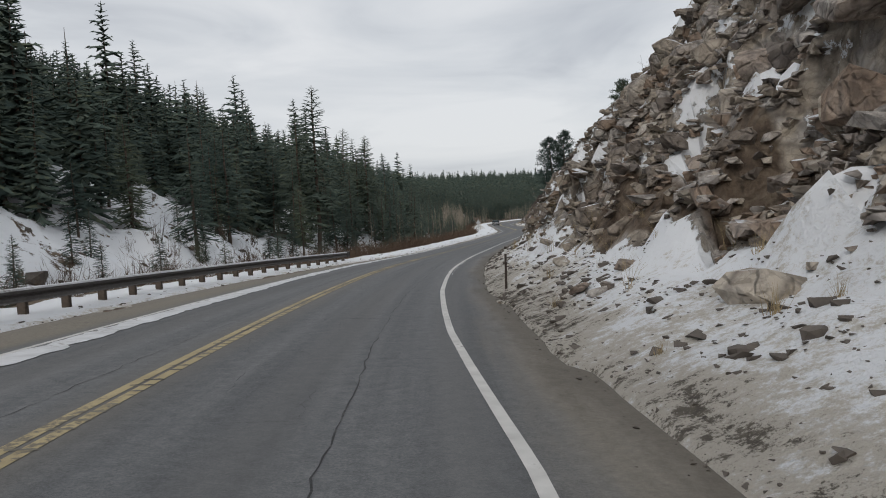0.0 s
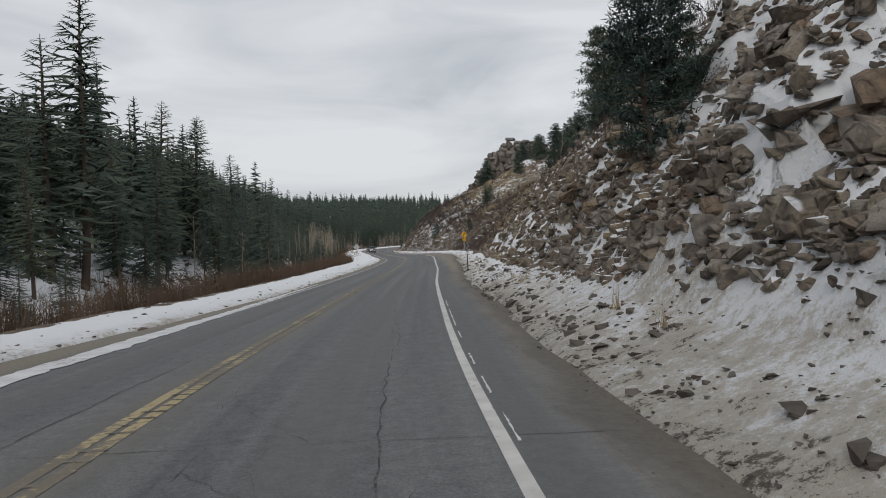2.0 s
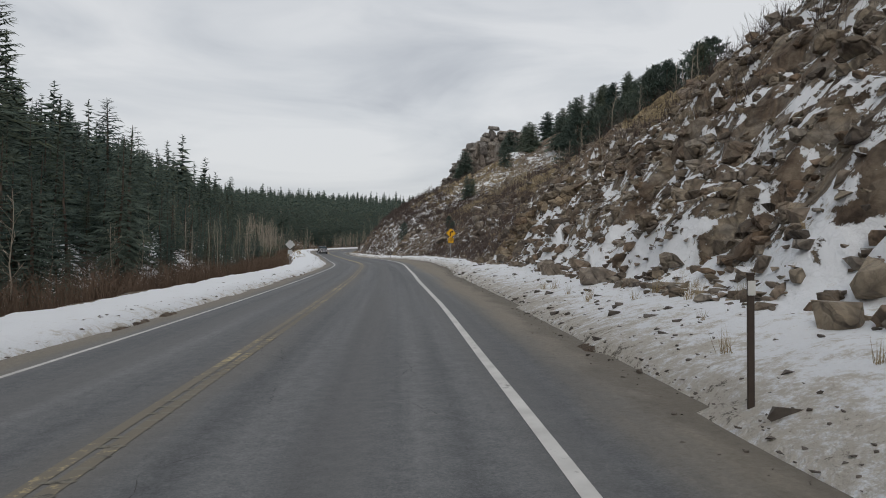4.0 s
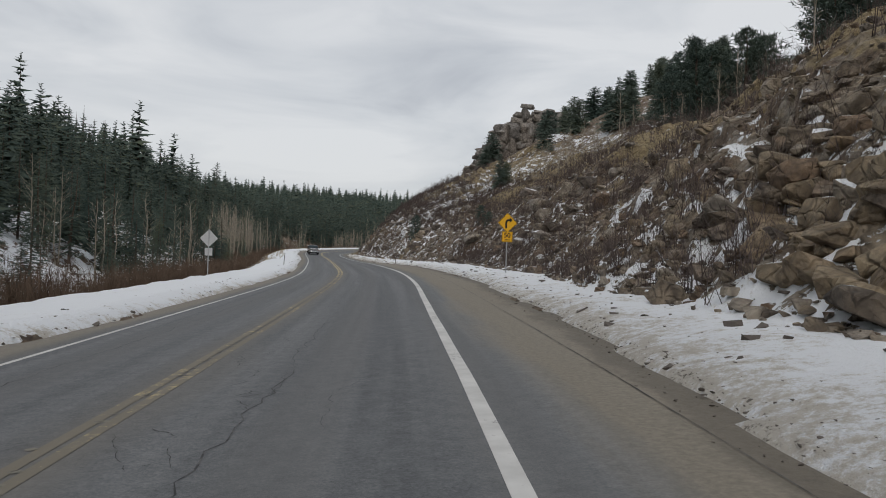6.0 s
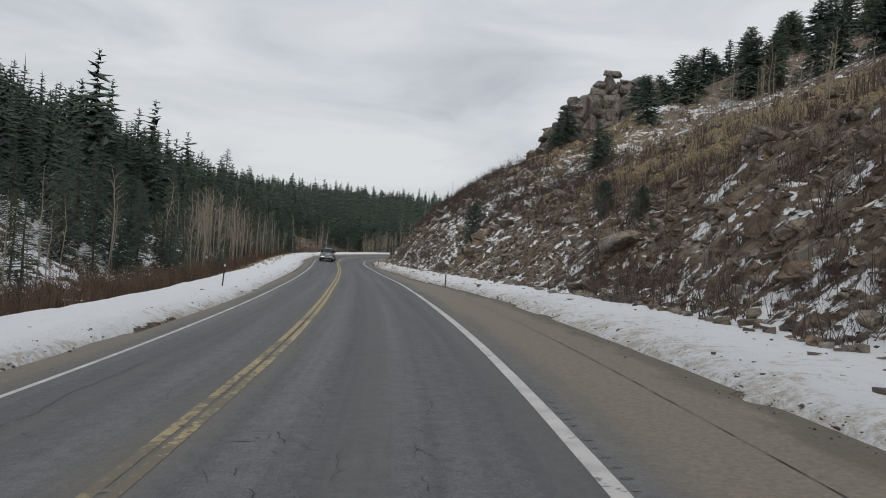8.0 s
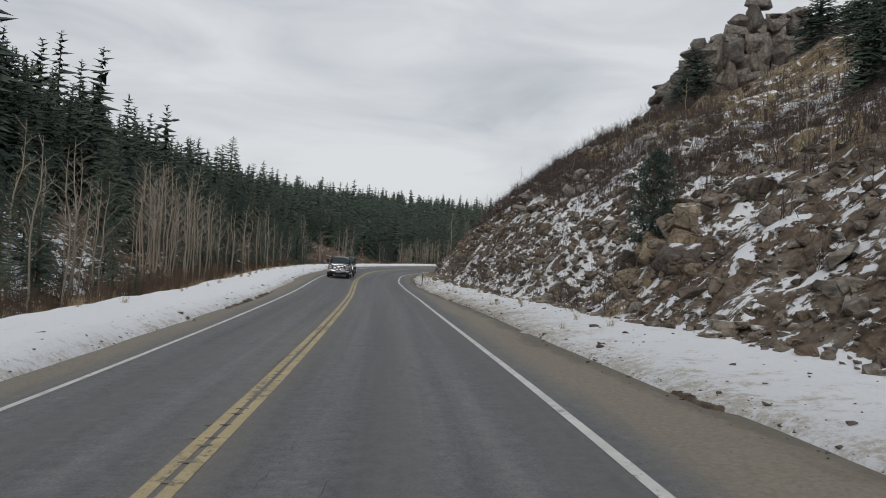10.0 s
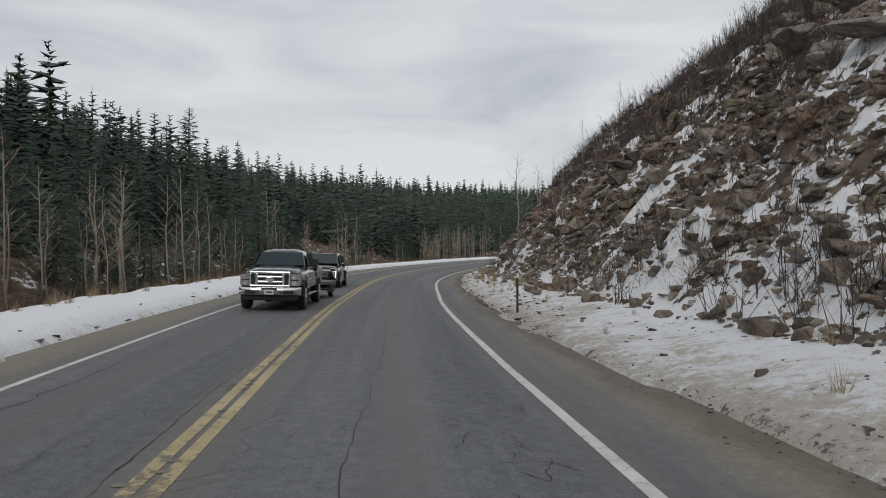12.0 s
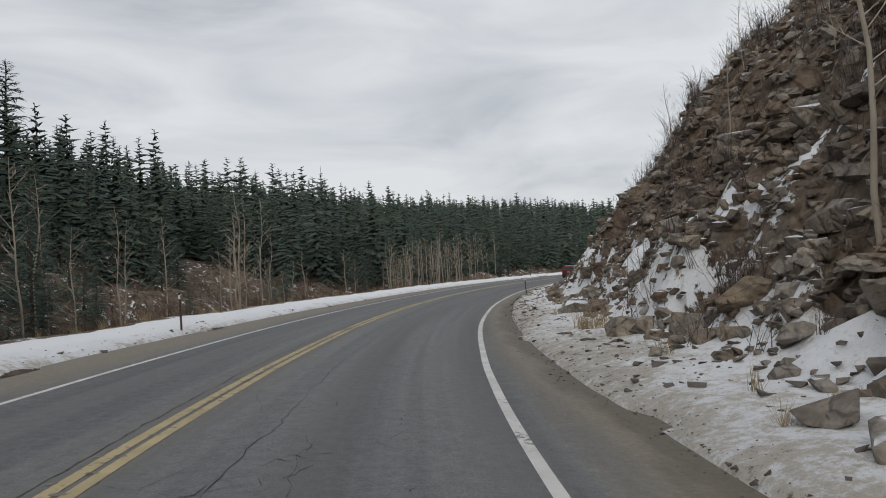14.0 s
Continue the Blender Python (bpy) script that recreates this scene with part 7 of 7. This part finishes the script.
def flat_trailer(m):
    t = holder("flatbed_trailer", "small grey flatbed trailer hitched behind the pickup truck", "trailer", m=m)
    part("deck", box_bm(2.0, 3.0, 0.09, (0, 0, 0.62), 0.01), deck_mat, t)
    for sd in (-1, 1):
        part("side_rail", box_bm(0.06, 3.0, 0.1, (sd * 1.0, 0, 0.56), 0.008), rust_mat, t)
        part("fender", arch_bm(sd * 0.78, -0.2, 0.40, sd, 0.26), deck_mat, t, m=pose(0, 0, 0.2))
        wheel_parts(t, sd * 0.9, -0.2, 0.29, 0.19, sd, 5, satin_mat)
    part("drawbar", loft_bm([[(x, y, z) for x, z in ((-w, 0.5), (w, 0.5), (w, 0.58), (-w, 0.58))] for y, w in ((1.5, 0.6), (2.5, 0.05))]), rust_mat, t)
    part("axle", tube_bm(0.035, 1.7, (0, -0.2, 0.29), "X", 10), rust_mat, t)
    part("tail_board", box_bm(1.9, 0.05, 0.12, (0, -1.52, 0.55), 0.01), rust_mat, t)
    return t


def tarped_load(m):
    v, f = stone(777, 26, 0.06)
    ob = holder("covered_load", "bulky load under a pale tarpaulin on the trailer", "load", m=m)
    v = v * np.array([1.35, 1.25, 1.05])
    v[:, 2] = np.maximum(v[:, 2], -0.32)
    part("tarpaulin", mesh_of("tarpaulin", v + np.array([0, 0, 0.66]), f, True, (tarp_mat,)), None, ob, "pale sagging tarpaulin")
    part("crate", box_bm(1.15, 1.0, 0.55, (0, 0, 0.28), 0.03), trim_mat, ob, "dark box under the tarpaulin")
    return ob


def sport_utility(name, label, paint, m, front_style):
    car = holder(name, label, "car", m=m)
    F, R = 1.47, -1.43
    low = ((2.46, 0.72, 0.66, 0.32, 0.82), (2.32, 0.90, 0.84, 0.28, 0.98), (1.9, 0.97, 0.9, 0.26, 1.02), (1.0, 0.985, 0.92, 0.25, 1.06), (0.0, 0.985, 0.93, 0.25, 1.08), (-1.4, 0.985, 0.92, 0.25, 1.10), (-2.2, 0.95, 0.88, 0.28, 1.10), (-2.46, 0.86, 0.80, 0.34, 1.04))
    part("body", loft_bm([ring_y(y, w, wh, z0, z1, 0.1) for y, w, wh, z0, z1 in low]), paint, car)
    part("hood", loft_bm([ring_y(y, w, w * 0.92, z - 0.2, z, 0.06, 0.03) for y, w, z in ((2.42, 0.70, 0.92), (2.28, 0.80, 1.00), (1.8, 0.86, 1.07), (1.2, 0.89, 1.12))], smooth=True), paint, car)
    part("cabin", loft_bm([ring_y(y, w, wt_, 1.0, z1, 0.05, 0.02) for y, w, wt_, z1 in ((1.22, 0.90, 0.86, 1.10), (0.8, 0.92, 0.77, 1.38), (0.35, 0.93, 0.70, 1.64), (0.0, 0.93, 0.69, 1.69), (-1.2, 0.93, 0.69, 1.71), (-1.9, 0.92, 0.70, 1.66), (-2.2, 0.90, 0.74, 1.40), (-2.38, 0.88, 0.8, 1.08))]), paint, car)
    pane("windscreen", ((-0.83, 1.17, 1.19), (0.83, 1.17, 1.19), (0.65, 0.42, 1.68), (-0.65, 0.42, 1.68)), car, 0.03)
    pane("tailgate_window", ((0.74, -2.35, 1.16), (-0.74, -2.35, 1.16), (-0.62, -2.10, 1.56), (0.62, -2.10, 1.56)), car, 0.03)
    for sd in (-1, 1):
        for nm, y0, y1, t0, t1 in (("front_window", 0.78, -0.2, 0.34, -0.2), ("rear_window", -0.3, -1.2, -0.3, -1.15), ("quarter_window", -1.3, -1.98, -1.25, -1.85)):
            pane(nm, ((sd * 0.93, y0, 1.13), (sd * 0.932, y1, 1.13), (sd * 0.765, t1, 1.58), (sd * 0.765, t0, 1.58)), car, 0.03)
        part("window_trim", box_bm(0.015, 2.8, 0.035, (sd * 0.945, -0.6, 1.105), 0.005), chrome_mat, car, "bright strip below the windows")
        part("roof_rail", box_bm(0.04, 1.9, 0.05, (sd * 0.62, -0.8, 1.715), 0.015), satin_mat, car)
        part("sill", box_bm(0.06, 2.1, 0.12, (sd * 0.97, 0.02, 0.31), 0.02), trim_mat, car)
        part("door_handle", box_bm(0.02, 0.2, 0.035, (sd * 0.985, -0.1, 0.95), 0.008), chrome_mat, car)
        part("door_handle", box_bm(0.02, 0.2, 0.035, (sd * 0.985, -1.05, 0.96), 0.008), chrome_mat, car)
        for y in (F, R):
            part("wheel_arch", arch_bm(sd * 0.96, y, 0.455, sd, 0.05), trim_mat, car, m=pose(0, 0, 0.37))
            # solid dark drum in place of a shaded opening round the wheel
            part("wheel_well_shade", well_shade_bm(sd * 0.992, y, 0.37, 0.405, 0.36, sd), trim_mat, car)
            wheel_parts(car, sd * 0.905, y, 0.37, 0.25, sd, 7, satin_mat)
        mir = part("mirror", box_bm(0.2, 0.12, 0.15, (sd * 1.06, 0.72, 1.16), 0.045, 2), paint, car)
        part("mirror_foot", box_bm(0.1, 0.05, 0.04, (sd * 0.95, 0.72, 1.12), 0.01), trim_mat, mir)
        part("tail_light", box_bm(0.14, 0.09, 0.42, (sd * 0.80, -2.40, 0.92), 0.03), tail_mat, car, "tall red tail light")
        if front_style:
            hl = part("headlight", box_bm(0.17, 0.12, 0.30, (sd * 0.76, 2.36, 0.68), 0.035, 2), lamp_mat, car, "stacked headlight")
            part("daytime_lamp", box_bm(0.035, 0.03, 0.36, (sd * 0.86, 2.395, 0.67), 0.01), glow_mat, hl, "lit white vertical lamp")
            part("upper_lamp", box_bm(0.26, 0.06, 0.05, (sd * 0.70, 2.38, 0.95), 0.02), lamp_mat, car)
    if front_style:
        g = part("grille", loft_bm([[(x * s_, y, z) for x, z in ((-0.50, 0.50), (0.50, 0.50), (0.62, 0.80), (0.52, 0.88), (-0.52, 0.88), (-0.62, 0.80))] for y, s_ in ((2.38, 1.0), (2.475, 0.97))]), trim_mat, car, "broad dark grille with silver mesh")
        for row in range(5):
            for col in range(9):
                part("mesh_stud", box_bm(0.085, 0.02, 0.022, ((col - 4) * 0.115 + (0.057 if row % 2 else 0) - 0.02, 2.485, 0.545 + row * 0.075), 0.006), satin_mat, g)
        part("grille_frame", loft_bm([[(x, y, z) for x, z in ((-0.66, 0.82), (0.66, 0.82), (0.56, 0.92), (-0.56, 0.92))] for y in (2.38, 2.49)]), satin_mat, g)
        part("skid_plate", box_bm(1.25, 0.12, 0.1, (0, 2.42, 0.33), 0.03), satin_mat, car, "silver skid plate")
        pl = part("number_plate", box_bm(0.3, 0.012, 0.15, (0, 2.51, 0.46), 0.004), trim_mat, car, "dark front plate holder")
        part("emblem", tube_bm(0.07, 0.02, (0, 2.505, 0.80), "Y", 18), satin_mat, g, "plain silver oval emblem")
    part("rear_bumper", box_bm(1.75, 0.16, 0.26, (0, -2.44, 0.46), 0.05), trim_mat, car)
    rp = part("number_plate", box_bm(0.3, 0.012, 0.15, (0, -2.50, 0.84), 0.004), plate_mat, car, "pale number plate")
    part("plate_bar", box_bm(0.22, 0.004, 0.05, (0, -2.509, 0.84)), bar_mat, rp)
    part("underside", box_bm(1.6, 4.2, 0.16, (0, 0, 0.3)), trim_mat, car)
    return car


def on_road(s, o, turn=0.0, up=0.006):
    """A pose on the asphalt, tilted with its cross fall."""
    x, y, z = spot(s, o)
    c = float(np.interp(s, road_s, road_p[:, 3]))
    return pose(float(x), float(y), float(z) + up, 0, 0, heading(s)) @ pose(0, 0, 0, 0, c, 0) @ pose(0, 0, 0, 0, 0, turn)


pickup_truck(on_road(237.0, -1.48, 180) @ Matrix.Diagonal((0.92, 0.92, 0.92, 1)))
flat_trailer(on_road(241.55, -1.36, 180) @ Matrix.Diagonal((0.95, 0.76, 0.95, 1)))
tarped_load(on_road(240.9, -1.62, 180, 0.638) @ Matrix.Diagonal((0.8, 0.8, 0.8, 1)))
sport_utility("sport_utility_car", "black sport utility car with silver grille and lit lamps", black_paint, on_road(249.9, -1.8, 180), True)
sport_utility("family_car", "dark red estate car driving ahead on the road", red_paint, on_road(352.0, 1.8, 0), False)
